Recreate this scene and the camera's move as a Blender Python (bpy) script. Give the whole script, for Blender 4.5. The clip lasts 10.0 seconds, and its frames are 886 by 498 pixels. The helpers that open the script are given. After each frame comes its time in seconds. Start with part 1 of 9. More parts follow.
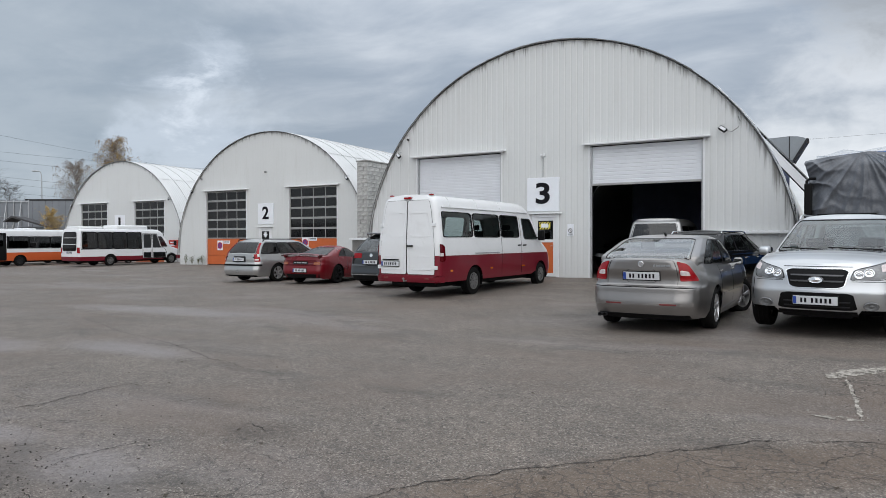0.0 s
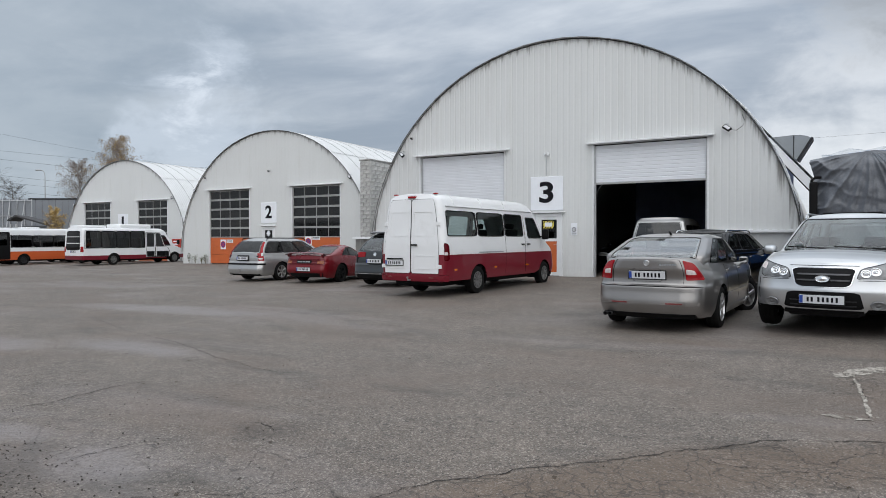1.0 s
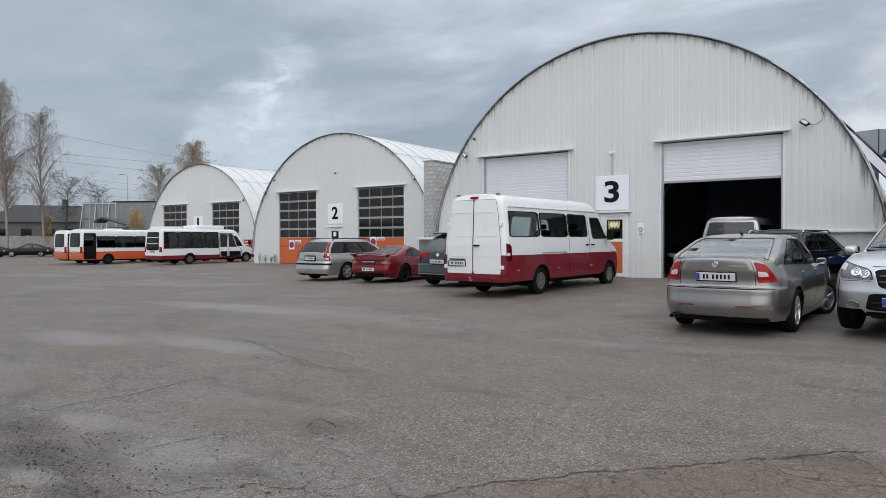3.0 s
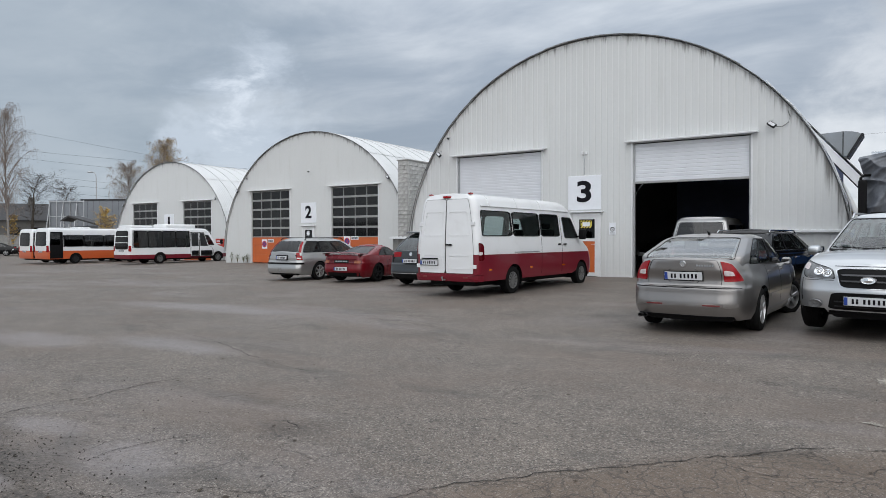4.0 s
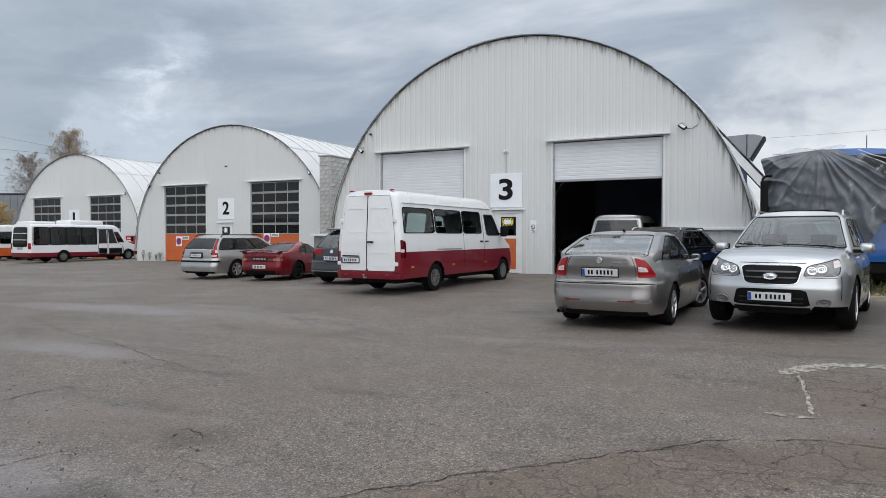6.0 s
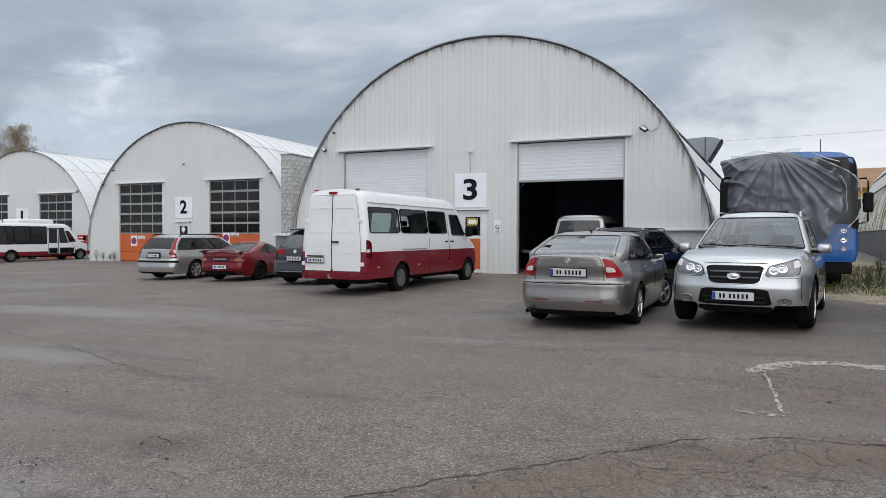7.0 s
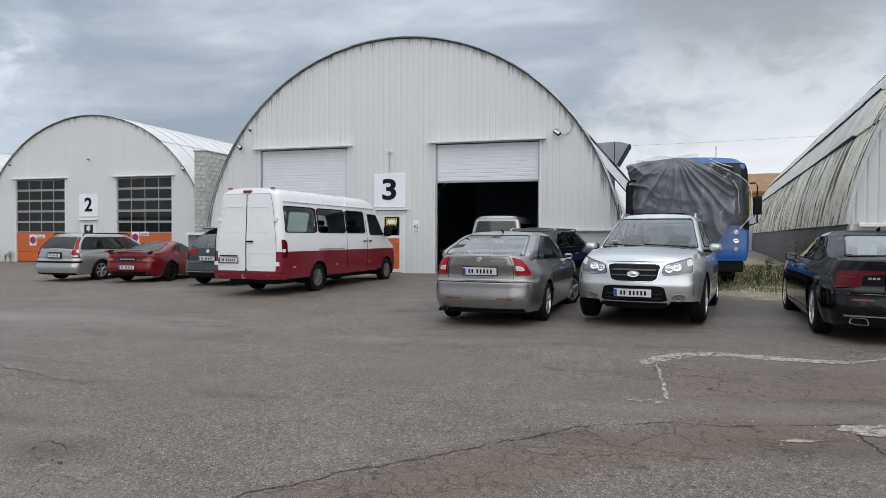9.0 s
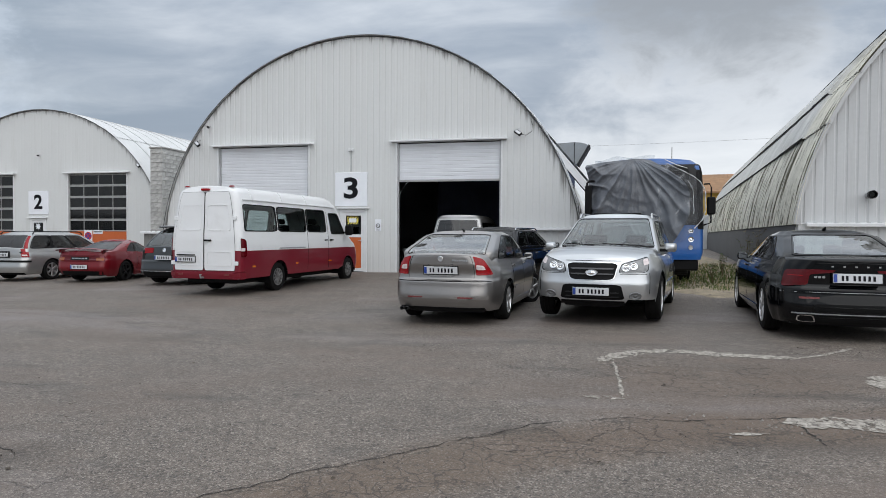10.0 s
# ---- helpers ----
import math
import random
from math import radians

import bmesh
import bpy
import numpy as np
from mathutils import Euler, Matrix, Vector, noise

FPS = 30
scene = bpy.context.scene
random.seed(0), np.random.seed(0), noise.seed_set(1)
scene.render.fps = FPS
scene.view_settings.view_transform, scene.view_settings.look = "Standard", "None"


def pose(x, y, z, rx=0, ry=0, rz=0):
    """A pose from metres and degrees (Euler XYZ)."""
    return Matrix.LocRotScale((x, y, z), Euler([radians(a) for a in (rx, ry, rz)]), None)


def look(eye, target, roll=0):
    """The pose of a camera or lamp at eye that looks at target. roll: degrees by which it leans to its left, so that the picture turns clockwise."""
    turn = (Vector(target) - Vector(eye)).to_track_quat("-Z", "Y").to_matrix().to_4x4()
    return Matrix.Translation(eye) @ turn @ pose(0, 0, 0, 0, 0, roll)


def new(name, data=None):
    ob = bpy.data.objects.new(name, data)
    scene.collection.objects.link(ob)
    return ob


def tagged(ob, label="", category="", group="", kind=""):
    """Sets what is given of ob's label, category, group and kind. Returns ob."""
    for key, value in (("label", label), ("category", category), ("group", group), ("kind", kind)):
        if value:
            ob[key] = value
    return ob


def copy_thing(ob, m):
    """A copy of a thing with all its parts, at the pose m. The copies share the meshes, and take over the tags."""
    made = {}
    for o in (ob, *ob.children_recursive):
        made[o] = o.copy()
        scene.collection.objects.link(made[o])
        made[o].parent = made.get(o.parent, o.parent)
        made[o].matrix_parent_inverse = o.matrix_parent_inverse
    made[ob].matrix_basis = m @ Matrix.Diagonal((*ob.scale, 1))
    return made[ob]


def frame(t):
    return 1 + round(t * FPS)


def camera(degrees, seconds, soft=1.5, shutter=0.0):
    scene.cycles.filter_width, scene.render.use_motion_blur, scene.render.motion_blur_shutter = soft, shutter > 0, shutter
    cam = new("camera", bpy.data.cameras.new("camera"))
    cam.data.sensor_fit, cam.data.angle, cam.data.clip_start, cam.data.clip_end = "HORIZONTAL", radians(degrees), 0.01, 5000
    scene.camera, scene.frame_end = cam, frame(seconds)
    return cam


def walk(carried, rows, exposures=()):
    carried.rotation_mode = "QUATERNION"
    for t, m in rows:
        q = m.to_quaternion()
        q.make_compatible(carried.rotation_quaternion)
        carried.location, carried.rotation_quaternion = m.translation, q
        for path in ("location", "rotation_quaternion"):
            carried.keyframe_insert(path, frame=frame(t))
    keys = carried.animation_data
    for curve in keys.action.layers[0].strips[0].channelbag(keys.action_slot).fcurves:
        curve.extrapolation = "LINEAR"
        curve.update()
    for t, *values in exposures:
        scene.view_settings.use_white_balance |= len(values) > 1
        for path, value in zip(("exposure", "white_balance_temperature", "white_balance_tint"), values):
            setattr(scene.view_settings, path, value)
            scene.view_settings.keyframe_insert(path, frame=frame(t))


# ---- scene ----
cam = camera(67.86, 10.0, soft=0.6)
PATH = [
    (0, (0.058, -0.087, 1.415), (-0.9324, 1.6502, 1.3868), -0.07),
    (0.5, (0.047, -0.112, 1.416), (-0.9288, 1.6335, 1.3849), -0.12),
    (1, (0.016, -0.109, 1.416), (-0.9799, 1.6247, 1.3847), -0.07),
    (1.5, (0.017, -0.115, 1.422), (-1.0635, 1.5674, 1.3926), -0.16),
    (2, (0.024, -0.109, 1.416), (-1.0832, 1.5564, 1.3875), -0.13),
    (2.2, (0.032, -0.104, 1.413), (-1.1166, 1.5327, 1.3865), -0.18),
    (3.3, (0.079, -0.103, 1.426), (-1.0806, 1.5258, 1.3956), -0.13),
    (3.5, (0.092, -0.083, 1.425), (-1.0539, 1.5563, 1.3937), -0.10),
    (4, (0.104, -0.030, 1.421), (-0.9944, 1.6408, 1.3889), -0.05),
    (4.5, (0.119, 0.041, 1.420), (-0.9365, 1.7393, 1.3849), -0.10),
    (5, (0.140, 0.095, 1.413), (-0.8573, 1.8286, 1.3756), -0.16),
    (5.5, (0.138, 0.128, 1.410), (-0.8115, 1.8875, 1.3717), -0.08),
    (7, (-0.047, 0.132, 1.419), (-0.8403, 1.9670, 1.3783), 0.11),
    (7.5, (-0.043, 0.137, 1.412), (-0.7830, 1.9942, 1.3741), 0.10),
    (8, (0.024, 0.112, 1.411), (-0.6617, 1.9907, 1.3720), 0.10),
    (8.5, (0.092, 0.074, 1.414), (-0.5370, 1.9723, 1.3741), 0.15),
    (9, (0.122, 0.051, 1.413), (-0.4516, 1.9662, 1.3732), 0.26),
    (9.5, (0.140, 0.047, 1.418), (-0.3816, 1.9778, 1.3766), 0.25),
    (10, (0.147, 0.031, 1.420), (-0.3165, 1.9756, 1.3771), 0.34),
]
walk(cam, [(r[0], look(r[1], r[2], r[3])) for r in PATH])

# ---- world and light ----
SUN_AZ, SUN_EL = radians(148), radians(38)      # clockwise from +y
world = bpy.data.worlds.new("overcast_sky")
scene.world = world
world.use_nodes = True


class Nodes:
    """Small helper to build node trees."""

    def __init__(self, tree, fresh=True):
        self.t = tree
        if fresh:
            tree.nodes.clear()

    def n(self, kind, **kw):
        nd = self.t.nodes.new(kind)
        for k, v in kw.items():
            if k == "op":
                nd.operation = v
            elif k == "blend":
                nd.data_type, nd.blend_type = "RGBA", v
        return nd

    def put(self, socket, v):
        if isinstance(v, bpy.types.NodeSocket):
            self.t.links.new(v, socket)
        elif isinstance(v, (tuple, list)) and len(v) == 3 and socket.type == "RGBA":
            socket.default_value = (*v, 1)
        else:
            socket.default_value = v

    def math(self, op, a, b=0.0, c=None):
        nd = self.n("ShaderNodeMath", op=op)
        self.put(nd.inputs[0], a)
        self.put(nd.inputs[1], b)
        if c is not None:
            self.put(nd.inputs[2], c)
        return nd.outputs[0]

    def mix(self, f, a, b, blend="MIX"):
        nd = self.n("ShaderNodeMix", blend=blend)
        self.put(nd.inputs[0], f)
        self.put(nd.inputs[6], a)
        self.put(nd.inputs[7], b)
        return nd.outputs[2]

    def ramp(self, v, lo, hi, smooth=True):
        nd = self.n("ShaderNodeMapRange")
        nd.interpolation_type = "SMOOTHSTEP" if smooth else "LINEAR"
        self.put(nd.inputs[0], v)
        self.put(nd.inputs[1], lo)
        self.put(nd.inputs[2], hi)
        return nd.outputs[0]

    def noise(self, vec, scale, detail=4, rough=0.55, dist=0.0):
        nd = self.n("ShaderNodeTexNoise")
        if vec is not None:
            self.put(nd.inputs["Vector"], vec)
        self.put(nd.inputs["Scale"], scale)
        self.put(nd.inputs["Detail"], detail)
        self.put(nd.inputs["Roughness"], rough)
        self.put(nd.inputs["Distortion"], dist)
        return nd.outputs[0]

    def scaled(self, vec, sx, sy, sz, loc=(0, 0, 0)):
        nd = self.n("ShaderNodeMapping")
        self.put(nd.inputs[0], vec)
        nd.inputs[1].default_value = loc
        nd.inputs[3].default_value = (sx, sy, sz)
        return nd.outputs[0]


def make_sky():
    g = Nodes(world.node_tree)
    way = g.n("ShaderNodeTexCoord").outputs["Generated"]
    sep = g.n("ShaderNodeSeparateXYZ")
    g.put(sep.inputs[0], way)
    x, y, z = sep.outputs
    up = g.math("MAXIMUM", z, 0.0)
    deep = g.math("ADD", up, 0.10)
    flat = g.n("ShaderNodeCombineXYZ")
    g.put(flat.inputs[0], g.math("DIVIDE", x, deep))
    g.put(flat.inputs[1], g.math("DIVIDE", y, deep))
    # cloud deck: broad masses, billows, wisps
    broad = g.noise(g.scaled(flat.outputs[0], 0.16, 0.20, 1, (4.3, 1.7, 0)), 1.0, 3, 0.5, 0.3)
    billow = g.noise(g.scaled(flat.outputs[0], 0.55, 0.75, 1, (0.6, 2.2, 0)), 1.0, 6, 0.55, 0.5)
    wisp = g.noise(g.scaled(flat.outputs[0], 1.6, 2.4, 1, (7.0, 3.0, 0)), 1.0, 7, 0.6, 0.6)
    thick = g.math("ADD", g.math("MULTIPLY", broad, 0.55), g.math("ADD", g.math("MULTIPLY", billow, 0.35), g.math("MULTIPLY", wisp, 0.14)))
    bright = g.ramp(thick, 0.40, 0.64)
    dark_c, light_c = (0.285, 0.335, 0.405), (0.74, 0.775, 0.815)
    cloud = g.mix(bright, dark_c, light_c)
    # a thin bright strip of clearer sky low over the horizon, zenith brighter as under any overcast
    low = g.ramp(up, 0.16, 0.0)
    cloud = g.mix(g.math("MULTIPLY", low, 0.45), cloud, (0.66, 0.71, 0.78))
    lift = g.math("ADD", 0.92, g.math("MULTIPLY", g.math("POWER", up, 1.3), 1.15))
    cloud = g.mix(1.0, cloud, lift, "MULTIPLY")
    ragged = g.math("SUBTRACT", g.noise(g.scaled(way, 1, 1, 1.8), 7.0, 6, 0.6, 0.3), 0.5)

    def mass(az, el, width, depth):
        """A soft ragged cloud mass round one direction."""
        a, e = radians(az), radians(el)
        dot = g.n("ShaderNodeVectorMath", op="DOT_PRODUCT")
        g.put(dot.inputs[0], way)
        dot.inputs[1].default_value = (-math.sin(a) * math.cos(e), math.cos(a) * math.cos(e), math.sin(e))
        near = g.math("ADD", dot.outputs["Value"], g.math("MULTIPLY", ragged, 0.045 * width / 10))
        return g.math("MULTIPLY", g.ramp(near, math.cos(radians(width)), 1.0), depth)

    cloud = g.mix(mass(66, 12, 30, 0.70), cloud, (0.25, 0.315, 0.385))
    cloud = g.mix(mass(50, 9.5, 7.5, 0.50), cloud, (0.68, 0.75, 0.85))
    cloud = g.mix(mass(50.5, 11.0, 3.2, 0.45), cloud, (0.80, 0.86, 0.94))
    cloud = g.mix(mass(-9, 6, 16, 0.62), cloud, (0.90, 0.925, 0.955))
    cloud = g.mix(mass(-9, 21, 11, 0.85), cloud, (0.30, 0.325, 0.355))
    # sky above the deck
    sky = g.n("ShaderNodeTexSky")
    sky.sky_type, sky.sun_disc = "NISHITA", False
    sky.sun_elevation, sky.sun_rotation = SUN_EL, SUN_AZ
    clear = g.n("ShaderNodeBackground")
    g.put(clear.inputs[0], sky.outputs[0])
    clear.inputs[1].default_value = 0.10
    over = g.n("ShaderNodeBackground")
    g.put(over.inputs[0], cloud)
    over.inputs[1].default_value = 1.12
    both = g.n("ShaderNodeMixShader")
    both.inputs[0].default_value = 0.93
    g.t.links.new(clear.outputs[0], both.inputs[1])
    g.t.links.new(over.outputs[0], both.inputs[2])
    out = g.n("ShaderNodeOutputWorld")
    g.t.links.new(both.outputs[0], out.inputs[0])


make_sky()
sun = new("sun", bpy.data.lights.new("sun", "SUN"))
sun.data.energy, sun.data.angle, sun.data.color = 1.5, radians(85), (1.0, 0.97, 0.93)
sun.matrix_world = look((0, 0, 0), (-math.sin(SUN_AZ) * math.cos(SUN_EL), -math.cos(SUN_AZ) * math.cos(SUN_EL), -math.sin(SUN_EL)))

# ---- materials ----
MATS = {}


def mat(name, color, rough=0.6, metal=0.0, var=0.12, scale=2.0, fine=60.0, bump=0.0, dirt=None, dirt_amount=0.0, coat=0.0, coords="Object", rand=0.0, streak=False, spec=0.5):
    """A procedural surface: base colour varied at two scales, optional stains of another colour, fine relief."""
    if name in MATS:
        return MATS[name]
    m = bpy.data.materials.new(name)
    m.use_nodes = True
    g = Nodes(m.node_tree)
    vec = g.n("ShaderNodeTexCoord").outputs[coords]
    big = g.noise(vec, scale, 5, 0.6)
    small = g.noise(vec, fine, 3, 0.6)
    f = g.math("ADD", g.math("MULTIPLY", big, 0.65), g.math("MULTIPLY", small, 0.35))
    dk = tuple(c * (1 - var) for c in color)
    lt = tuple(min(1, c * (1 + var)) for c in color)
    col = g.mix(g.ramp(f, 0.3, 0.7), dk, lt)
    if rand:
        info = g.n("ShaderNodeObjectInfo")
        col = g.mix(g.math("MULTIPLY", info.outputs["Random"], rand), col, tuple(c * 0.45 for c in color))
    if dirt:
        dv = g.scaled(vec, 6, 6, 0.5) if streak else vec
        d = g.ramp(g.noise(dv, scale * 1.7, 6, 0.65, 0.4), 0.52, 0.75)
        col = g.mix(g.math("MULTIPLY", d, dirt_amount), col, dirt)
    b = g.n("ShaderNodeBsdfPrincipled")
    g.put(b.inputs["Base Color"], col)
    g.put(b.inputs["Roughness"], g.math("ADD", rough - 0.06, g.math("MULTIPLY", big, 0.12)))
    b.inputs["Metallic"].default_value = metal
    b.inputs["Specular IOR Level"].default_value = spec
    b.inputs["Coat Weight"].default_value = coat
    b.inputs["Coat Roughness"].default_value = 0.03
    if bump:
        bp = g.n("ShaderNodeBump")
        bp.inputs["Strength"].default_value = bump
        bp.inputs["Distance"].default_value = 0.01
        g.put(bp.inputs["Height"], small)
        g.t.links.new(bp.outputs[0], b.inputs["Normal"])
    out = g.n("ShaderNodeOutputMaterial")
    g.t.links.new(b.outputs[0], out.inputs[0])
    MATS[name] = m
    return m


def verge_stained(m):
    """Adds short dark drip stains below the arched verge, in the shed's own coordinates."""
    g = Nodes(m.node_tree, False)
    b = [n for n in g.t.nodes if n.type == "BSDF_PRINCIPLED"][0]
    old = b.inputs["Base Color"].links[0].from_socket
    vec = g.n("ShaderNodeTexCoord").outputs["Object"]
    sep = g.n("ShaderNodeSeparateXYZ")
    g.put(sep.inputs[0], vec)
    z = g.math("SUBTRACT", sep.outputs[2], 0.45)
    r = g.math("SQRT", g.math("ADD", g.math("MULTIPLY", sep.outputs[0], sep.outputs[0]), g.math("MULTIPLY", z, z)))
    drip = g.noise(g.scaled(vec, 6.5, 0.0, 0.22), 1.0, 5, 0.75)
    side = g.ramp(sep.outputs[0], 0.5, 4.5)
    reach = g.math("ADD", g.math("ADD", r, g.math("MULTIPLY", side, 0.10)), g.math("MULTIPLY", drip, 1.5))
    dark = g.math("MULTIPLY", g.ramp(reach, 8.22, 8.62), 0.9)
    g.put(b.inputs["Base Color"], g.mix(dark, old, (0.16, 0.155, 0.145)))
    return m


def glass(name, tint, gloss_rough=0.02, ior=1.75, rise=5.0):
    m = bpy.data.materials.new(name)
    m.use_nodes = True
    g = Nodes(m.node_tree)
    clear = g.n("ShaderNodeBsdfTransparent")
    clear.inputs[0].default_value = (*tint, 1)
    shine = g.n("ShaderNodeBsdfGlossy")
    shine.inputs["Roughness"].default_value = gloss_rough
    face = g.n("ShaderNodeLayerWeight")
    face.inputs[0].default_value = 0.5
    f0 = ((ior - 1) / (ior + 1)) ** 2
    gloss = g.math("ADD", f0, g.math("MULTIPLY", g.math("POWER", face.outputs["Facing"], rise), 1 - f0))
    both = g.n("ShaderNodeMixShader")
    g.put(both.inputs[0], gloss)
    g.t.links.new(clear.outputs[0], both.inputs[1])
    g.t.links.new(shine.outputs[0], both.inputs[2])
    out = g.n("ShaderNodeOutputMaterial")
    g.t.links.new(both.outputs[0], out.inputs[0])
    MATS[name] = m
    return m


def asphalt_material():
    """Old, patched asphalt: pale stone chips, brown worn areas, damp smooth patches with a painted sheen and a net of
    hairline cracks.
    """
    m = bpy.data.materials.new("old_asphalt")
    m.use_nodes = True
    g = Nodes(m.node_tree)
    vec = g.n("ShaderNodeTexCoord").outputs["Object"]
    mid = g.noise(vec, 0.9, 6, 0.65, 0.3)
    fine = g.noise(vec, 30, 5, 0.75)

    def stones(scale):
        v = g.n("ShaderNodeTexVoronoi")
        g.put(v.inputs["Vector"], vec)
        v.inputs["Scale"].default_value = scale
        s = g.n("ShaderNodeSeparateColor")
        g.put(s.inputs[0], v.outputs["Color"])
        return s.outputs

    chip, grit = stones(100), stones(190)
    col = g.mix(g.ramp(mid, 0.3, 0.72), (0.082, 0.065, 0.053), (0.136, 0.110, 0.090))
    col = g.mix(g.math("MULTIPLY", g.ramp(fine, 0.42, 0.72), 0.7), col, (0.200, 0.172, 0.145))
    col = g.mix(g.math("MULTIPLY", g.ramp(fine, 0.5, 0.25), 0.80), col, (0.036, 0.031, 0.027))
    col = g.mix(g.math("MULTIPLY", g.ramp(chip[0], 0.80, 0.90), 0.72), col, (0.35, 0.312, 0.272))
    col = g.mix(g.math("MULTIPLY", g.ramp(grit[0], 0.72, 0.92), 0.55), col, (0.29, 0.255, 0.222))
    col = g.mix(g.math("MULTIPLY", g.ramp(chip[1], 0.76, 0.95), 0.7), col, (0.038, 0.035, 0.032))
    # coarse mottling of worn binder and exposed stone
    mottle = g.math("ADD", g.math("MULTIPLY", g.noise(vec, 11, 6, 0.85), 1.15), g.math("MULTIPLY", g.noise(vec, 3.2, 5, 0.75), 0.65))
    col = g.mix(1.0, col, g.math("ADD", 0.16, mottle), "MULTIPLY")
    # pits where stones have come out, and single dark stones
    def pits(scale, r0, keep):
        v = g.n("ShaderNodeTexVoronoi")
        g.put(v.inputs["Vector"], g.scaled(vec, 1, 1, 0.01))
        v.inputs["Scale"].default_value = scale
        c = g.n("ShaderNodeSeparateColor")
        g.put(c.inputs[0], v.outputs["Color"])
        size = g.math("MULTIPLY", r0, g.ramp(c.outputs[1], keep, 1.0))
        return g.ramp(g.math("SUBTRACT", v.outputs["Distance"], size), 0.02, -0.06)

    pit = g.math("MAXIMUM", pits(36, 0.42, 0.62), pits(14, 0.30, 0.84))
    col = g.mix(g.math("MULTIPLY", pit, 0.75), col, (0.026, 0.022, 0.019))
    # brown, ravelled stretches
    brown = g.math("MULTIPLY", g.ramp(g.noise(g.scaled(vec, 0.35, 0.6, 1, (3, 1, 0)), 1.0, 5, 0.6), 0.46, 0.66), 0.55)
    col = g.mix(brown, col, (0.140, 0.104, 0.082))
    # oil and tyre stains, some long and narrow
    stain = g.math("MULTIPLY", g.ramp(g.noise(g.scaled(vec, 0.5, 1.1, 1, (9, 4, 0)), 1.0, 6, 0.6, 0.8), 0.54, 0.74), 0.6)
    col = g.mix(stain, col, (0.050, 0.046, 0.042))
    trail = g.math("MULTIPLY", g.ramp(g.noise(g.scaled(vec, 0.16, 1.5, 1, (5, 2, 0)), 1.0, 6, 0.65, 0.5), 0.56, 0.72), 0.40)
    col = g.mix(trail, col, (0.056, 0.052, 0.048))
    # hairline cracks in nets
    net = g.n("ShaderNodeTexVoronoi")
    net.feature = "DISTANCE_TO_EDGE"
    net.inputs["Scale"].default_value = 1.0
    warp = g.n("ShaderNodeVectorMath", op="ADD")
    nz = g.n("ShaderNodeTexNoise")
    g.put(nz.inputs["Vector"], vec)
    nz.inputs["Scale"].default_value = 3.0
    nz.inputs["Detail"].default_value = 6
    g.put(warp.inputs[0], g.scaled(vec, 1.9, 1.9, 1))
    g.put(warp.inputs[1], nz.outputs["Color"])
    g.put(net.inputs["Vector"], warp.outputs[0])
    line = g.ramp(net.outputs["Distance"], 0.012, 0.002)
    where = g.ramp(g.noise(g.scaled(vec, 0.33, 0.5, 1, (1, 8, 0)), 1.0, 4, 0.6), 0.50, 0.62)
    crack = g.math("MULTIPLY", line, where)
    col = g.mix(g.math("MULTIPLY", crack, 0.5), col, (0.026, 0.022, 0.020))
    # damp hollows, smooth; the sky's sheen on them goes in as pale colour below
    sepv = g.n("ShaderNodeSeparateXYZ")
    g.put(sepv.inputs[0], vec)
    warp2 = g.math("MULTIPLY", g.math("SUBTRACT", g.noise(g.scaled(vec, 0.8, 1.6, 1), 1.0, 6, 0.65, 0.4), 0.5), 2.2)

    def hollow(x, y, rx, ry):
        dx = g.math("DIVIDE", g.math("SUBTRACT", sepv.outputs[0], x), rx)
        dy = g.math("DIVIDE", g.math("SUBTRACT", sepv.outputs[1], y), ry)
        q = g.math("ADD", g.math("ADD", g.math("MULTIPLY", dx, dx), g.math("MULTIPLY", dy, dy)), warp2)
        return g.ramp(q, 1.7, -0.5)

    def streak(x0, y0, x1, y1, w):
        """Nearness to a straight stretch, with a ragged edge."""
        dx, dy = x1 - x0, y1 - y0
        px, py = g.math("SUBTRACT", sepv.outputs[0], x0), g.math("SUBTRACT", sepv.outputs[1], y0)
        k = g.math("ADD", g.math("MULTIPLY", px, dx / (dx * dx + dy * dy)), g.math("MULTIPLY", py, dy / (dx * dx + dy * dy)))
        k = g.math("MINIMUM", g.math("MAXIMUM", k, 0.0), 1.0)
        qx, qy = g.math("SUBTRACT", px, g.math("MULTIPLY", k, dx)), g.math("SUBTRACT", py, g.math("MULTIPLY", k, dy))
        q = g.math("DIVIDE", g.math("ADD", g.math("MULTIPLY", qx, qx), g.math("MULTIPLY", qy, qy)), w * w)
        return g.ramp(g.math("ADD", q, g.math("MULTIPLY", warp2, 0.45)), 1.5, 0.1)

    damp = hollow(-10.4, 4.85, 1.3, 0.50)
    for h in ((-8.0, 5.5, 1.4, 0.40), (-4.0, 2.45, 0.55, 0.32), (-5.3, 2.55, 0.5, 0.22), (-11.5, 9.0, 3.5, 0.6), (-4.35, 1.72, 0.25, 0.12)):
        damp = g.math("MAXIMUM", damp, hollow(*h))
    drips = hollow(-4.77, 3.92, 0.75, 0.16)
    for h in ((-3.49, 3.47, 0.35, 0.28), (1.15, 4.75, 0.95, 0.30), (-0.3, 4.6, 0.6, 0.16)):
        drips = g.math("MAXIMUM", drips, hollow(*h))
    oily = g.math("MULTIPLY", drips, 0.55)
    for h in ((-4.75, 1.98, 0.75, 0.28), (-5.6, 2.12, 0.55, 0.30), (-3.7, 1.75, 0.45, 0.2)):
        oily = g.math("MAXIMUM", oily, hollow(*h))
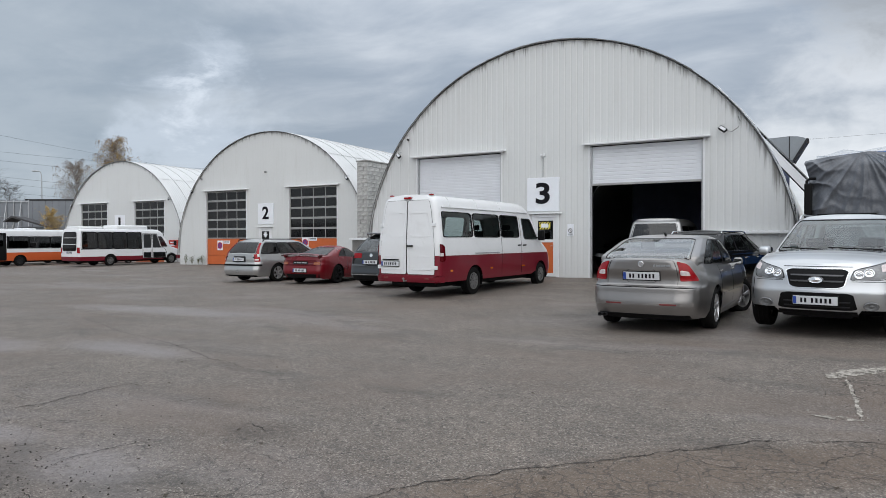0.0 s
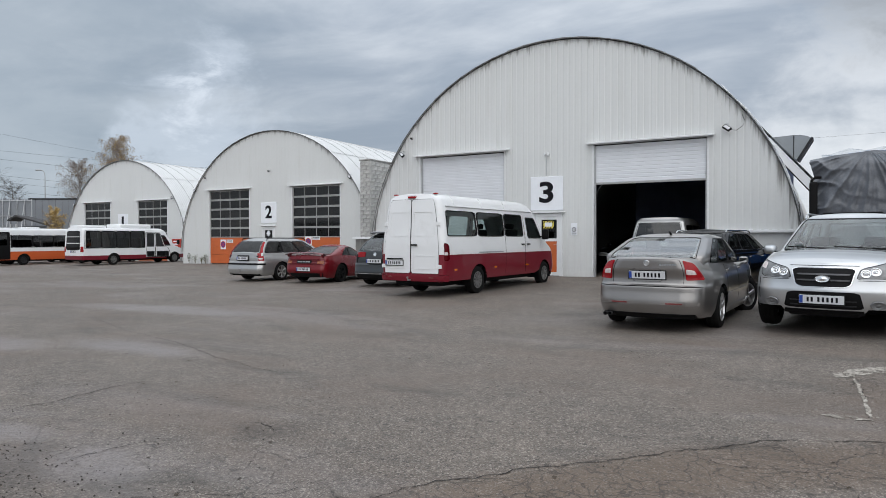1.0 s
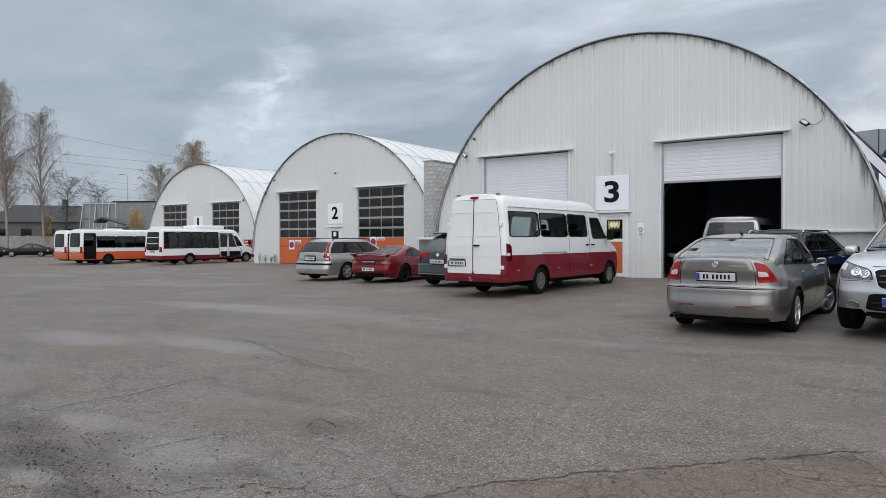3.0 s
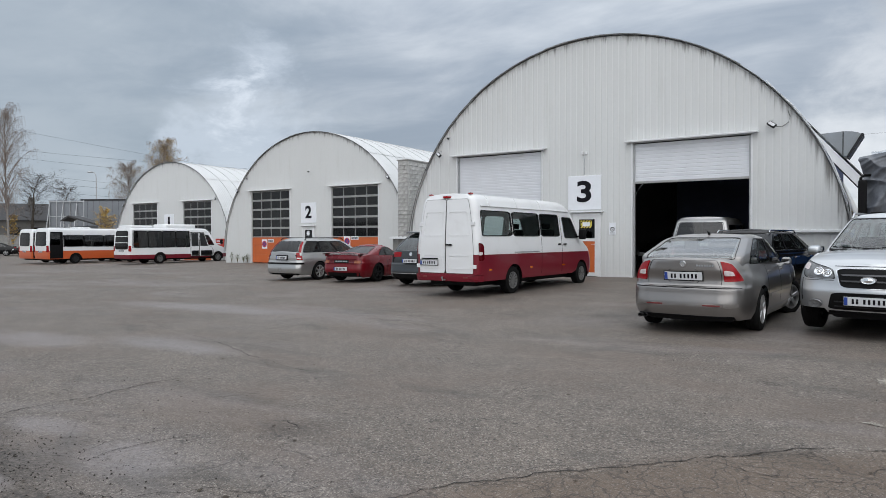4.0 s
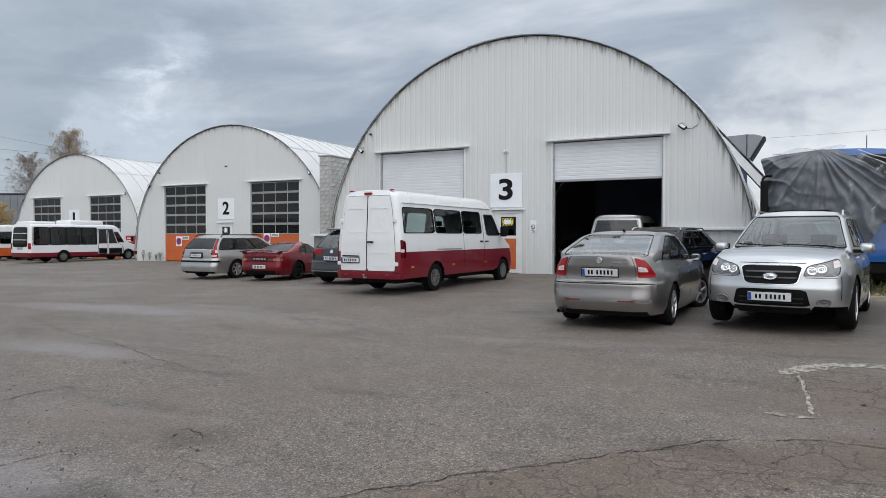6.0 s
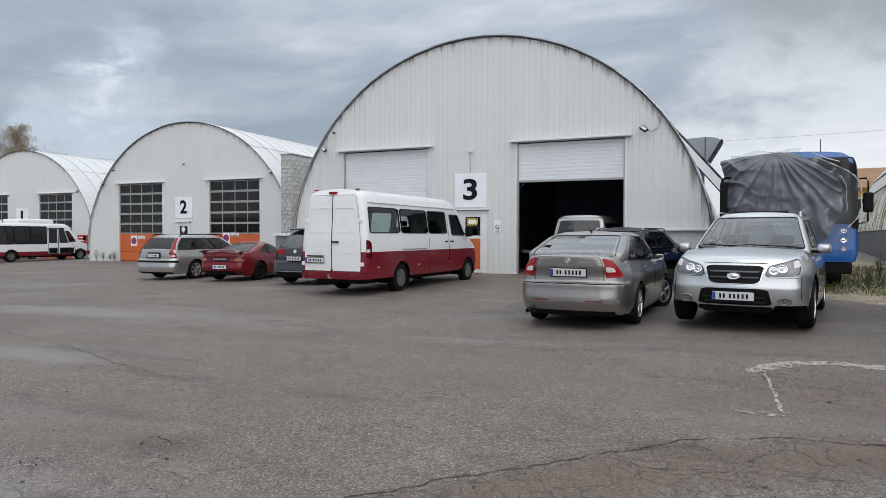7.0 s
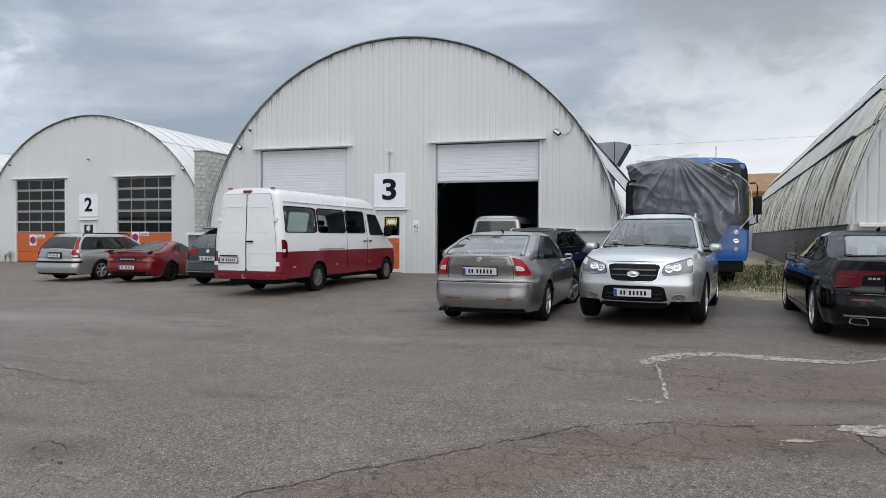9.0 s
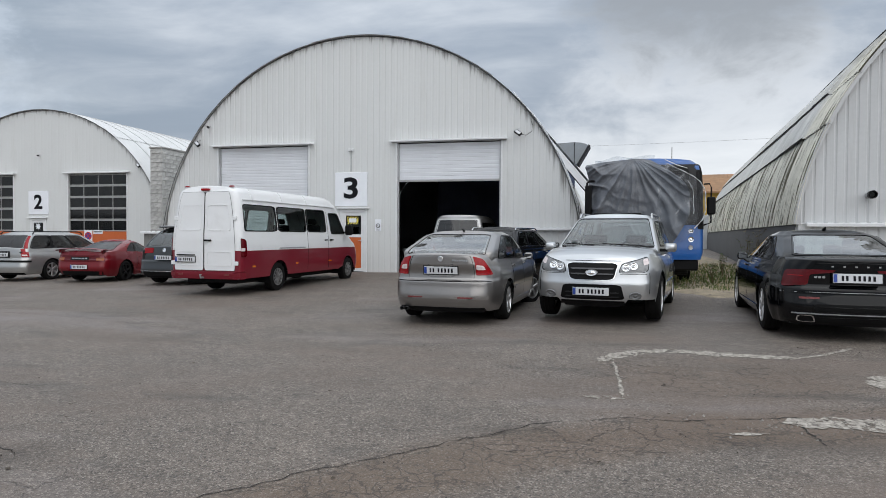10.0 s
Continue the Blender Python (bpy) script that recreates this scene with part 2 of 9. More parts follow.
    col = g.mix(g.math("MULTIPLY", oily, g.math("ADD", 0.50, g.math("MULTIPLY", g.ramp(fine, 0.60, 0.42), 0.60))), col, (0.028, 0.023, 0.018))
    worn = hollow(1.25, 6.8, 1.3, 0.9)
    for q in ((2.4, 5.45, 0.8, 4.95, 0.42), (0.8, 4.95, -0.55, 4.12, 0.42), (-0.55, 4.12, -1.45, 3.1, 0.42), (-1.45, 3.1, -2.3, 2.0, 0.40)):
        worn = g.math("MAXIMUM", worn, streak(*q))
    fine_net = g.n("ShaderNodeTexVoronoi")
    fine_net.feature = "DISTANCE_TO_EDGE"
    fine_net.inputs["Scale"].default_value = 3.1
    g.put(fine_net.inputs["Vector"], warp.outputs[0])
    col = g.mix(g.math("MULTIPLY", worn, g.math("ADD", 0.15, g.math("MULTIPLY", g.ramp(fine, 0.30, 0.60), 0.55))), col, (0.128, 0.086, 0.056))
    veins = g.math("MAXIMUM", g.ramp(net.outputs["Distance"], 0.018, 0.003), g.math("MULTIPLY", g.ramp(fine_net.outputs["Distance"], 0.050, 0.012), g.ramp(mid, 0.40, 0.56)))
    col = g.mix(g.math("MULTIPLY", g.math("MULTIPLY", veins, g.ramp(worn, 0.15, 0.5)), 0.68), col, (0.026, 0.020, 0.015))
    # darker ground under and around the parked cars, their shade put into the colour
    under_cars = hollow(-1.9, 12.0, 2.2, 2.6)
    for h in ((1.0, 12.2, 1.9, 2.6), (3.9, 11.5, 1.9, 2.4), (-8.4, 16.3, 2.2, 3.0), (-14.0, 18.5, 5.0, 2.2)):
        under_cars = g.math("MAXIMUM", under_cars, hollow(*h))
    col = g.mix(g.math("MULTIPLY", under_cars, g.math("ADD", 0.30, g.math("MULTIPLY", g.ramp(fine, 0.62, 0.40), 0.35))), col, (0.040, 0.034, 0.028))
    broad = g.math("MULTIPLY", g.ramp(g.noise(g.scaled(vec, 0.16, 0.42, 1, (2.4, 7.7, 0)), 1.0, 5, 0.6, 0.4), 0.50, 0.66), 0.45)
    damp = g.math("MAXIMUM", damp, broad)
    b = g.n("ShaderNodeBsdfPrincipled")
    # pale tint: sky reflection on the damp patches put into the base colour
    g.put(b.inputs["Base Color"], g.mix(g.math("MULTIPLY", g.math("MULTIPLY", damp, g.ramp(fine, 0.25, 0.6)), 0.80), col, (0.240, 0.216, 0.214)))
    g.put(b.inputs["Roughness"], g.math("SUBTRACT", 0.63, g.math("MULTIPLY", damp, 0.12)))
    bp = g.n("ShaderNodeBump")
    g.put(bp.inputs["Strength"], g.math("SUBTRACT", 0.8, g.math("MULTIPLY", damp, 0.25)))
    bp.inputs["Distance"].default_value = 0.008
    g.put(bp.inputs["Height"], g.math("SUBTRACT", g.math("ADD", fine, g.math("MULTIPLY", chip[2], 0.7)), g.math("MULTIPLY", crack, 2.0)))
    g.t.links.new(bp.outputs[0], b.inputs["Normal"])
    out = g.n("ShaderNodeOutputMaterial")
    g.t.links.new(b.outputs[0], out.inputs[0])
    return m


ASPHALT = asphalt_material()
WHITE_CLAD = verge_stained(mat("white_painted_cladding", (0.635, 0.645, 0.64), 0.5, 0, 0.03, 0.35, 9, 0.05, (0.50, 0.50, 0.47), 0.30, streak=True))
DULL_CLAD = mat("dull_white_cladding", (0.55, 0.56, 0.565), 0.6, 0, 0.05, 0.4, 12, 0.05, (0.36, 0.36, 0.345), 0.3, streak=True)
WHITE_ROOF = mat("white_roof_sheet", (0.62, 0.63, 0.63), 0.4, 0, 0.05, 0.5, 12, 0.05, (0.45, 0.45, 0.42), 0.45, streak=True)
def lichen_material(name, base, amount):
    """Fibre cement with lichen and soot that run in streaks down the sheets; shade is painted into the valleys."""
    m = mat(name, base, 0.85, 0, 0.15, 0.8, 22, 0.4, (0.24, 0.235, 0.18), 0.5)
    g = Nodes(m.node_tree, False)
    b = [n for n in g.t.nodes if n.type == "BSDF_PRINCIPLED"][0]
    old = b.inputs["Base Color"].links[0].from_socket
    vec = g.n("ShaderNodeTexCoord").outputs["Object"]
    sepy = g.n("ShaderNodeSeparateXYZ")
    g.put(sepy.inputs[0], vec)
    # crease shade along each corrugation, put into the colour together with patchy grime
    valley_shade = g.math("ADD", 0.5, g.math("MULTIPLY", g.math("SINE", g.math("MULTIPLY", sepy.outputs[1], 2 * math.pi / 0.20)), -0.5))
    grime = g.ramp(g.noise(g.scaled(vec, 0.5, 0.9, 0.5), 1.0, 5, 0.7, 0.3), 0.36, 0.62)
    run = g.noise(g.scaled(vec, 0.35, 5.0, 0.35), 1.0, 6, 0.72, 0.2)
    streak = g.math("MAXIMUM", g.ramp(run, 0.49, 0.58), g.math("MULTIPLY", g.math("POWER", valley_shade, 2.0), grime))
    fleck = g.ramp(g.noise(g.scaled(vec, 3, 9, 3), 1.0, 5, 0.7), 0.5, 0.7)
    col = g.mix(g.math("MULTIPLY", streak, amount), old, (0.085, 0.078, 0.052))
    g.put(b.inputs["Base Color"], g.mix(g.math("MULTIPLY", fleck, amount * 0.45), col, (0.20, 0.205, 0.12)))
    return m


LICHEN_ROOF = lichen_material("weathered_fibre_cement", (0.70, 0.68, 0.60), 1.0)
PALE_SHEET = lichen_material("renewed_roof_sheet", (0.62, 0.615, 0.585), 0.22)
TRIM_DARK = mat("dark_edge_trim", (0.025, 0.025, 0.027), 0.6, spec=0.25)
VERGE_GREY = mat("grey_verge_sheet", (0.13, 0.13, 0.132), 0.6, 0, 0.4, 6, 40, 0, (0.30, 0.30, 0.29), 0.7, spec=0.25)
TRIM_WHITE = mat("white_trim", (0.72, 0.73, 0.74), 0.4, 0, 0.05, 3, 40)
ALU = mat("aluminium_frame", (0.36, 0.36, 0.355), 0.45, 0.3, 0.10)
SHUTTER = mat("white_shutter_slat", (0.71, 0.73, 0.765), 0.38, 0, 0.04, 1.5, 30)
ORANGE = mat("orange_door_panel", (0.52, 0.115, 0.028), 0.45, 0, 0.08, 2, 30)
BLACK = mat("black_plastic", (0.005, 0.005, 0.0055), 0.5, 0, 0.1, 8, 80, spec=0.14)
RUBBER = mat("tyre_rubber", (0.009, 0.0088, 0.0088), 0.85, 0, 0.25, 6, 60, 0.3, spec=0.12)
DARK_GLASS = glass("dark_pane", (0.20, 0.20, 0.20), 0.05, 1.6)
CAR_GLASS = glass("car_pane", (0.70, 0.79, 0.77), 0.02, 2.1, 3.6)
REAR_GLASS = glass("sky_lit_rear_pane", (0.74, 0.83, 0.81), 0.02, 2.8, 2.6)
TINT_GLASS = glass("tinted_pane", (0.09, 0.095, 0.10), 0.02, 1.75)
BLACK_GLASS = glass("black_pane", (0.03, 0.032, 0.035), 0.03, 1.45)
CONCRETE = mat("grey_concrete", (0.33, 0.325, 0.31), 0.85, 0, 0.18, 2, 45, 0.4, (0.16, 0.155, 0.145), 0.5)
BLOCK = mat("concrete_block", (0.46, 0.455, 0.44), 0.9, 0, 0.35, 1.6, 14, 0.5, (0.66, 0.66, 0.64), 0.75, coords="Object", rand=0.35)
GREY_WALL = mat("grey_painted_plinth", (0.55, 0.565, 0.58), 0.7, 0, 0.12, 1.2, 30, 0.15, (0.27, 0.27, 0.26), 0.45)
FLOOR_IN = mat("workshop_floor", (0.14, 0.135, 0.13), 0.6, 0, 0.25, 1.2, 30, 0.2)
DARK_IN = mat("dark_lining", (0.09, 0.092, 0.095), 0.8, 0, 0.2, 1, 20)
SIGN_WHITE = mat("sign_white", (0.80, 0.82, 0.86), 0.4, 0, 0.03, 3, 40)
INK = mat("black_lettering", (0.007, 0.007, 0.010), 0.6, spec=0.15)
CHROME = mat("chrome", (0.75, 0.76, 0.77), 0.12, 1.0, 0.05)
RIM = mat("alloy_rim", (0.50, 0.50, 0.51), 0.3, 0.8, 0.1)
STEEL = mat("galvanised_steel", (0.42, 0.43, 0.44), 0.45, 0.7, 0.15, 3, 30)
RED_LENS = mat("red_lamp_lens", (0.27, 0.003, 0.007), 0.18, 0, 0.35, 30, 90, spec=0.35)
CLEAR_LENS = mat("clear_lamp_lens", (0.50, 0.51, 0.53), 0.25, 0.0, 0.2, 18, 90, coat=1.0)
AMBER = mat("amber_lens", (0.70, 0.20, 0.02), 0.15, 0, 0.1, 20, 60, coat=1.0)
SEAT = mat("dark_seat_cloth", (0.014, 0.014, 0.015), 0.9, 0, 0.2, 10, 80, spec=0.2)


# ---- building blocks ----
def link(name, bm, material, parent=None, label="", smooth=None):
    me = bpy.data.meshes.new(name)
    lay = bm.verts.layers.float_vector.get("way")
    ways = surface_normals(bm, lay) if lay else None
    bm.to_mesh(me)
    bm.free()
    mats = material if isinstance(material, (list, tuple)) else [material]
    for q in mats:
        me.materials.append(q)
    if smooth is not None:
        for p in me.polygons:
            p.use_smooth = True
        if ways:
            me.normals_split_custom_set(ways)
        else:
            me.set_sharp_from_angle(angle=radians(smooth))
    ob = new(name, me)
    if parent is not None:
        ob.parent = parent
    if label:
        ob["label"] = label
    return ob


def part(name, bm, material, parent, label="", smooth=None):
    return link(name, bm, material, parent, label, smooth)


def thing(name, m, label, category, group=""):
    ob = new(name)
    ob.empty_display_size = 0.2
    ob.matrix_world = m
    return tagged(ob, label, category, group)


def box(lo, hi, bevel=0.0, bm=None, seg=2):
    own = bmesh.new()
    c = [(a + b) / 2 for a, b in zip(lo, hi)]
    d = [abs(b - a) for a, b in zip(lo, hi)]
    bmesh.ops.create_cube(own, size=1, matrix=Matrix.Translation(c) @ Matrix.Diagonal((*d, 1)))
    if bevel:
        bmesh.ops.bevel(own, geom=own.edges[:], offset=min(bevel, min(d) * 0.45), segments=seg, profile=0.5, affect="EDGES")
    return own if bm is None else join(bm, own)


def join(bm, other):
    me = bpy.data.meshes.new("tmp")
    other.to_mesh(me)
    other.free()
    bm.from_mesh(me)
    bpy.data.meshes.remove(me)
    return bm


def moved(bm, m):
    bmesh.ops.transform(bm, matrix=m, verts=bm.verts[:])
    return bm


def grid(rows, bm=None, skip=None):
    """Quads through rows of points."""
    bm = bm or bmesh.new()
    vs = [[bm.verts.new(p) for p in row] for row in rows]
    for i in range(len(vs) - 1):
        for j in range(len(vs[0]) - 1):
            if skip and skip(i, j):
                continue
            q = [vs[i][j], vs[i][j + 1], vs[i + 1][j + 1], vs[i + 1][j]]
            bm.faces.new(q)
    return bm


def lathe(profile, n=32, axis="X"):
    """Revolve (along, radius) pairs round an axis."""
    rows = []
    for k in range(n + 1):
        a = 2 * math.pi * k / n
        if axis == "X":
            rows.append([(u, r * math.cos(a), r * math.sin(a)) for u, r in profile])
        else:
            rows.append([(r * math.cos(a), r * math.sin(a), u) for u, r in profile])
    bm = grid(rows)
    bmesh.ops.remove_doubles(bm, verts=bm.verts[:], dist=1e-5)
    bmesh.ops.recalc_face_normals(bm, faces=bm.faces[:])
    return bm


def tube(points, r=0.01, n=8, bm=None, cap=True):
    """A round bar along a polyline."""
    bm = bm or bmesh.new()
    pts = [Vector(p) for p in points]
    rings = []
    for i, p in enumerate(pts):
        d = (pts[min(i + 1, len(pts) - 1)] - pts[max(i - 1, 0)]).normalized()
        side = d.cross(Vector((0, 0, 1)) if abs(d.z) < 0.95 else Vector((1, 0, 0))).normalized()
        up = side.cross(d)
        rad = float(r[i] if isinstance(r, (list, tuple)) else r)
        rings.append([bm.verts.new(p + rad * (math.cos(2 * math.pi * k / n) * side + math.sin(2 * math.pi * k / n) * up)) for k in range(n)])
    for a, b in zip(rings, rings[1:]):
        for k in range(n):
            bm.faces.new((a[k], a[(k + 1) % n], b[(k + 1) % n], b[k]))
    if cap:
        bm.faces.new(rings[0][::-1])
        bm.faces.new(rings[-1])
    return bm


def text_mesh(body, size, depth=0.004):
    """Letters of the built-in font, centred at the origin, facing -y, standing in the xz plane."""
    cu = bpy.data.curves.new("letters", "FONT")
    cu.body, cu.size, cu.extrude, cu.align_x, cu.align_y = body, size, depth, "CENTER", "CENTER"
    cu.offset = 0.026 * size
    ob = bpy.data.objects.new("letters", cu)
    scene.collection.objects.link(ob)
    bpy.context.view_layer.update()
    me = bpy.data.meshes.new_from_object(ob.evaluated_get(bpy.context.evaluated_depsgraph_get()))
    bm = bmesh.new()
    bm.from_mesh(me)
    bpy.data.objects.remove(ob)
    bpy.data.curves.remove(cu)
    bpy.data.meshes.remove(me)
    return moved(bm, Matrix.Rotation(radians(90), 4, "X"))


# ---- ground ----
def soft_max(a, b, k=3.0):
    return b + k * math.log1p(math.exp(min(40, (a - b) / k)))


def ground_z(x, y):
    """The yard falls gently to the left and rises towards the sheds."""
    xs = soft_max(min(x, 60), -60)
    return 0.01225 * xs + 0.00979 * (40 - soft_max(40 - max(y, -40), 0, 2.0))


def on_ground(x, y, turn=0):
    return pose(x, y, ground_z(x, y), 0, 0, turn)


def graded(lo, hi, step, far):
    near = list(np.arange(lo, hi + step / 2, step))
    out, d, v = [], step, hi
    while v < far:
        d *= 1.5
        v += d
        out.append(v)
    back, d, v = [], step, lo
    while v > -far:
        d *= 1.5
        v -= d
        back.append(v)
    return back[::-1] + near + out


gx, gy = graded(-70, 22, 1.0, 1500), graded(-16, 48, 1.0, 1500)
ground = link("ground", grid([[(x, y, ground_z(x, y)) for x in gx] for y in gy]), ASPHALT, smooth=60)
tagged(ground, "wide yard of old grey cracked asphalt with damp patches", "ground", kind="structure")

# ---- arched sheds ----
R_ARCH = 7.58


def arch_top(x, r=R_ARCH, zc=0.45):
    return zc + math.sqrt(max(0.0, r * r - x * x))


def rib_profile(x0, x1, pitch=0.21, depth=0.016):
    """Breaks of a trapezoid sheet: (x, how far it lies back)."""
    out, x = [], x0
    while x < x1 - 1e-6:
        for f, d in ((0.0, 0.0), (0.66, 0.0), (0.76, depth), (0.90, depth)):
            if x + f * pitch < x1:
                out.append((x + f * pitch, d))
        x += pitch
    out.append((x1, 0.0))
    return out


def clad_facade(name, m, openings, material, pitch=0.21, depth=0.010, top=0.0):
    """The clad end wall of a shed, local x across, y into the shed. openings: (x0, x1, z1) from the ground up."""
    prof = rib_profile(-R_ARCH, R_ARCH, pitch, depth)
    xs = sorted({round(x, 4) for x, _ in prof} | {v for o in openings for v in o[:2]})
    px, pd = [p[0] for p in prof], [p[1] for p in prof]
    bm = bmesh.new()
    for a, b in zip(xs, xs[1:]):
        mid, z0 = (a + b) / 2, -0.5
        for o in openings:
            if o[0] < mid < o[1]:
                z0 = o[2]
        ya, yb = np.interp(a, px, pd), np.interp(b, px, pd)
        ta, tb = arch_top(a, R_ARCH + top), arch_top(b, R_ARCH + top)
        if abs(a) >= R_ARCH - 1e-3:
            ta = 0.45
        if abs(b) >= R_ARCH - 1e-3:
            tb = 0.45
        if min(ta, tb) <= z0:
            continue
        va = [bm.verts.new((a, ya, z0 + (ta - z0) * k)) for k in (0, 0.5, 1)]
        vb = [bm.verts.new((b, yb, z0 + (tb - z0) * k)) for k in (0, 0.5, 1)]
        for k in range(2):
            bm.faces.new((va[k], vb[k], vb[k + 1], va[k + 1]))
    bmesh.ops.remove_doubles(bm, verts=bm.verts[:], dist=1e-4)
    # an inner skin gives the wall its thickness
    for a, b in ((-R_ARCH + 0.05, openings[0][0]), *[(openings[i][1], openings[i + 1][0]) for i in range(len(openings) - 1)], (openings[-1][1], R_ARCH - 0.05)):
        n = 12
        grid([[(a + (b - a) * k / n, 0.16, z) for k in range(n + 1)] for z in (-0.25,)] + [[(a + (b - a) * k / n, 0.16, arch_top(a + (b - a) * k / n) - 0.02) for k in range(n + 1)]], bm)
    for o in openings:
        n = 8
        grid([[(o[0] + (o[1] - o[0]) * k / n, 0.16, o[2]) for k in range(n + 1)], [(o[0] + (o[1] - o[0]) * k / n, 0.16, arch_top(o[0] + (o[1] - o[0]) * k / n) - 0.02) for k in range(n + 1)]], bm)
        for x in o[:2]:
            grid([[(x, 0.0, -0.25), (x, 0.16, -0.25)], [(x, 0.0, o[2]), (x, 0.16, o[2])]], bm)
        grid([[(o[0], 0.0, o[2]), (o[0], 0.16, o[2])], [(o[1], 0.0, o[2]), (o[1], 0.16, o[2])]], bm)
    ob = link(name, bm, material)
    ob.matrix_world = m
    return ob


def arch_roof(name, m, length, material, courses=7, wave=0.18, amp=0.012, a0=2.0, a1=178.0, thick=0.05, lap=0.012, lift=0.075):
    """Corrugated sheets bent over the arch, lapped course over course; waves run round the arch."""
    bm = bmesh.new()
    ny = max(4, int(length / (wave / 4)))
    ys = [-0.10 + (length + 0.1) * j / ny for j in range(ny + 1)]
    wob = [amp * math.sin(2 * math.pi * y / wave) for y in ys]
    for c in range(courses):
        b0 = a0 + (a1 - a0) * c / courses
        b1 = a0 + (a1 - a0) * (c + 1) / courses
        over = 0.35
        low_first = (b0 + b1) / 2 < 90
        if low_first:
            b1 += over
        else:
            b0 -= over
        rows = []
        n = max(3, int(22 / courses) + 2)
        for k in range(n + 1):
            a = radians(b0 + (b1 - b0) * k / n)
            up = (k / n if not low_first else 1 - k / n)
            r = R_ARCH + lift + lap * (1 - abs((b0 + b1) / 2 - 90) / 90) * courses * 0.35 + lap * (up - 0.5)
            rows.append([(r_w * math.cos(a), y, 0.45 + r_w * math.sin(a)) for y, r_w in ((y, r + w) for y, w in zip(ys, wob))])
        grid(rows, bm)
    ob = link(name, bm, material, smooth=50)
    ob.matrix_world = m
    return ob


def arch_strip(r0, r1, y0, y1, a0=1.0, a1=179.0, n=64):
    """A bent flat bar that follows the arch."""
    bm = bmesh.new()
    rows = []
    for k in range(n + 1):
        a = radians(a0 + (a1 - a0) * k / n)
        rows.append([(r * math.cos(a), y, 0.45 + r * math.sin(a)) for r, y in ((r0, y0), (r1, y0), (r1, y1), (r0, y1), (r0, y0))])
    return grid(rows, bm)


def roller_shutter(parent, x0, x1, z0, z1, y=0.10, pitch=0.118):
    """A curtain of interlocking convex slats."""
    n = int(round((z1 - z0) / pitch))
    for k in range(n):
        za, zb = z0 + (z1 - z0) * k / n, z0 + (z1 - z0) * (k + 1) / n
        prof = [(y + 0.005, za), (y, za + 0.006), (y - 0.004, za + 0.12 * pitch), (y - 0.004, zb - 0.16 * pitch), (y, zb - 0.008), (y + 0.007, zb)]
        part("slat", grid([[(x, q[0], q[1]) for q in prof] for x in (x0, x1)]), SHUTTER, parent)


def sectional_door(m, x0, x1, z1, orange_top, label):
    """A sectional overhead door: glazed upper sections in aluminium frames, orange lower panels."""
    d = thing("sectional_door", m, label, "garage door", "glazed workshop doors")
    rows, cols = 5, 4
    zs = [orange_top + (z1 - orange_top) * k / rows for k in range(rows + 1)]
    xs = [x0 + (x1 - x0) * k / cols for k in range(cols + 1)]
    for i in range(rows):
        fr = bmesh.new()
        for z in (zs[i] + 0.002, zs[i + 1] - 0.058):
            box((x0, 0.06, z), (x1, 0.11, z + 0.056), 0.006, fr)
        for x in xs:
            xa = min(max(x - 0.018, x0), x1 - 0.036)
            box((xa, 0.063, zs[i] + 0.058), (xa + 0.036, 0.107, zs[i + 1] - 0.058), 0.0, fr)
        sec = part("glazed_section", fr, ALU, d)
        for a, b in zip(xs, xs[1:]):
            part("pane", box((a + 0.02, 0.082, zs[i] + 0.05), (b - 0.02, 0.090, zs[i + 1] - 0.05)), DARK_GLASS, sec, "dark reflecting glass pane")
    n = 3
    for k in range(n):
        za, zb = 0.03 + (orange_top - 0.03) * k / n, 0.03 + (orange_top - 0.03) * (k + 1) / n
        part("panel", box((x0, 0.06, za), (x1, 0.10, zb - 0.008), 0.008), ORANGE, d, "orange painted lower panel")
    return d


def flood_lamp(m):
    d = thing("flood_lamp", m, "small black floodlight on a bracket on the white wall", "lamp", "floodlights")
    hd = Matrix.Translation((0, -0.20, -0.03)) @ Matrix.Rotation(radians(-30), 4, "X") @ Matrix.Rotation(radians(42), 4, "Y")
    h = part("housing", moved(box((-0.13, -0.035, -0.07), (0.13, 0.035, 0.07), 0.015), hd), BLACK, d)
    part("lens", moved(box((-0.105, -0.038, -0.045), (0.105, -0.034, 0.045), 0.002), hd), CLEAR_LENS, h, "pale lamp glass")
    part("bracket", tube([(0, 0, 0.12), (0, -0.10, 0.12), (0, -0.19, 0.0)], 0.012), STEEL, d)
    return d


def number_sign(m, text, w=1.14, h=1.14):
    d = thing("number_sign", m, "square white sign with a bold black %s" % text, "sign", "shed number signs")
    part("board", box((-w / 2, -0.04, -h / 2), (w / 2, 0.0, h / 2), 0.01), SIGN_WHITE, d)
    part("numeral", moved(text_mesh(text, h * 0.84, 0.006), Matrix.Translation((0, -0.046, 0)) @ Matrix.Diagonal(({"3": 1.28, "1": 1.7}.get(text, 1.04), 1, 1, 1))), INK, d, "bold black numeral")
    return d


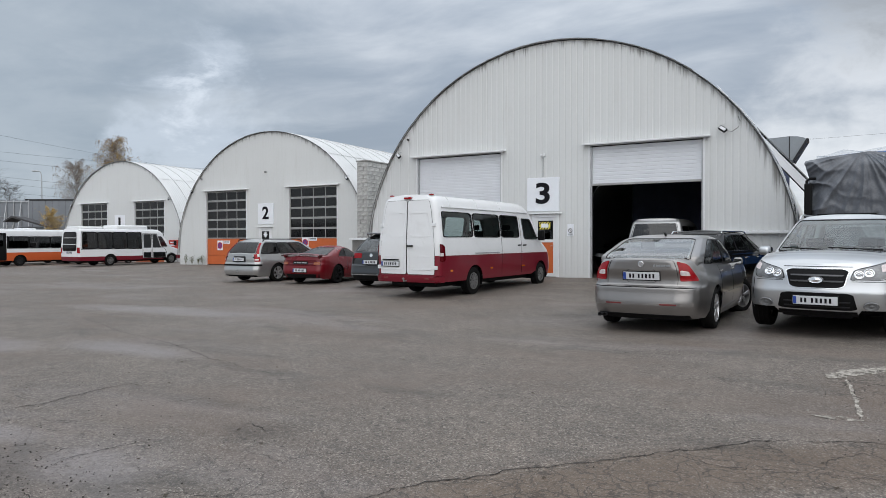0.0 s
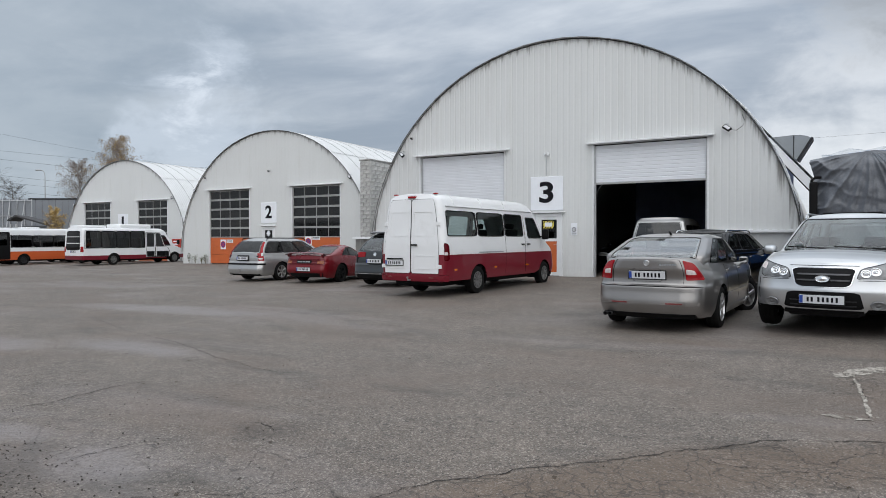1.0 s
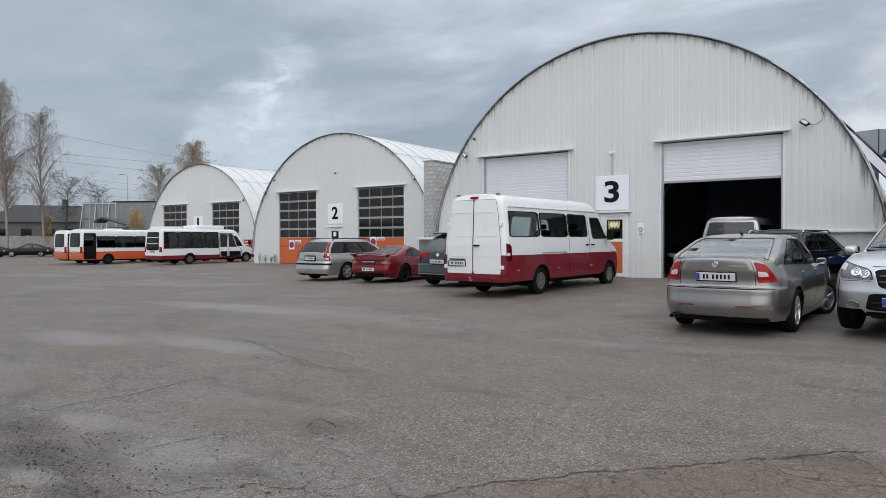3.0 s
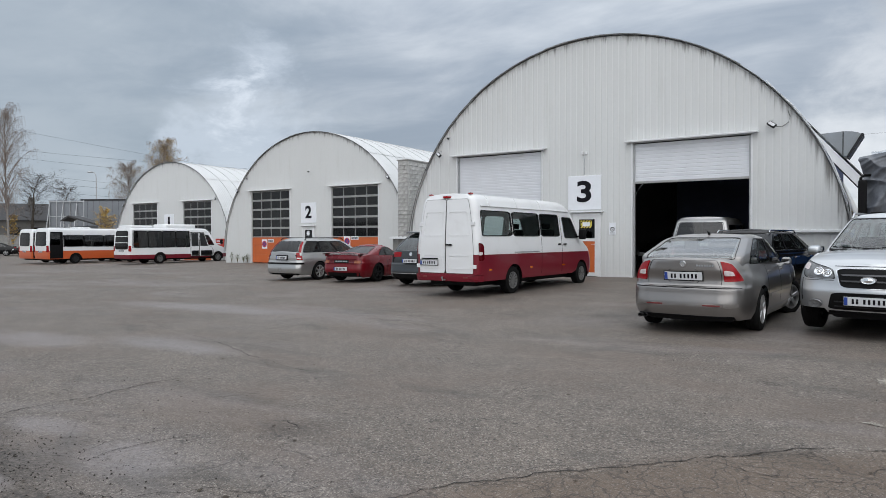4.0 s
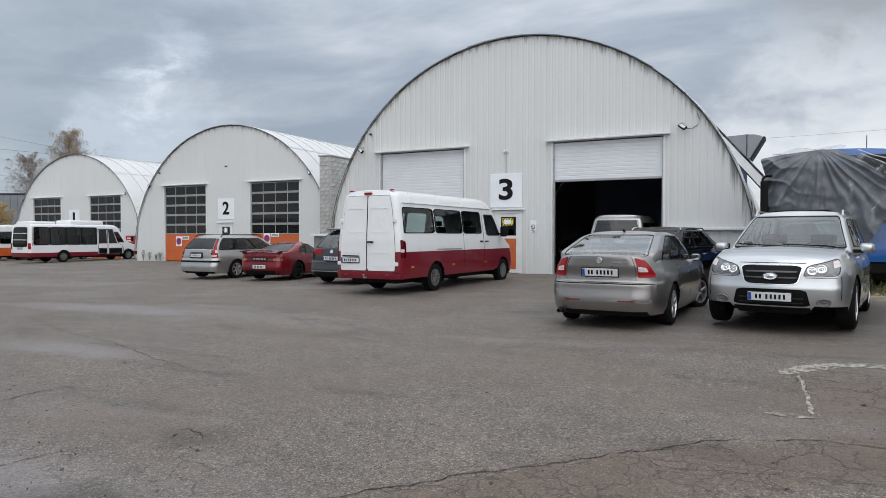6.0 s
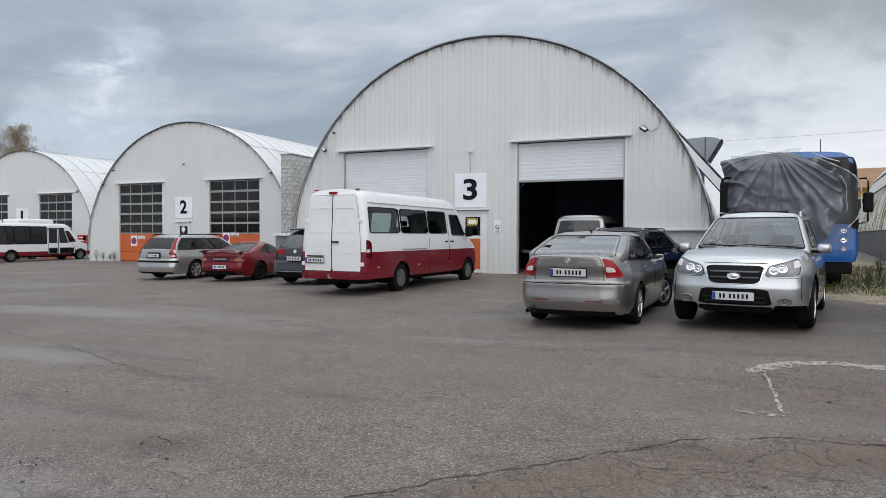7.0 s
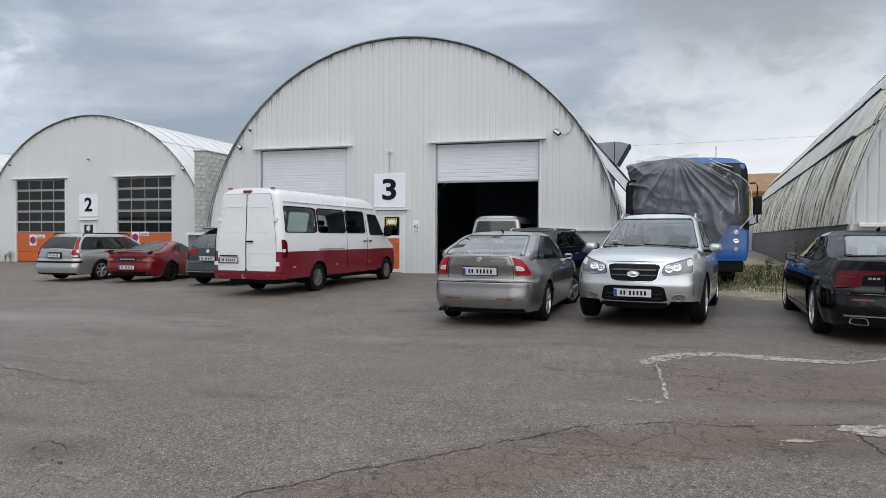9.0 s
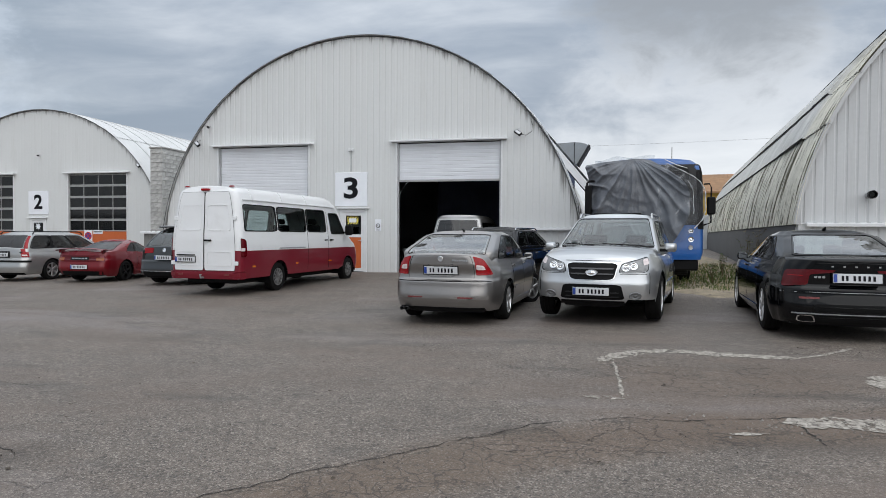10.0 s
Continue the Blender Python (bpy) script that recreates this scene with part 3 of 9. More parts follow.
def service_door(m, w=0.92, h=2.12):
    """Narrow door: dark pane above, orange panel below, white frame, small canopy, striped notice."""
    d = thing("service_door", m, "narrow white-framed door with dark pane above an orange panel", "door", "service doors")
    fr = bmesh.new()
    for a, b in ((-w / 2 - 0.06, -w / 2 + 0.05), (w / 2 - 0.05, w / 2 + 0.06)):
        box((a, -0.05, 0), (b, 0.05, h + 0.02), 0.008, fr)
    box((-w / 2 - 0.06, -0.052, h - 0.06), (w / 2 + 0.06, 0.048, h + 0.05), 0.008, fr)
    part("door_frame", fr, TRIM_WHITE, d)
    leaf = bmesh.new()
    for a, b, c, e in ((-w / 2 + 0.05, -w / 2 + 0.15, 0.02, h - 0.06), (w / 2 - 0.15, w / 2 - 0.05, 0.02, h - 0.06)):
        box((a, -0.03, c), (b, 0.03, e), 0.004, leaf)
    for c, e in ((0.02, 0.14), (1.20, 1.30), (h - 0.17, h - 0.06)):
        box((-w / 2 + 0.15, -0.028, c), (w / 2 - 0.15, 0.028, e), 0.0, leaf)
    lf = part("leaf", leaf, TRIM_WHITE, d)
    part("panel", box((-w / 2 + 0.15, -0.018, 0.14), (w / 2 - 0.15, 0.018, 1.20)), ORANGE, lf, "orange lower panel")
    part("pane", box((-w / 2 + 0.15, -0.006, 1.30), (w / 2 - 0.15, 0.006, h - 0.17)), DARK_GLASS, lf)
    part("handle", tube([(w / 2 - 0.10, -0.03, 1.08), (w / 2 - 0.10, -0.08, 1.08), (w / 2 - 0.24, -0.08, 1.08)], 0.011), CHROME, lf)
    part("canopy", box((-w / 2 - 0.16, -0.16, h + 0.06), (w / 2 + 0.16, 0.04, h + 0.10), 0.01), TRIM_WHITE, d)
    return d


def opening_trim(parent, x0, x1, z1, canopy=True):
    """White angles up the jambs and a drip canopy over a doorway."""
    for x in (x0, x1):
        s = -1 if x == x0 else 1
        part("jamb", box((x - 0.045 if s < 0 else x - 0.005, -0.03, -0.2), (x + 0.005 if s < 0 else x + 0.045, 0.05, z1)), TRIM_WHITE, parent)
    if canopy:
        part("drip_canopy", moved(box((x0 - 0.22, -0.20, -0.02), (x1 + 0.20, 0.06, 0.035), 0.01), Matrix.Translation((0, 0, z1 + 0.05)) @ Matrix.Rotation(radians(8), 4, "X")), TRIM_WHITE, parent)


def stepped_roof(name, m, length):
    """Old fibre-cement sheets in lapped courses, some of them renewed; the corrugations run down the arch."""
    bm = bmesh.new()
    wave, amp = 0.20, 0.030
    courses = [(7.0, 25.2, 0.0, 0), (24.6, 34.6, 0.05, 1), (34.0, 52, 0.12, 1), (51.4, 74, 0.19, 1), (73.4, 106.6, 0.24, 1), (106, 128.6, 0.19, 1), (128, 146, 0.12, 1), (145.4, 155.4, 0.05, 1), (154.8, 173.0, 0.0, 0)]
    ny = int(length / (wave / 4))
    for a0, a1, step, kind in courses:
        rows = []
        n = max(4, int((a1 - a0) / 3))
        for k in range(n + 1):
            a = radians(a0 + (a1 - a0) * k / n)
            row = []
            for j in range(ny + 1):
                y = -0.12 + (length + 0.12) * j / ny
                sheet = int(y / 1.1)
                slip = 0.02 * math.sin(sheet * 12.9898 + a0) + 0.006 * math.sin(sheet * 78.2)
                flat = kind and y > 2.2 + 0.4 * math.sin(a0)
                r = R_ARCH + 0.05 + (step + 0.05 if flat else 0.4 * step) + amp * (0.12 if flat else 1.0) * math.sin(2 * math.pi * y / wave) + slip * 0.6
                row.append((r * math.cos(a), y, 0.45 + r * math.sin(a)))
            rows.append(row)
        first = len(bm.faces)
        grid(rows, bm)
        bm.faces.ensure_lookup_table()
        for f in bm.faces[first:]:
            f.material_index = 1 if kind and f.calc_center_median().y > 2.2 + 0.4 * math.sin(a0) else 0
        # the drop of the lower edge, coloured dark as the shadow under the lap
        low = rows[0] if (a0 + a1) / 2 < 90 else rows[-1]
        b0 = math.radians(a0 if (a0 + a1) / 2 < 90 else a1)
        if step:
            first = len(bm.faces)
            grid([low, [(p[0] - 0.075 * math.cos(b0), p[1], p[2] - 0.075 * math.sin(b0)) for p in low]], bm)
            bm.faces.ensure_lookup_table()
            for f in bm.faces[first:]:
                f.material_index = 2
    ob = link(name, bm, [LICHEN_ROOF, PALE_SHEET, TRIM_DARK], smooth=50)
    ob.matrix_world = m
    return ob


def shed_shell(m, length, tag, roof_material, openings):
    """Roof, gable cladding, edge trim, rear wall and floor of one arched shed."""
    fac = clad_facade("wall_facade_" + tag, m, openings, WHITE_CLAD if roof_material is WHITE_ROOF else DULL_CLAD, depth={"three": 0.0075, "right": 0.014}.get(tag, 0.002), top=0.045 if roof_material is WHITE_ROOF else 0.0)
    tagged(fac, "white ribbed metal cladding on the arched end wall", "wall", kind="structure")
    roof = arch_roof("roof_" + tag, m, length, roof_material) if roof_material is WHITE_ROOF else stepped_roof("roof_" + tag, m, length)
    tagged(roof, "white corrugated arched roof sheets" if roof_material is WHITE_ROOF else "weathered grey corrugated arched roof with lichen", "roof", kind="structure")
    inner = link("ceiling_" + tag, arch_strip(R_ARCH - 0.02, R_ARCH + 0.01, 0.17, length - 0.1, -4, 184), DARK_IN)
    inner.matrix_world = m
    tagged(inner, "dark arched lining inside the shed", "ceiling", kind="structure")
    edge = link("trim_" + tag, arch_strip(R_ARCH + 0.060, R_ARCH + 0.080, -0.110, -0.085, -3, 183) if roof_material is WHITE_ROOF else arch_strip(R_ARCH + 0.0, R_ARCH + 0.085, -0.10, -0.085, 7, 173), VERGE_GREY if roof_material is WHITE_ROOF else DULL_CLAD)
    edge.matrix_world = m
    tagged(edge, "dark sheet-metal verge trim along the arch" if roof_material is WHITE_ROOF else "white verge trim along the arch", "trim", kind="structure")
    back = bmesh.new()
    grid([[(x, length - 0.05, z) for x in (-R_ARCH, R_ARCH)] for z in (-0.3, 0.45)], back)
    n = 24
    grid([[(x, length - 0.05, 0.45) for x in np.linspace(-R_ARCH, R_ARCH, n)], [(x, length - 0.05, arch_top(x)) for x in np.linspace(-R_ARCH, R_ARCH, n)]], back)
    bk = link("wall_rear_" + tag, back, WHITE_CLAD)
    bk.matrix_world = m
    tagged(bk, "plain rear wall of the shed", "wall", kind="structure")
    return fac


S3 = pose(-8.04, 21.50, 0.12)
S2 = pose(-28.15, 28.40, -0.12)
S1 = pose(-47.60, 32.30, -0.42)
SR = pose(12.0, 15.80, 0.33, 0, 0, -5.5)
# doorways, in each shed's own coordinates
DOORS3 = [(-5.34, -1.81, 4.42), (-0.60, 0.36, 2.20), (1.45, 5.01, 4.42)]
DOORS = [(-5.06, -1.60, 4.54), (-0.55, 0.46, 2.30), (1.82, 5.29, 4.54)]
DOORS1 = [(-5.06, -1.60, 4.78), (-0.55, 0.46, 2.30), (1.82, 5.29, 4.78)]
shed_shell(S3, 26, "three", WHITE_ROOF, DOORS3)


def flattened(S, k):
    """The shed's frame with its arch pressed a little flat."""
    return S @ Matrix.Translation((0, 0, 0.45)) @ Matrix.Diagonal((1, 1, k, 1)) @ Matrix.Translation((0, 0, -0.45))


def raised(doors, k):
    return [(a, b, 0.45 + (z - 0.45) / k) for a, b, z in doors]


F2, F1 = flattened(S2, 0.968), flattened(S1, 0.985)
shed_shell(F2, 30, "two", WHITE_ROOF, raised(DOORS, 0.968))
shed_shell(F1, 30, "one", WHITE_ROOF, raised(DOORS1, 0.985))
shed_shell(SR, 38, "right", LICHEN_ROOF, [(5.5, 6.2, 1.0)])

# ---- fixtures of the sheds ----
def at_shed(S, x, z, y=0.0, turn=0):
    return S @ pose(x, y, z, 0, 0, turn)


def shutter_door(S, x0, x1, z0, z1, label):
    d = thing("roller_shutter", S, label, "roller shutter", "roller shutters")
    roller_shutter(d, x0 + 0.02, x1 - 0.02, z0, z1 - 0.03)
    part("bottom_bar", box((x0 + 0.02, 0.07, z0 - 0.07), (x1 - 0.02, 0.13, z0 + 0.004), 0.01), ALU, d)
    for x in (x0, x1 - 0.06):
        part("guide_rail", box((x + 0.002, 0.045, 0.0), (x + 0.058, 0.155, z1 - 0.04), 0.005), STEEL, d)
    opening_trim(d, x0, x1, z1)
    return d


shutter_door(S3, DOORS3[0][0], DOORS3[0][1], 0.06, DOORS3[0][2], "closed white roller shutter of the big arched shed")
shutter_door(S3, DOORS3[2][0], DOORS3[2][1], 3.16, DOORS3[2][2], "white roller shutter raised over the open doorway")
for S, D, who in ((S2, DOORS, "two"), (S1, DOORS1, "one")):
    for o in (D[0], D[2]):
        d = sectional_door(S, o[0] + 0.01, o[1] - 0.01, o[2] - 0.02, 1.62 if who == "two" else 1.7, "sectional door with dark panes above orange panels")
        opening_trim(d, o[0], o[1], o[2])
number_sign(at_shed(S3, -0.20, 2.86), "3", 1.18, 1.16)
number_sign(at_shed(S2, 0.0, 3.08), "2", 1.24, 1.20)
number_sign(at_shed(S1, 0.0, 3.2), "1", 1.24, 1.20)


def red_board(m):
    d = thing("notice_board", m, "red board with unreadable white lettering on the white wall", "sign")
    part("board", box((-0.55, -0.035, -0.32), (0.55, 0.0, 0.32), 0.008), mat("red_board_paint", (0.42, 0.035, 0.022), 0.5, 0, 0.1, 2, 30), d)
    for x0, x1, z in ((-0.42, 0.30, 0.14), (-0.42, 0.10, -0.06)):
        part("text_bar", box((x0, -0.041, z - 0.04), (x1, -0.036, z + 0.04)), SIGN_WHITE, d)
    return d


red_board(at_shed(S1, 6.40, 1.52, -0.03))
service_door(at_shed(S3, -0.12, 0.0, 0.02), 0.86, 2.12)
service_door(at_shed(S2, -0.04, 0.0, 0.02), 0.90, 2.22)
service_door(at_shed(S1, -0.04, 0.0, 0.02), 0.90, 2.22)


def hazard_notice(m):
    d = thing("hazard_notice", m, "small white notice framed by yellow and black stripes", "notice")
    part("card", box((-0.20, -0.012, -0.13), (0.20, -0.008, 0.13)), YELLOW, d, "yellow striped border")
    st = bmesh.new()
    for k in range(-4, 5):
        q = box((-0.016, -0.014, -0.06), (0.016, -0.0125, 0.06))
        moved(q, Matrix.Translation((0.05 * k, 0, 0.085 if k % 2 else -0.085)) @ Matrix.Rotation(radians(35), 4, "Y"))
        join(st, q)
    part("stripes", st, INK, d)
    part("paper", box((-0.13, -0.018, -0.07), (0.13, -0.0145, 0.07)), SIGN_WHITE, d)
    return d


YELLOW = mat("warning_yellow", (0.75, 0.62, 0.10), 0.5)
hazard_notice(at_shed(S3, -0.14, 1.78, 0.0))


def burst_notice(m):
    """A white sheet cut to a ragged star behind the pane."""
    d = thing("paper_star", m, "white paper star on the dark door pane", "notice")
    b = bmesh.new()
    pts = [((0.19 if k % 2 == 0 else 0.09) * math.sin(k * math.pi / 8), (0.21 if k % 2 == 0 else 0.10) * math.cos(k * math.pi / 8)) for k in range(16)]
    for y in (-0.012, -0.008):
        b.faces.new([b.verts.new((x, y, z)) for x, z in pts])
    part("paper", b, SIGN_WHITE, d)
    return d


burst_notice(at_shed(S2, -0.05, 1.86, 0.0))


def wall_notice(m):
    d = thing("no_smoking_notice", m, "small white wall notice with a round red and black sign", "notice")
    part("card", box((-0.11, -0.012, -0.20), (0.11, 0.0, 0.20), 0.004), SIGN_WHITE, d)
    part("prohibition_ring", moved(lathe([(0, 0.055), (0.004, 0.055), (0.004, 0.075), (0, 0.075)], 24), Matrix.Translation((0, -0.014, -0.02)) @ Matrix.Rotation(radians(-90), 4, "Z")), INK, d)
    for k in range(3):
        part("text_bar", box((-0.08, -0.015, -0.135 - 0.022 * k), (0.08, -0.012, -0.128 - 0.022 * k)), INK, d)
    part("slash", moved(box((-0.055, -0.016, -0.006), (0.055, -0.012, 0.006)), Matrix.Translation((0, 0, -0.02)) @ Matrix.Rotation(radians(40), 4, "Y")), INK, d)
    return d


wall_notice(at_shed(S3, 0.78, 1.62, -0.005))


def parking_sign(m):
    d = thing("no_stopping_sign", m, "round blue no-stopping sign on a white board beside a text plate", "sign", "no-stopping signs")
    part("board", box((-0.24, -0.012, -0.30), (0.24, 0.0, 0.30), 0.004), SIGN_WHITE, d)
    part("disc", moved(lathe([(0.0, 0.001), (0.006, 0.001), (0.006, 0.155), (0, 0.155)], 28), Matrix.Translation((0, -0.014, 0)) @ Matrix.Rotation(radians(-90), 4, "Z")), BLUE_SIGN, d)
    part("red_ring", moved(lathe([(0.0, 0.155), (0.009, 0.155), (0.009, 0.205), (0, 0.205)], 28), Matrix.Translation((0, -0.014, 0)) @ Matrix.Rotation(radians(-90), 4, "Z")), RED_SIGN, d)
    for a in (45, -45):
        part("cross_bar", moved(box((-0.155, -0.024, -0.022), (0.155, -0.020, 0.022)), Matrix.Rotation(radians(a), 4, "Y")), RED_SIGN, d)
    part("text_plate", box((0.30, -0.012, 0.10), (0.85, -0.002, 0.30), 0.003), SIGN_WHITE, d)
    for k in range(2):
        part("text_bar", box((0.34, -0.016, 0.14 + 0.07 * k), (0.80, -0.012, 0.17 + 0.07 * k)), INK, d)
    return d


BLUE_SIGN = mat("sign_blue", (0.02, 0.05, 0.28), 0.4)
RED_SIGN = mat("sign_red", (0.45, 0.02, 0.03), 0.4)
parking_sign(at_shed(S2, DOORS[0][0] + 1.15, 1.20, 0.05))
parking_sign(at_shed(S2, DOORS[2][0] + 1.15, 1.38, 0.05))

for S, x, z in ((S3, -6.08, 4.58), (S3, 5.58, 4.64), (S2, -6.2, 4.62), (S2, 6.1, 4.9), (S1, -6.2, 4.7), (S1, 6.0, 4.9)):
    flood_lamp(at_shed(S, x, z))


def wall_camera(m):
    d = thing("wall_camera", m, "tiny grey security camera on the cladding", "camera", "wall cameras")
    part("housing", moved(lathe([(-0.09, 0.001), (-0.09, 0.034), (0.07, 0.038), (0.09, 0.03), (0.09, 0.001)], 14), Matrix.Translation((0, -0.14, 0)) @ Matrix.Rotation(radians(-70), 4, "Z")), TRIM_DARK, d)
    part("bracket", tube([(0, 0, 0.05), (0, -0.08, 0.05), (0, -0.13, 0.02)], 0.012), STEEL, d)
    return d


for S, x, z in ((S3, -5.68, 5.15), (S2, -5.35, 5.35), (S2, 0.1, 5.5)):
    wall_camera(at_shed(S, x, z))


def wall_conduit(m):
    d = thing("cable_conduit", m, "thin grey conduit with a small fitting above the sign", "conduit")
    part("pipe", tube([(0, -0.03, 0.0), (0, -0.03, 0.72)], 0.013), STEEL, d)
    for x in (-0.06, 0.06):
        part("fitting", box((x - 0.03, -0.09, 0.70), (x + 0.03, -0.01, 0.80), 0.012), TRIM_WHITE, d)
    return d


wall_conduit(at_shed(S3, -0.20, 3.46))


def cable_loop(m):
    d = thing("lamp_cable", m, "thin loose cable looping from the floodlight", "cable")
    part("cable", tube([(0.1, -0.1, -0.08), (0.25, -0.06, -0.1), (0.42, -0.03, 0.02), (0.46, -0.02, 0.2), (0.40, 0, 0.36)], 0.008), BLACK, d)
    return d


cable_loop(at_shed(S3, 5.58, 4.64))


def drip_ledge(name, S, x0, x1, z, label):
    """A bent white flashing with a toothed closure under the ribs."""
    b = bmesh.new()
    box((x0, -0.14, z - 0.03), (x1, 0.0, z), 0.006, b)
    box((x0, -0.145, z - 0.075), (x1, -0.125, z - 0.005), 0.004, b)
    ob = link(name, b, TRIM_WHITE)
    ob.matrix_world = S
    tagged(ob, label, "flashing", kind="structure")
    teeth = bmesh.new()
    x = x0 + 0.03
    while x < x1 - 0.1:
        box((x, -0.06, z), (x + 0.11, -0.004, z + 0.022), 0, teeth)
        x += 0.21
    t = link("closure_strip", teeth, TRIM_WHITE)
    t.parent = ob


drip_ledge("trim_ledge_right", S3, 5.10, 7.62, 1.54, "white drip flashing along the shed wall")
drip_ledge("trim_ledge_left", S3, -8.55, -6.3, 1.36, "white drip flashing along the shed wall")
drip_ledge("trim_ledge_facade", SR, -7.35, 7.0, 1.40, "white drip flashing across the shed front")


def side_plinth(name, S, side, z1, out, length, material, y0=0.0):
    """Low upright wall under the springing of the arch, capped with a flashing."""
    b = bmesh.new()
    x = side * out
    box((min(x, x - side * 0.2), y0, -0.6), (max(x, x - side * 0.2), length, z1), 0.01, b)
    ob = link(name, b, material)
    ob.matrix_world = S
    tagged(ob, "low painted plinth wall along the shed side", "wall", kind="structure")
    c = link("flashing", box((x - 0.12 * (side > 0) - 0.02, y0 - 0.02, z1), (x + 0.12 * (side < 0) + 0.02, length, z1 + 0.03), 0.004), TRIM_WHITE)
    c.parent = ob


side_plinth("wall_plinth_right", SR, -1, 1.38, 7.50, 38, GREY_WALL, 0.02)
side_plinth("wall_plinth_three_right", S3, 1, 1.50, 7.46, 25, WHITE_CLAD, 0.03)
side_plinth("wall_plinth_three_left", S3, -1, 1.32, 8.50, 6, WHITE_CLAD, 0.03)
plw = link("wall_front_plinth_left", grid([[(x, 0.02 + (0.028 if k % 2 else 0), z) for k, x in enumerate(np.arange(-8.5, -7.3, 0.1))] for z in (-0.5, 1.32)]), WHITE_CLAD)
plw.matrix_world = S3
tagged(plw, "low white ribbed wall beside the arch", "wall", kind="structure")


def stub_pipe(m):
    d = thing("flue_pipe", m, "short grey flue pipe with a black end on the shed wall", "pipe")
    part("pipe", moved(lathe([(0, 0.001), (0, 0.075), (0.22, 0.075), (0.22, 0.06), (0.1, 0.055)], 20), Matrix.Rotation(radians(-90), 4, "Z")), STEEL, d)
    part("pipe_end", moved(lathe([(0.22, 0.055), (0.22, 0.088), (0.36, 0.088), (0.36, 0.07), (0.24, 0.06)], 20), Matrix.Rotation(radians(-90), 4, "Z")), BLACK, d)
    return d


stub_pipe(at_shed(SR, -6.12, 2.02, 0.0))


def roof_duct(m):
    """Sheet-metal air hood standing out of the shed's flank."""
    d = thing("air_hood", m, "grey sheet-metal air intake hood on the shed flank", "duct")
    prof = [(-0.80, 0.30), (-0.02, 0.34), (0.22, 0.32), (0.40, 0.27), (0.50, 0.20), (0.11, -0.48), (-0.02, -0.48)]
    n = len(prof)
    b = bmesh.new()
    front, back = ([b.verts.new((x, y, z)) for x, z in prof] for y in (-0.45, 0.45))
    b.faces.new(front)
    b.faces.new(back[::-1])
    for k in range(n):
        if k != 4:
            b.faces.new((front[k], back[k], back[(k + 1) % n], front[(k + 1) % n]))
    part("hood", b, HOOD_GREY, d)
    part("seam", box((-0.035, -0.456, -0.47), (-0.005, -0.452, 0.335)), TRIM_DARK, d)
    way = Vector((0.50 - 0.11, 0, 0.20 + 0.48)).normalized()
    lip = moved(box((-0.03, -0.48, -0.42), (0.05, 0.48, 0.42), 0.008), Matrix.Translation((0.315, 0, -0.135)) @ Matrix.Rotation(math.atan2(way.x, way.z), 4, "Y"))
    part("lip", lip, TRIM_DARK, d, "dark outlet frame")
    return d


HOOD_GREY = mat("grey_hood_sheet", (0.25, 0.27, 0.285), 0.5, 0.2, 0.08, 2, 30)
roof_duct(pose(-0.74, 23.9, 4.36, 0, 0, 0) @ Matrix.Scale(0.93, 4))


def loose_film(m):
    """Torn plastic film hanging from the verge of the shed."""
    d = thing("torn_plastic_film", m, "torn clear plastic film hanging along the shed flank", "plastic film")
    rows = []
    for j in range(16):
        a = radians(8 + 38 * j / 15)
        r = R_ARCH + 0.10
        rows.append([(r * math.cos(a) + 0.02 * k * math.sin(3 * j * 0.7 + k), -0.12 + 0.35 * k + 0.05 * math.sin(j * 1.3 + 2 * k), 0.45 + r * math.sin(a) + 0.012 * math.sin(2.1 * j + k)) for k in range(4)])
    part("film", grid(rows), FILM, d, smooth=70)
    for k in range(3):
        pts = [((R_ARCH + 0.13) * math.cos(radians(a)) + 0.03 * math.sin(a), 0.1 + 0.3 * k, 0.45 + (R_ARCH + 0.13) * math.sin(radians(a))) for a in range(6, 48, 4)]
        part("cord", tube(pts, 0.009, 6), TRIM_WHITE, d)
    return d


def lean_to_roof(m):
    """A straight white sheet running on from the arch as a low side roof, with a boarded front edge."""
    d = thing("lean_to_roof", m, "white sheet side roof running down from the arch", "roof")
    a, b = Vector((6.25, 0, 4.93)), Vector((8.02, 0, 2.84))
    way = (b - a).normalized()
    up = Vector((-way.z, 0, way.x))
    sheet = bmesh.new()
    grid([[tuple(a + way * t + Vector((0, y, 0)) + up * (0.05 + 0.012 * (k % 2))) for k, y in enumerate(np.arange(1.9, 7.0, 0.09))] for t in np.linspace(0, (b - a).length, 5)], sheet)
    part("sheet", sheet, WHITE_ROOF, d)
    edge = bmesh.new()
    q = [a + way * 0.25, b, b - up * 0.02 + Vector((-0.18, 0, -0.14)), a + way * 1.45 + Vector((-0.16, 0, -0.18))]
    for y in (1.90, 1.95):
        edge.faces.new([edge.verts.new(p + Vector((0, y, 0))) for p in q])
    part("front_board", edge, TRIM_WHITE, d, "white boarded gable end")
    low = q[3] - up * 0.02, q[2] - up * 0.02
    part("drip_edge", tube([(p.x, 1.90, p.z) for p in low], 0.022, 6), TRIM_DARK, d)
    part("verge_bar", tube([(p.x, 1.88, p.z) for p in (a + up * 0.06, b + up * 0.06)], 0.011, 6), VERGE_GREY, d)
    return d


lean_to_roof(S3)
FILM = glass("clear_film", (0.82, 0.84, 0.86), 0.2)
loose_film(S3)


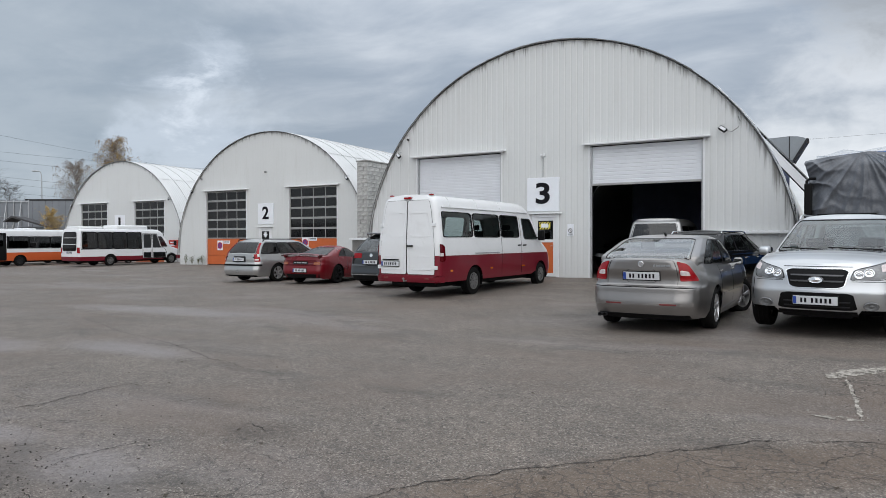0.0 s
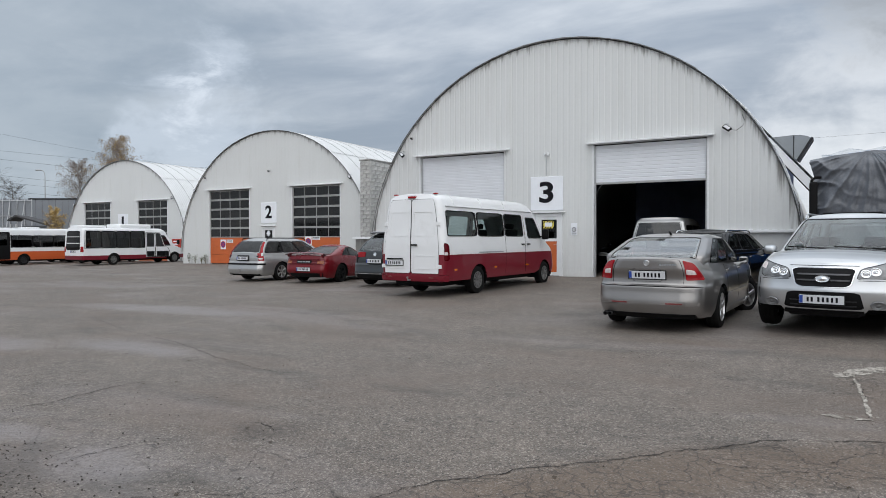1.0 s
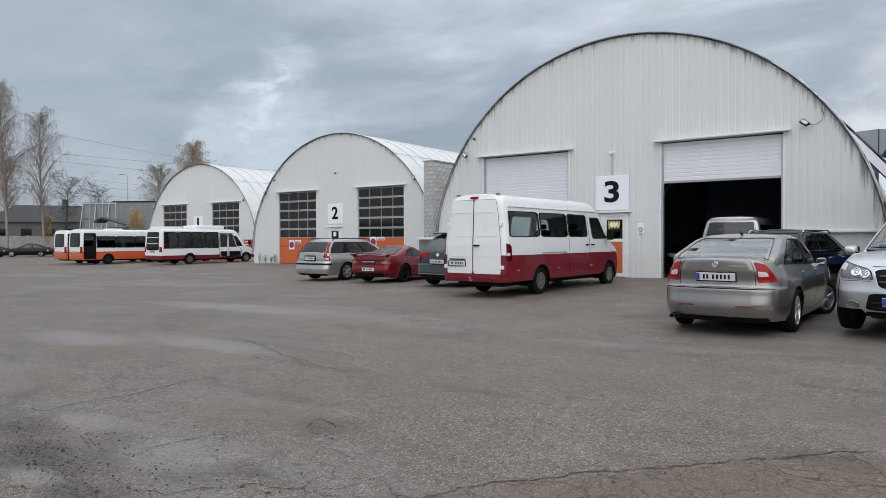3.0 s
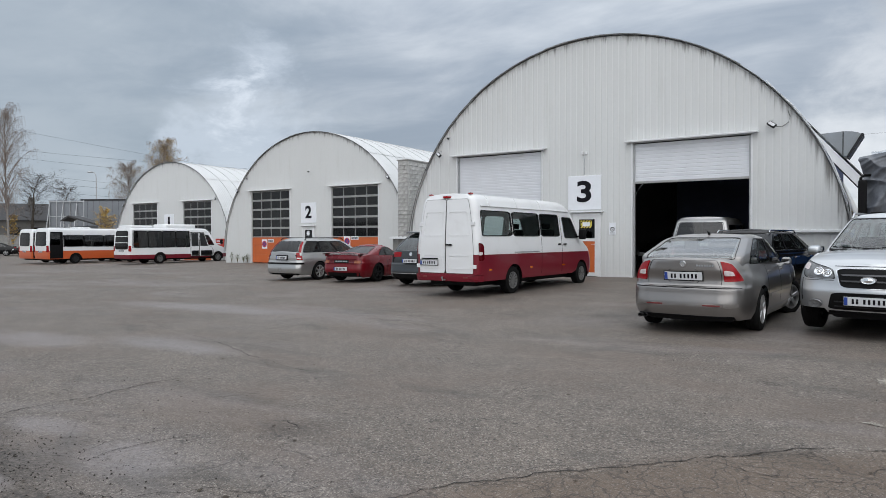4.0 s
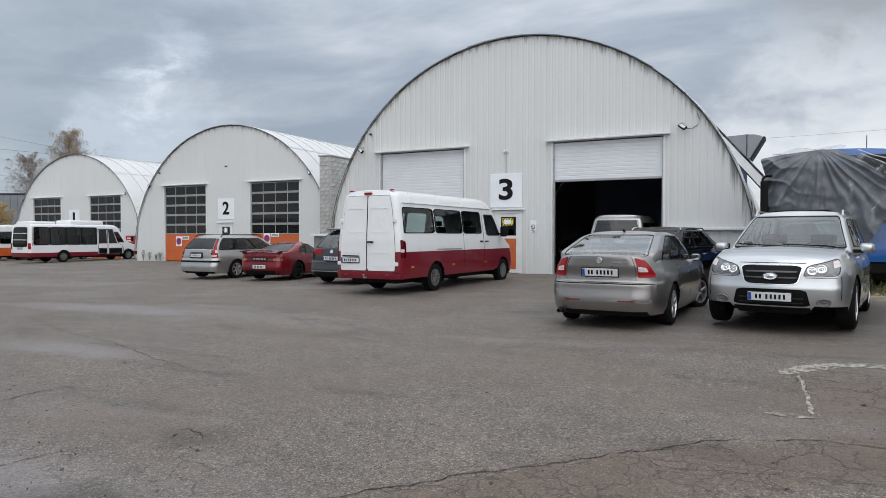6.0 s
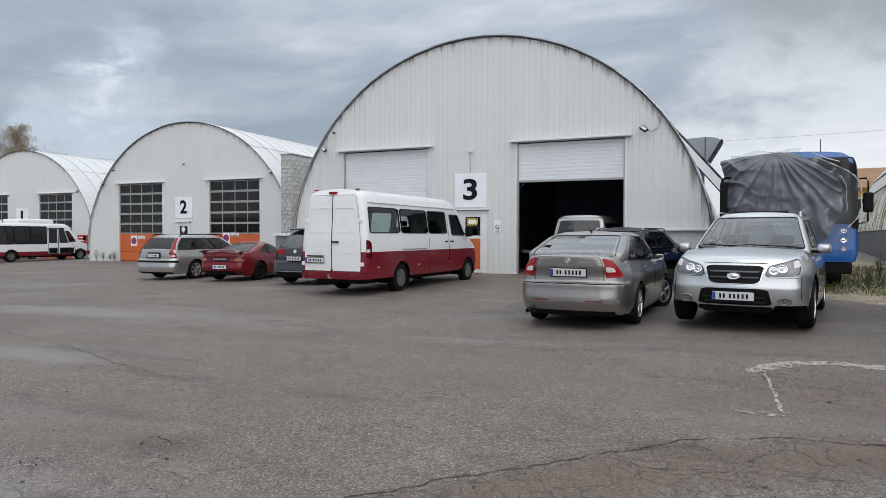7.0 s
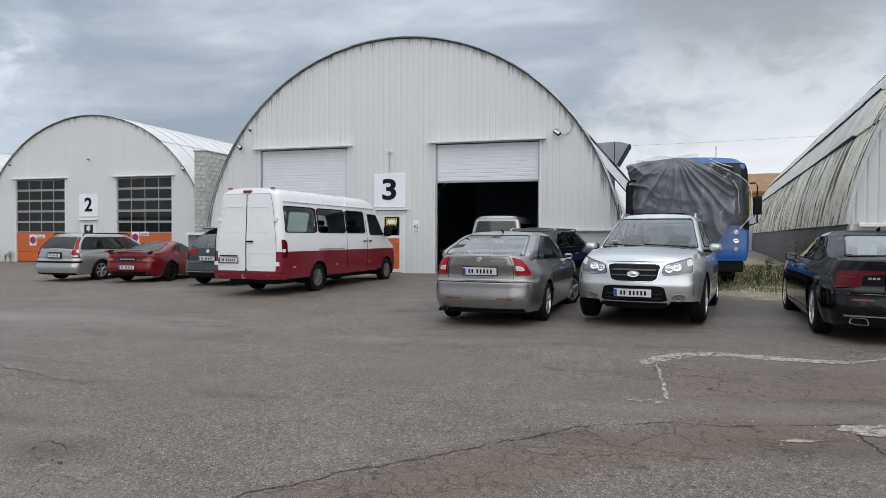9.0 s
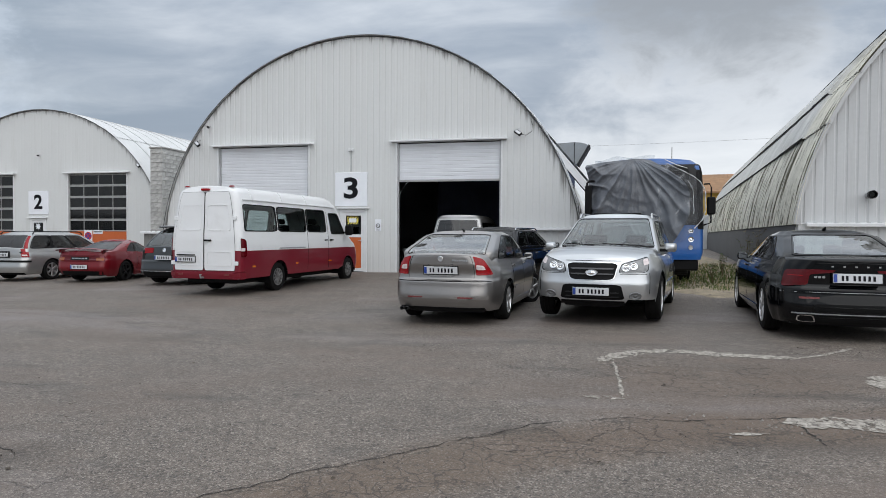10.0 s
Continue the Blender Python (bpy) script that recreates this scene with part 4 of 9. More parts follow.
def roof_ribs(S, length, tag):
    """Standing seams over the white roof, with lap lines along it."""
    y = 1.2
    while y < length:
        s = link("roof_seam", arch_strip(R_ARCH + 0.10, R_ARCH + 0.128, y, y + 0.03, 6, 174, 40), SEAM)
        s.matrix_world = S
        s["kind"] = "structure"
        s["label"] = "raised seam on the arched roof"
        s["category"] = "roof seam"
        y += 1.05


SEAM = mat("roof_seam_grey", (0.56, 0.565, 0.56), 0.5, 0.2, 0.2, 2, 30)
for S, L, tag in ((F2, 30, "two"), (F1, 30, "one")):
    roof_ribs(S, L, tag)

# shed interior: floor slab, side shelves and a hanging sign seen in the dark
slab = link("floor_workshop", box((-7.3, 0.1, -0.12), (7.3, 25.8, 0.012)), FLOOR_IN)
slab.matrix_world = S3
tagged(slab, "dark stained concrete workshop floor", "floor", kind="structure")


def partition_wall():
    b = box((1.05, 7.4, 0.0), (7.1, 7.6, 4.8))
    ob = link("wall_partition", b, mat("navy_partition", (0.075, 0.095, 0.165), 0.7, 0, 0.2, 1.5, 20))
    ob.matrix_world = S3
    tagged(ob, "dark navy partition wall inside the workshop", "wall", kind="structure")


partition_wall()


def tool_shelf(m):
    d = thing("tool_rack", m, "dark rack of tools and boxes in the workshop", "shelf")
    for x in (-0.9, 0.9):
        part("upright", box((x - 0.03, -0.2, 0), (x + 0.03, 0.2, 2.2), 0.005), STEEL, d)
    for z in (0.4, 0.95, 1.5, 2.05):
        part("shelf", box((-0.9, -0.22, z), (0.9, 0.22, z + 0.03)), STEEL, d)
    return d


tool_shelf(at_shed(S3, 5.4, 0.012, 7.1))
hang = thing("hanging_banner", at_shed(S3, 4.6, 3.85, 7.3), "dim banner with unreadable lettering hung inside the workshop", "banner")
part("board", box((-1.1, -0.01, -0.18), (1.1, 0.01, 0.18)), mat("dim_banner", (0.10, 0.11, 0.13), 0.7), hang)
for k in range(7):
    part("text_bar", box((-0.95 + 0.27 * k, -0.016, -0.07), (-0.75 + 0.27 * k, -0.012, 0.07)), mat("dim_lettering", (0.35, 0.35, 0.36), 0.7), hang)

# ---- vehicles ----
def smooth_curve(xs, ys):
    """A curve through the given points that never overshoots them."""
    n = len(xs)
    if n < 3 or max(ys) - min(ys) < 1e-9:
        return lambda x: float(np.interp(x, xs, ys))
    h = [xs[i + 1] - xs[i] for i in range(n - 1)]
    d = [(ys[i + 1] - ys[i]) / h[i] for i in range(n - 1)]
    m = [d[0]] + [0.0 if d[i - 1] * d[i] <= 0 else 3 * (h[i - 1] + h[i]) / ((2 * h[i] + h[i - 1]) / d[i - 1] + (h[i] + 2 * h[i - 1]) / d[i]) for i in range(1, n - 1)] + [d[-1]]

    def at(x):
        if x <= xs[0]:
            return ys[0]
        if x >= xs[-1]:
            return ys[-1]
        i = bisect(xs, x) - 1
        t = (x - xs[i]) / h[i]
        return ys[i] * (1 + 2 * t) * (1 - t) ** 2 + h[i] * m[i] * t * (1 - t) ** 2 + ys[i + 1] * t * t * (3 - 2 * t) + h[i] * m[i + 1] * t * t * (t - 1)

    return at


def bisect(xs, x):
    k = 0
    while k < len(xs) and xs[k] <= x:
        k += 1
    return k


class Shell:
    """A body given by its outline at each height. Across: half width, rear and front ends, corner radii.
    s runs round the outline: 0 rear middle, 1 to 2 rear corner, 2 to 3 side from rear to front, 3 to 4 front corner, 5 front middle;
    negative s is the left side, past 5 the left side again from the front."""

    def __init__(self, z, hw, yr, yf, rr, rf, br=0.06, bf=0.12, fr=0.94, ff=0.92, fix=None):
        f = lambda v: list(v) if isinstance(v, (list, tuple)) else [v] * len(z)
        self.z, self.hw, self.yr, self.yf, self.rr, self.rf = list(z), f(hw), f(yr), f(yf), f(rr), f(rf)
        self.br, self.bf, self.fr, self.ff, self.fix = br, bf, fr, ff, fix
        self.curves = [smooth_curve(self.z, v) for v in (self.hw, self.yr, self.yf, self.rr, self.rf)]

    def q(self, s, z):
        side = 1
        if s < 0:
            s, side = -s, -1
        if s > 5:
            s, side = 10 - s, -side
        hw, yr, yf, rr, rf = (c(z) for c in self.curves)
        xr, xf = hw * self.fr - rr, hw * self.ff - rf
        er, ef = self.br * (xr / hw) ** 2, self.bf * (xf / hw) ** 2
        if s <= 1:
            x = s * xr
            y = yr + self.br * (x / hw) ** 2
        elif s <= 2:
            a = (s - 1) * math.pi / 2
            x, y = xr + rr * math.sin(a), yr + er + rr * (1 - math.cos(a))
        elif s <= 3:
            t = s - 2
            w = 1 - (1 - self.fr) * max(0, 1 - t / 0.35) ** 2 - (1 - self.ff) * max(0, (t - 0.65) / 0.35) ** 2
            y0, y1 = yr + er + rr, yf - ef - rf
            x, y = hw * w, self.along(t, y0, y1)
        elif s <= 4:
            a = (s - 3) * math.pi / 2
            x, y = xf + rf * math.cos(a), yf - ef - rf * (1 - math.sin(a))
        else:
            x = (5 - s) * xf
            y = yf - self.bf * (x / hw) ** 2
        return Vector((side * x, y, z))

    def along(self, t, y0, y1):
        """Distance along the side; between the two fixed stations it does not depend on the height."""
        if not self.fix:
            return y0 + (y1 - y0) * t
        return float(np.interp(t, (0, 0.12, 0.80, 1), (y0, *self.fix, y1)))

    def s_at(self, y, z):
        """The side parameter at a distance along the body."""
        a, b = self.q(2, z).y, self.q(3, z).y
        if not self.fix:
            return 2 + (y - a) / (b - a)
        if y < a:
            return 2 + 0.12 * (y - a) / (self.fix[0] - a)
        if y > b:
            return 3 + 0.2 * (y - b) / (b - self.fix[1])
        return 2 + float(np.interp(y, (a, *self.fix, b), (0, 0.12, 0.80, 1)))

    def normal(self, s, z):
        e = 1e-3
        a = self.q(s + e, z) - self.q(s - e, z)
        b = self.q(s, z + 0.01) - self.q(s, z - 0.01)
        return a.cross(b).normalized()

    def patch(self, corners, off=0.006, depth=0.02, rnd=0.15, n=10, rings=3, inner=0.0):
        """A plate that follows the body; corners (s, z) bottom left, bottom right, top right, top left. inner > 0 leaves a ring."""
        (s0, z0), (s1, z1), (s2, z2), (s3, z3) = corners
        edge = []
        for cx, cy, a0 in ((1, 0, -90), (1, 1, 0), (0, 1, 90), (0, 0, 180)):
            for k in range(5 if rnd else 1):
                a = radians(a0 + 22.5 * k)
                ox, oy = (cx - rnd if cx else rnd), (cy - rnd if cy else rnd)
                edge.append((ox + rnd * math.cos(a), oy + rnd * math.sin(a)) if rnd else (cx, cy))
        full = []
        for (u0, v0), (u1, v1) in zip(edge, edge[1:] + edge[:1]):
            m = max(1, int(max(abs(u1 - u0), abs(v1 - v0)) * n))
            full += [(u0 + (u1 - u0) * k / m, v0 + (v1 - v0) * k / m) for k in range(m)]
        bm = bmesh.new()

        def at(u, v, o):
            s = (s0 * (1 - u) + s1 * u) * (1 - v) + (s3 * (1 - u) + s2 * u) * v
            z = (z0 * (1 - u) + z1 * u) * (1 - v) + (z3 * (1 - u) + z2 * u) * v
            return bm.verts.new(self.q(s, z) + self.normal(s, z) * o)

        def ring(k, o):
            return [at(0.5 + (u - 0.5) * k, 0.5 + (v - 0.5) * k, o) for u, v in full]

        loops = [ring(1.0, off - depth), ring(1.0, off)]
        if inner:
            loops += [ring(inner, off), ring(inner, off - depth)]
        else:
            loops += [ring(1 - (j + 1) / (rings + 1), off) for j in range(rings)]
        for a, b in zip(loops, loops[1:]):
            for k in range(len(a)):
                bm.faces.new((a[k], a[(k + 1) % len(a)], b[(k + 1) % len(b)], b[k]))
        if not inner:
            mid = at(0.5, 0.5, off)
            for k in range(len(loops[-1])):
                bm.faces.new((loops[-1][k], loops[-1][(k + 1) % len(loops[-1])], mid))
        bmesh.ops.recalc_face_normals(bm, faces=bm.faces[:])
        return bm

    def mesh(self, svals, zrows, zlo, ztop, holes=(), deck=(), crown=0.03, nx=10):
        """The skin. zlo and ztop: heights by (s, y). holes: (s0, s1, z0, z1) on both sides. deck: ranges of s closed over the top."""
        bm = bmesh.new()
        lay = bm.verts.layers.float_vector.new("way")
        top_of = bm.faces.layers.int.new("deck")
        zr = sorted(set(zrows) | {v for h in holes for v in h[2:]})
        sv = sorted(set(svals) | {v for h in holes for v in h[:2]})
        for side in (1, -1):
            rows = []
            for s in sv:
                y = self.q(s, 0.5 * (self.z[0] + self.z[-1])).y
                lo, hi = zlo(s, y), ztop(s, y)
                row = []
                for z in zr:
                    z = min(max(z, lo), hi)
                    v = bm.verts.new(self.q(side * s, z))
                    v[lay] = self.normal(side * s, z)
                    row.append(v)
                rows.append(row)
            for i in range(len(sv) - 1):
                for j in range(len(zr) - 1):
                    sm, zm = (sv[i] + sv[i + 1]) / 2, (zr[j] + zr[j + 1]) / 2
                    if not any(h[0] < sm < h[1] and h[2] < zm < h[3] for h in holes):
                        bm.faces.new((rows[i][j], rows[i][j + 1], rows[i + 1][j + 1], rows[i + 1][j]))
        for d0, d1 in deck:
            rows = []
            for s in [v for v in sv if d0 <= v <= d1]:
                y = self.q(s, 0.5 * (self.z[0] + self.z[-1])).y
                p = self.q(s, ztop(s, y))
                rise = crown * min(1.0, abs(p.x) / (0.75 * min(self.hw)))
                row = [bm.verts.new((p.x * k, p.y, p.z + rise * (1 - k * k) ** 0.8)) for k in np.linspace(-1, 1, 2 * nx + 1)]
                for v, k in ((row[0], -1), (row[-1], 1)):
                    v[lay] = self.normal(k * s, p.z)
                rows.append(row)
            for a, b in zip(rows, rows[1:]):
                for k in range(2 * nx):
                    bm.faces.new((a[k], a[k + 1], b[k + 1], b[k]))[top_of] = 1
        bmesh.ops.remove_doubles(bm, verts=bm.verts[:], dist=8e-4)
        bmesh.ops.dissolve_degenerate(bm, edges=bm.edges[:], dist=5e-4)
        bm.normal_update()
        for f in bm.faces:
            if (f[top_of] and f.normal.z < 0) or (not f[top_of] and f.normal.dot(sum((v[lay] for v in f.verts), Vector())) < 0):
                f.normal_flip()
        return bm


def surface_normals(bm, lay):
    """The smooth normal of every face corner: the body's own form at its sides, soft edges where the deck begins."""
    top_of = bm.faces.layers.int["deck"]
    bm.normal_update()
    deck = {}
    for f in bm.faces:
        if f[top_of]:
            for v in f.verts:
                deck[v] = deck.get(v, Vector()) + f.normal * f.calc_area()
    out = []
    for f in bm.faces:
        for v in f.verts:
            way = Vector(v[lay])
            if v in deck:
                way = deck[v].normalized() + (way if way.length > 0.5 else Vector())
            out.append(tuple(way.normalized()) if way.length > 1e-6 else tuple(f.normal))
    return out


def paint(name, color, metal=0.0, rough=0.32, dirt=(0.09, 0.08, 0.07), amount=0.25, coat=0.7):
    return mat(name, color, rough, metal, 0.02, 1.2, 400, 0.0, dirt, amount * 0.5, coat, spec=0.35)


def wheel_at(parent, x, y, r, w, rim_mat, spokes=5, steer=0.0, rim_r=0.66, name="wheel"):
    """Tyre with a bulged wall, rim with dished barrel, spokes and hub."""
    side = 1 if x > 0 else -1
    h = w / 2
    m = Matrix.Translation((x, y, r)) @ Matrix.Rotation(radians(steer), 4, "Z")
    q = rim_r * r
    prof = [(-h * 0.8, q), (-h, q + 0.02), (-h * 1.04, (q + r) / 2), (-h * 0.86, r - 0.012), (-h * 0.6, r), (-h * 0.30, r), (-h * 0.28, r - 0.008), (-h * 0.22, r - 0.008), (-h * 0.2, r),
            (h * 0.2, r), (h * 0.22, r - 0.008), (h * 0.28, r - 0.008), (h * 0.30, r), (h * 0.6, r), (h * 0.86, r - 0.012), (h * 1.04, (q + r) / 2), (h, q + 0.02), (h * 0.8, q)]
    ty = part(name, moved(lathe(prof, 36), m), RUBBER, parent, smooth=40)
    o = side * h
    rim = lathe([(o * 0.95, q + 0.004), (o * 0.98, q - 0.012), (o * 0.75, q - 0.02), (-o * 0.6, q - 0.03)], 36)
    for k in range(spokes):
        a = 2 * math.pi * k / spokes
        sp = box((-0.012, -0.12 * q * 5 / spokes - 0.012, 0.1 * q), (0.012, 0.12 * q * 5 / spokes + 0.012, q - 0.005), 0.008, seg=1)
        for v in sp.verts:
            v.co.y *= 0.65 + 0.35 * (v.co.z / q)
        moved(sp, Matrix.Translation((o * 0.82, 0, 0)) @ Matrix.Rotation(a, 4, "X"))
        join(rim, sp)
    join(rim, lathe([(o * 0.6, 0.02), (o * 0.9, 0.02), (o * 0.9, 0.19 * q), (o * 0.78, 0.24 * q), (o * 0.5, 0.24 * q)], 20))
    part("rim", moved(rim, m), rim_mat, ty, smooth=35)
    disc = lathe([(o * 0.25, 0.0), (o * 0.3, 0.62 * q), (o * 0.22, 0.62 * q), (o * 0.2, 0.0)], 24)
    join(disc, lathe([(-o * 0.3, 0.0), (-o * 0.3, q * 0.98), (-o * 0.4, q * 0.98)], 24))
    part("brake_disc", moved(disc, m), TRIM_DARK, ty)
    return ty


def number_plate(parent, p, rot_z=0, tilt=0, w=0.52, h=0.112, bars=(0.2, 0.29, 0.44, 0.54, 0.64, 0.74, 0.84)):
    """White plate, blue band at its left end, dark bars in place of characters. Faces -y before turning."""
    m = Matrix.Translation(p) @ Matrix.Rotation(radians(rot_z), 4, "Z") @ Matrix.Rotation(radians(tilt), 4, "X")
    pl = part("number_plate", moved(box((-w / 2, -0.008, -h / 2), (w / 2, 0.004, h / 2), 0.005), m), PLATE_WHITE, parent, "white number plate with a blue end band")
    part("plate_frame", moved(box((-w / 2 - 0.012, -0.006, -h / 2 - 0.014), (w / 2 + 0.012, 0.006, h / 2 + 0.012), 0.005), m @ Matrix.Translation((0, 0.005, 0))), BLACK, pl)
    part("band", moved(box((-w / 2 + 0.004, -0.0095, -h / 2 + 0.006), (-w / 2 + 0.045, -0.004, h / 2 - 0.006)), m), BLUE_BAND, pl)
    for u in bars:
        part("plate_mark", moved(box((-w / 2 + u * w - 0.013, -0.0098, -0.031), (-w / 2 + u * w + 0.013, -0.004, 0.031)), m), INK, pl)
    return pl


PLATE_WHITE = mat("plate_white", (0.58, 0.59, 0.61), 0.4, 0, 0.06, 8, 60)
MIRROR = mat("mirror_glass", (0.30, 0.31, 0.32), 0.05, 1.0, 0.02)
BLUE_BAND = mat("blue_band", (0.02, 0.06, 0.30), 0.4)


def rear_mirror(parent, x, y, z, material, size=(0.20, 0.13, 0.14), face=-1):
    """Door mirror on a short arm; the glass looks to the rear."""
    s = 1 if x > 0 else -1
    w, d, h = size
    bm = box((-w / 2, -d / 2, -h / 2), (w / 2, d / 2, h / 2), 0.045, seg=3)
    for v in bm.verts:
        if v.co.y > 0:
            v.co.x *= 0.8
            v.co.z *= 0.75
    mir = part("door_mirror", moved(bm, Matrix.Translation((x + s * w * 0.55, y, z))), material, parent, smooth=50)
    part("mirror_arm", moved(box((-0.07, -0.03, -0.03), (0.07, 0.03, 0.02), 0.012), Matrix.Translation((x + s * 0.0, y + 0.01, z - 0.04))), BLACK, mir)
    part("mirror_glass", moved(box((-w / 2 + 0.02, -0.006, -h / 2 + 0.02), (w / 2 - 0.02, 0.0, h / 2 - 0.02), 0.004), Matrix.Translation((x + s * w * 0.55, y - d / 2 - 0.002, z))), MIRROR, mir)


def seat_pair(parent, y, z0, top, xs=(-0.36, 0.36)):
    for x in xs:
        bm = box((x - 0.24, y - 0.07, z0), (x + 0.24, y + 0.07, top - 0.17), 0.05)
        box((x - 0.13, y - 0.05, top - 0.15), (x + 0.13, y + 0.04, top), 0.04, bm)
        for k in (-0.06, 0.06):
            tube([(x + k, y, top - 0.2), (x + k, y, top - 0.1)], 0.008, 6, bm)
        part("seat", moved(bm, Matrix.Shear("XZ", 4, (0, 0))), SEAT, parent, smooth=40)


def svalues(shell, wheels, ra, z=0.5):
    """Breaks round the outline, close together at the wheel arches."""
    out = [k / 8 for k in range(9)] + [1 + k / 8 for k in range(9)] + [2 + k / 24 for k in range(25)] + [3 + k / 8 for k in range(9)] + [4 + k / 8 for k in range(9)]
    for yw in wheels:
        for k in range(-10, 11):
            s = shell.s_at(yw + ra * math.sin(radians(9 * k)), z)
            if 1.0 < s < 4.0:
                out.append(min(max(s, 1.01), 3.99))
    return sorted({round(v, 4) for v in out})


def car(name, m, label, P):
    """A passenger car. Local: x right, y forward from the rear axle, z up."""
    d = thing(name, m, label, "car", "parked cars")
    W, wb, ro, fo = P["W"] / 2, P["wb"], P["ro"], P["fo"]
    body_m, rw = P["paint"], P["rw"]
    top = P["top"]                       # (y, height) of the shoulder line
    zk = [0.17, 0.28, 0.42, 0.58, 0.645, 0.685, 0.78, 0.90, 1.20]
    yr = list(P.get("yr", [0.10, 0.03, 0.0, 0.0, 0.03, 0.07, 0.14]))
    step = P.get("ledge", 0.03)
    yr = yr[:4] + [yr[3] + 0.004, max(yr[3] + step, yr[4] - 0.01)] + [max(v, yr[3] + step) for v in yr[4:]]
    yf = list(P.get("yf", [0.12, 0.04, 0.0, 0.0, 0.05, 0.12, 0.30]))
    yf = yf[:4] + [yf[3] * 0.6 + yf[4] * 0.4, yf[3] * 0.35 + yf[4] * 0.65] + yf[4:]
    low = Shell(zk, [W - 0.075, W - 0.03, W - 0.008, W, W - 0.002, W - 0.005, W - 0.018, W - 0.055, W - 0.26], [-ro + v for v in yr], [wb + fo - v for v in yf],
                [P.get("rr", 0.25)] * 9, [0.30, 0.34, 0.36, 0.36, 0.36, 0.35, 0.34, 0.3, 0.3], P.get("br", 0.08), P.get("bf", 0.16), P.get("fr", 0.95), P.get("ff", 0.93), (-0.48, wb + 0.05))
    ra = rw + P.get("gap", 0.055)
    ty, tz = [a for a, _ in top], [b for _, b in top]

    def ztop(s, y):
        return float(np.interp(y, ty, tz))

    def zlo(s, y):
        base = P.get("sill", 0.20)
        if s < 1.6:
            base = P.get("rear_low", 0.24)
        if s > 3.4:
            base = P.get("front_low", 0.19)
        if 3.0 < s < 4.05:
            base = max(base, P.get("corner_low", 0.0))
        for yw in (0, wb):
            t = ra * ra - (y - yw) ** 2
            if t > 0 and 1.0 < s < 4.0:
                base = max(base, rw - 0.02 + math.sqrt(t))
        return base

    g = P["green"]
    z_belt, z_roof = g["z"][0], g["z"][-1]
    cab = Shell(g["z"], g["hw"], g["yr"], g["yf"], g.get("rr", 0.10), g.get("rf", 0.10), g.get("br", 0.10), g.get("bf", 0.16), g.get("fr", 0.93), g.get("ff", 0.93))
    sv = svalues(low, (0, wb), ra)
    s_c0, s_c1 = low.s_at(g["yr"][0] + 0.10, 0.8), low.s_at(g["yf"][0] - 0.10, 0.8)
    s_c0 = max(s_c0, 1.3)
    zr = [P.get("sill", 0.2)] + list(np.linspace(0.17, max(tz), 22))
    part("body", low.mesh(sv, zr, zlo, ztop, (), [(0, max(s_c0, sv[1])), (min(s_c1, 4.4), 5)], P.get("crown", 0.035)), body_m, d, smooth=32)
    # greenhouse with cut windows
    wins = P["wins"]                     # (s0, s1) along the side
    zw0, zw1 = g["zw"]
    holes = [(a, b, zw0, zw1) for a, b in wins]
    holes += [(0, 0.93, g["rz"][0], g["rz"][1]), (g.get("fs", 4.05) + 0.05, 5.0, g["fz"][0], g["fz"][1])]
    csv = sorted({k / 6 for k in range(31)} | {2 + k / 16 for k in range(17)})
    part("cabin", cab.mesh(csv, list(np.linspace(z_belt, z_roof, 12)) , lambda s, y: z_belt, lambda s, y: z_roof, holes, [(0, 5)], g.get("crown", 0.045)), body_m, d, smooth=40)
    gl = P.get("glass", CAR_GLASS)
    for side in (1, -1):
        for a, b in wins:
            c = [(side * a, zw0), (side * b, zw0), (side * b, zw1), (side * a, zw1)]
            w = part("side_window", cab.patch(c, 0.003, 0.01, 0.08), P.get("side_glass", gl), d)
            part("window_seal", cab.patch([(side * (a - 0.012), zw0 - 0.012), (side * (b + 0.012), zw0 - 0.012), (side * (b + 0.012), zw1 + 0.012), (side * (a - 0.012), zw1 + 0.012)], 0.007, 0.012, 0.08, inner=0.93), BLACK, w)
        for a, b in zip(wins, wins[1:]):
            part("pillar_cover", cab.patch([(side * (a[1] + 0.005), zw0), (side * (b[0] - 0.005), zw0), (side * (b[0] - 0.005), zw1), (side * (a[1] + 0.005), zw1)], 0.006, 0.012, 0), BLACK, d)
    rz, fz = g["rz"], g["fz"]
    rw_ = part("rear_window", cab.patch([(-0.96, rz[0]), (0.96, rz[0]), (0.96, rz[1]), (-0.96, rz[1])], 0.003, 0.01, 0.08), P.get("rear_glass", gl), d)
    part("window_seal", cab.patch([(-1.02, rz[0] - 0.02), (1.02, rz[0] - 0.02), (1.02, rz[1] + 0.015), (-1.02, rz[1] + 0.015)], 0.006, 0.012, 0.08, inner=0.972), BLACK, rw_)
    fw = part("windscreen", cab.patch([(g.get("fs", 4.05), fz[0]), (10 - g.get("fs", 4.05), fz[0]), (10 - g.get("fs", 4.05), fz[1]), (g.get("fs", 4.05), fz[1])], 0.003, 0.01, 0.06), gl, d)
    part("window_seal", cab.patch([(g.get("fs", 4.05) - 0.07, fz[0] - 0.02), (10.07 - g.get("fs", 4.05), fz[0] - 0.02), (10.07 - g.get("fs", 4.05), fz[1] + 0.015), (g.get("fs", 4.05) - 0.07, fz[1] + 0.015)], 0.007, 0.012, 0.06, inner=0.94), BLACK, fw)
    # inside
    yc0, yc1 = g["yr"][0], g["yf"][0]
    yc0 = max(yc0, P.get("shelf", -9.0))
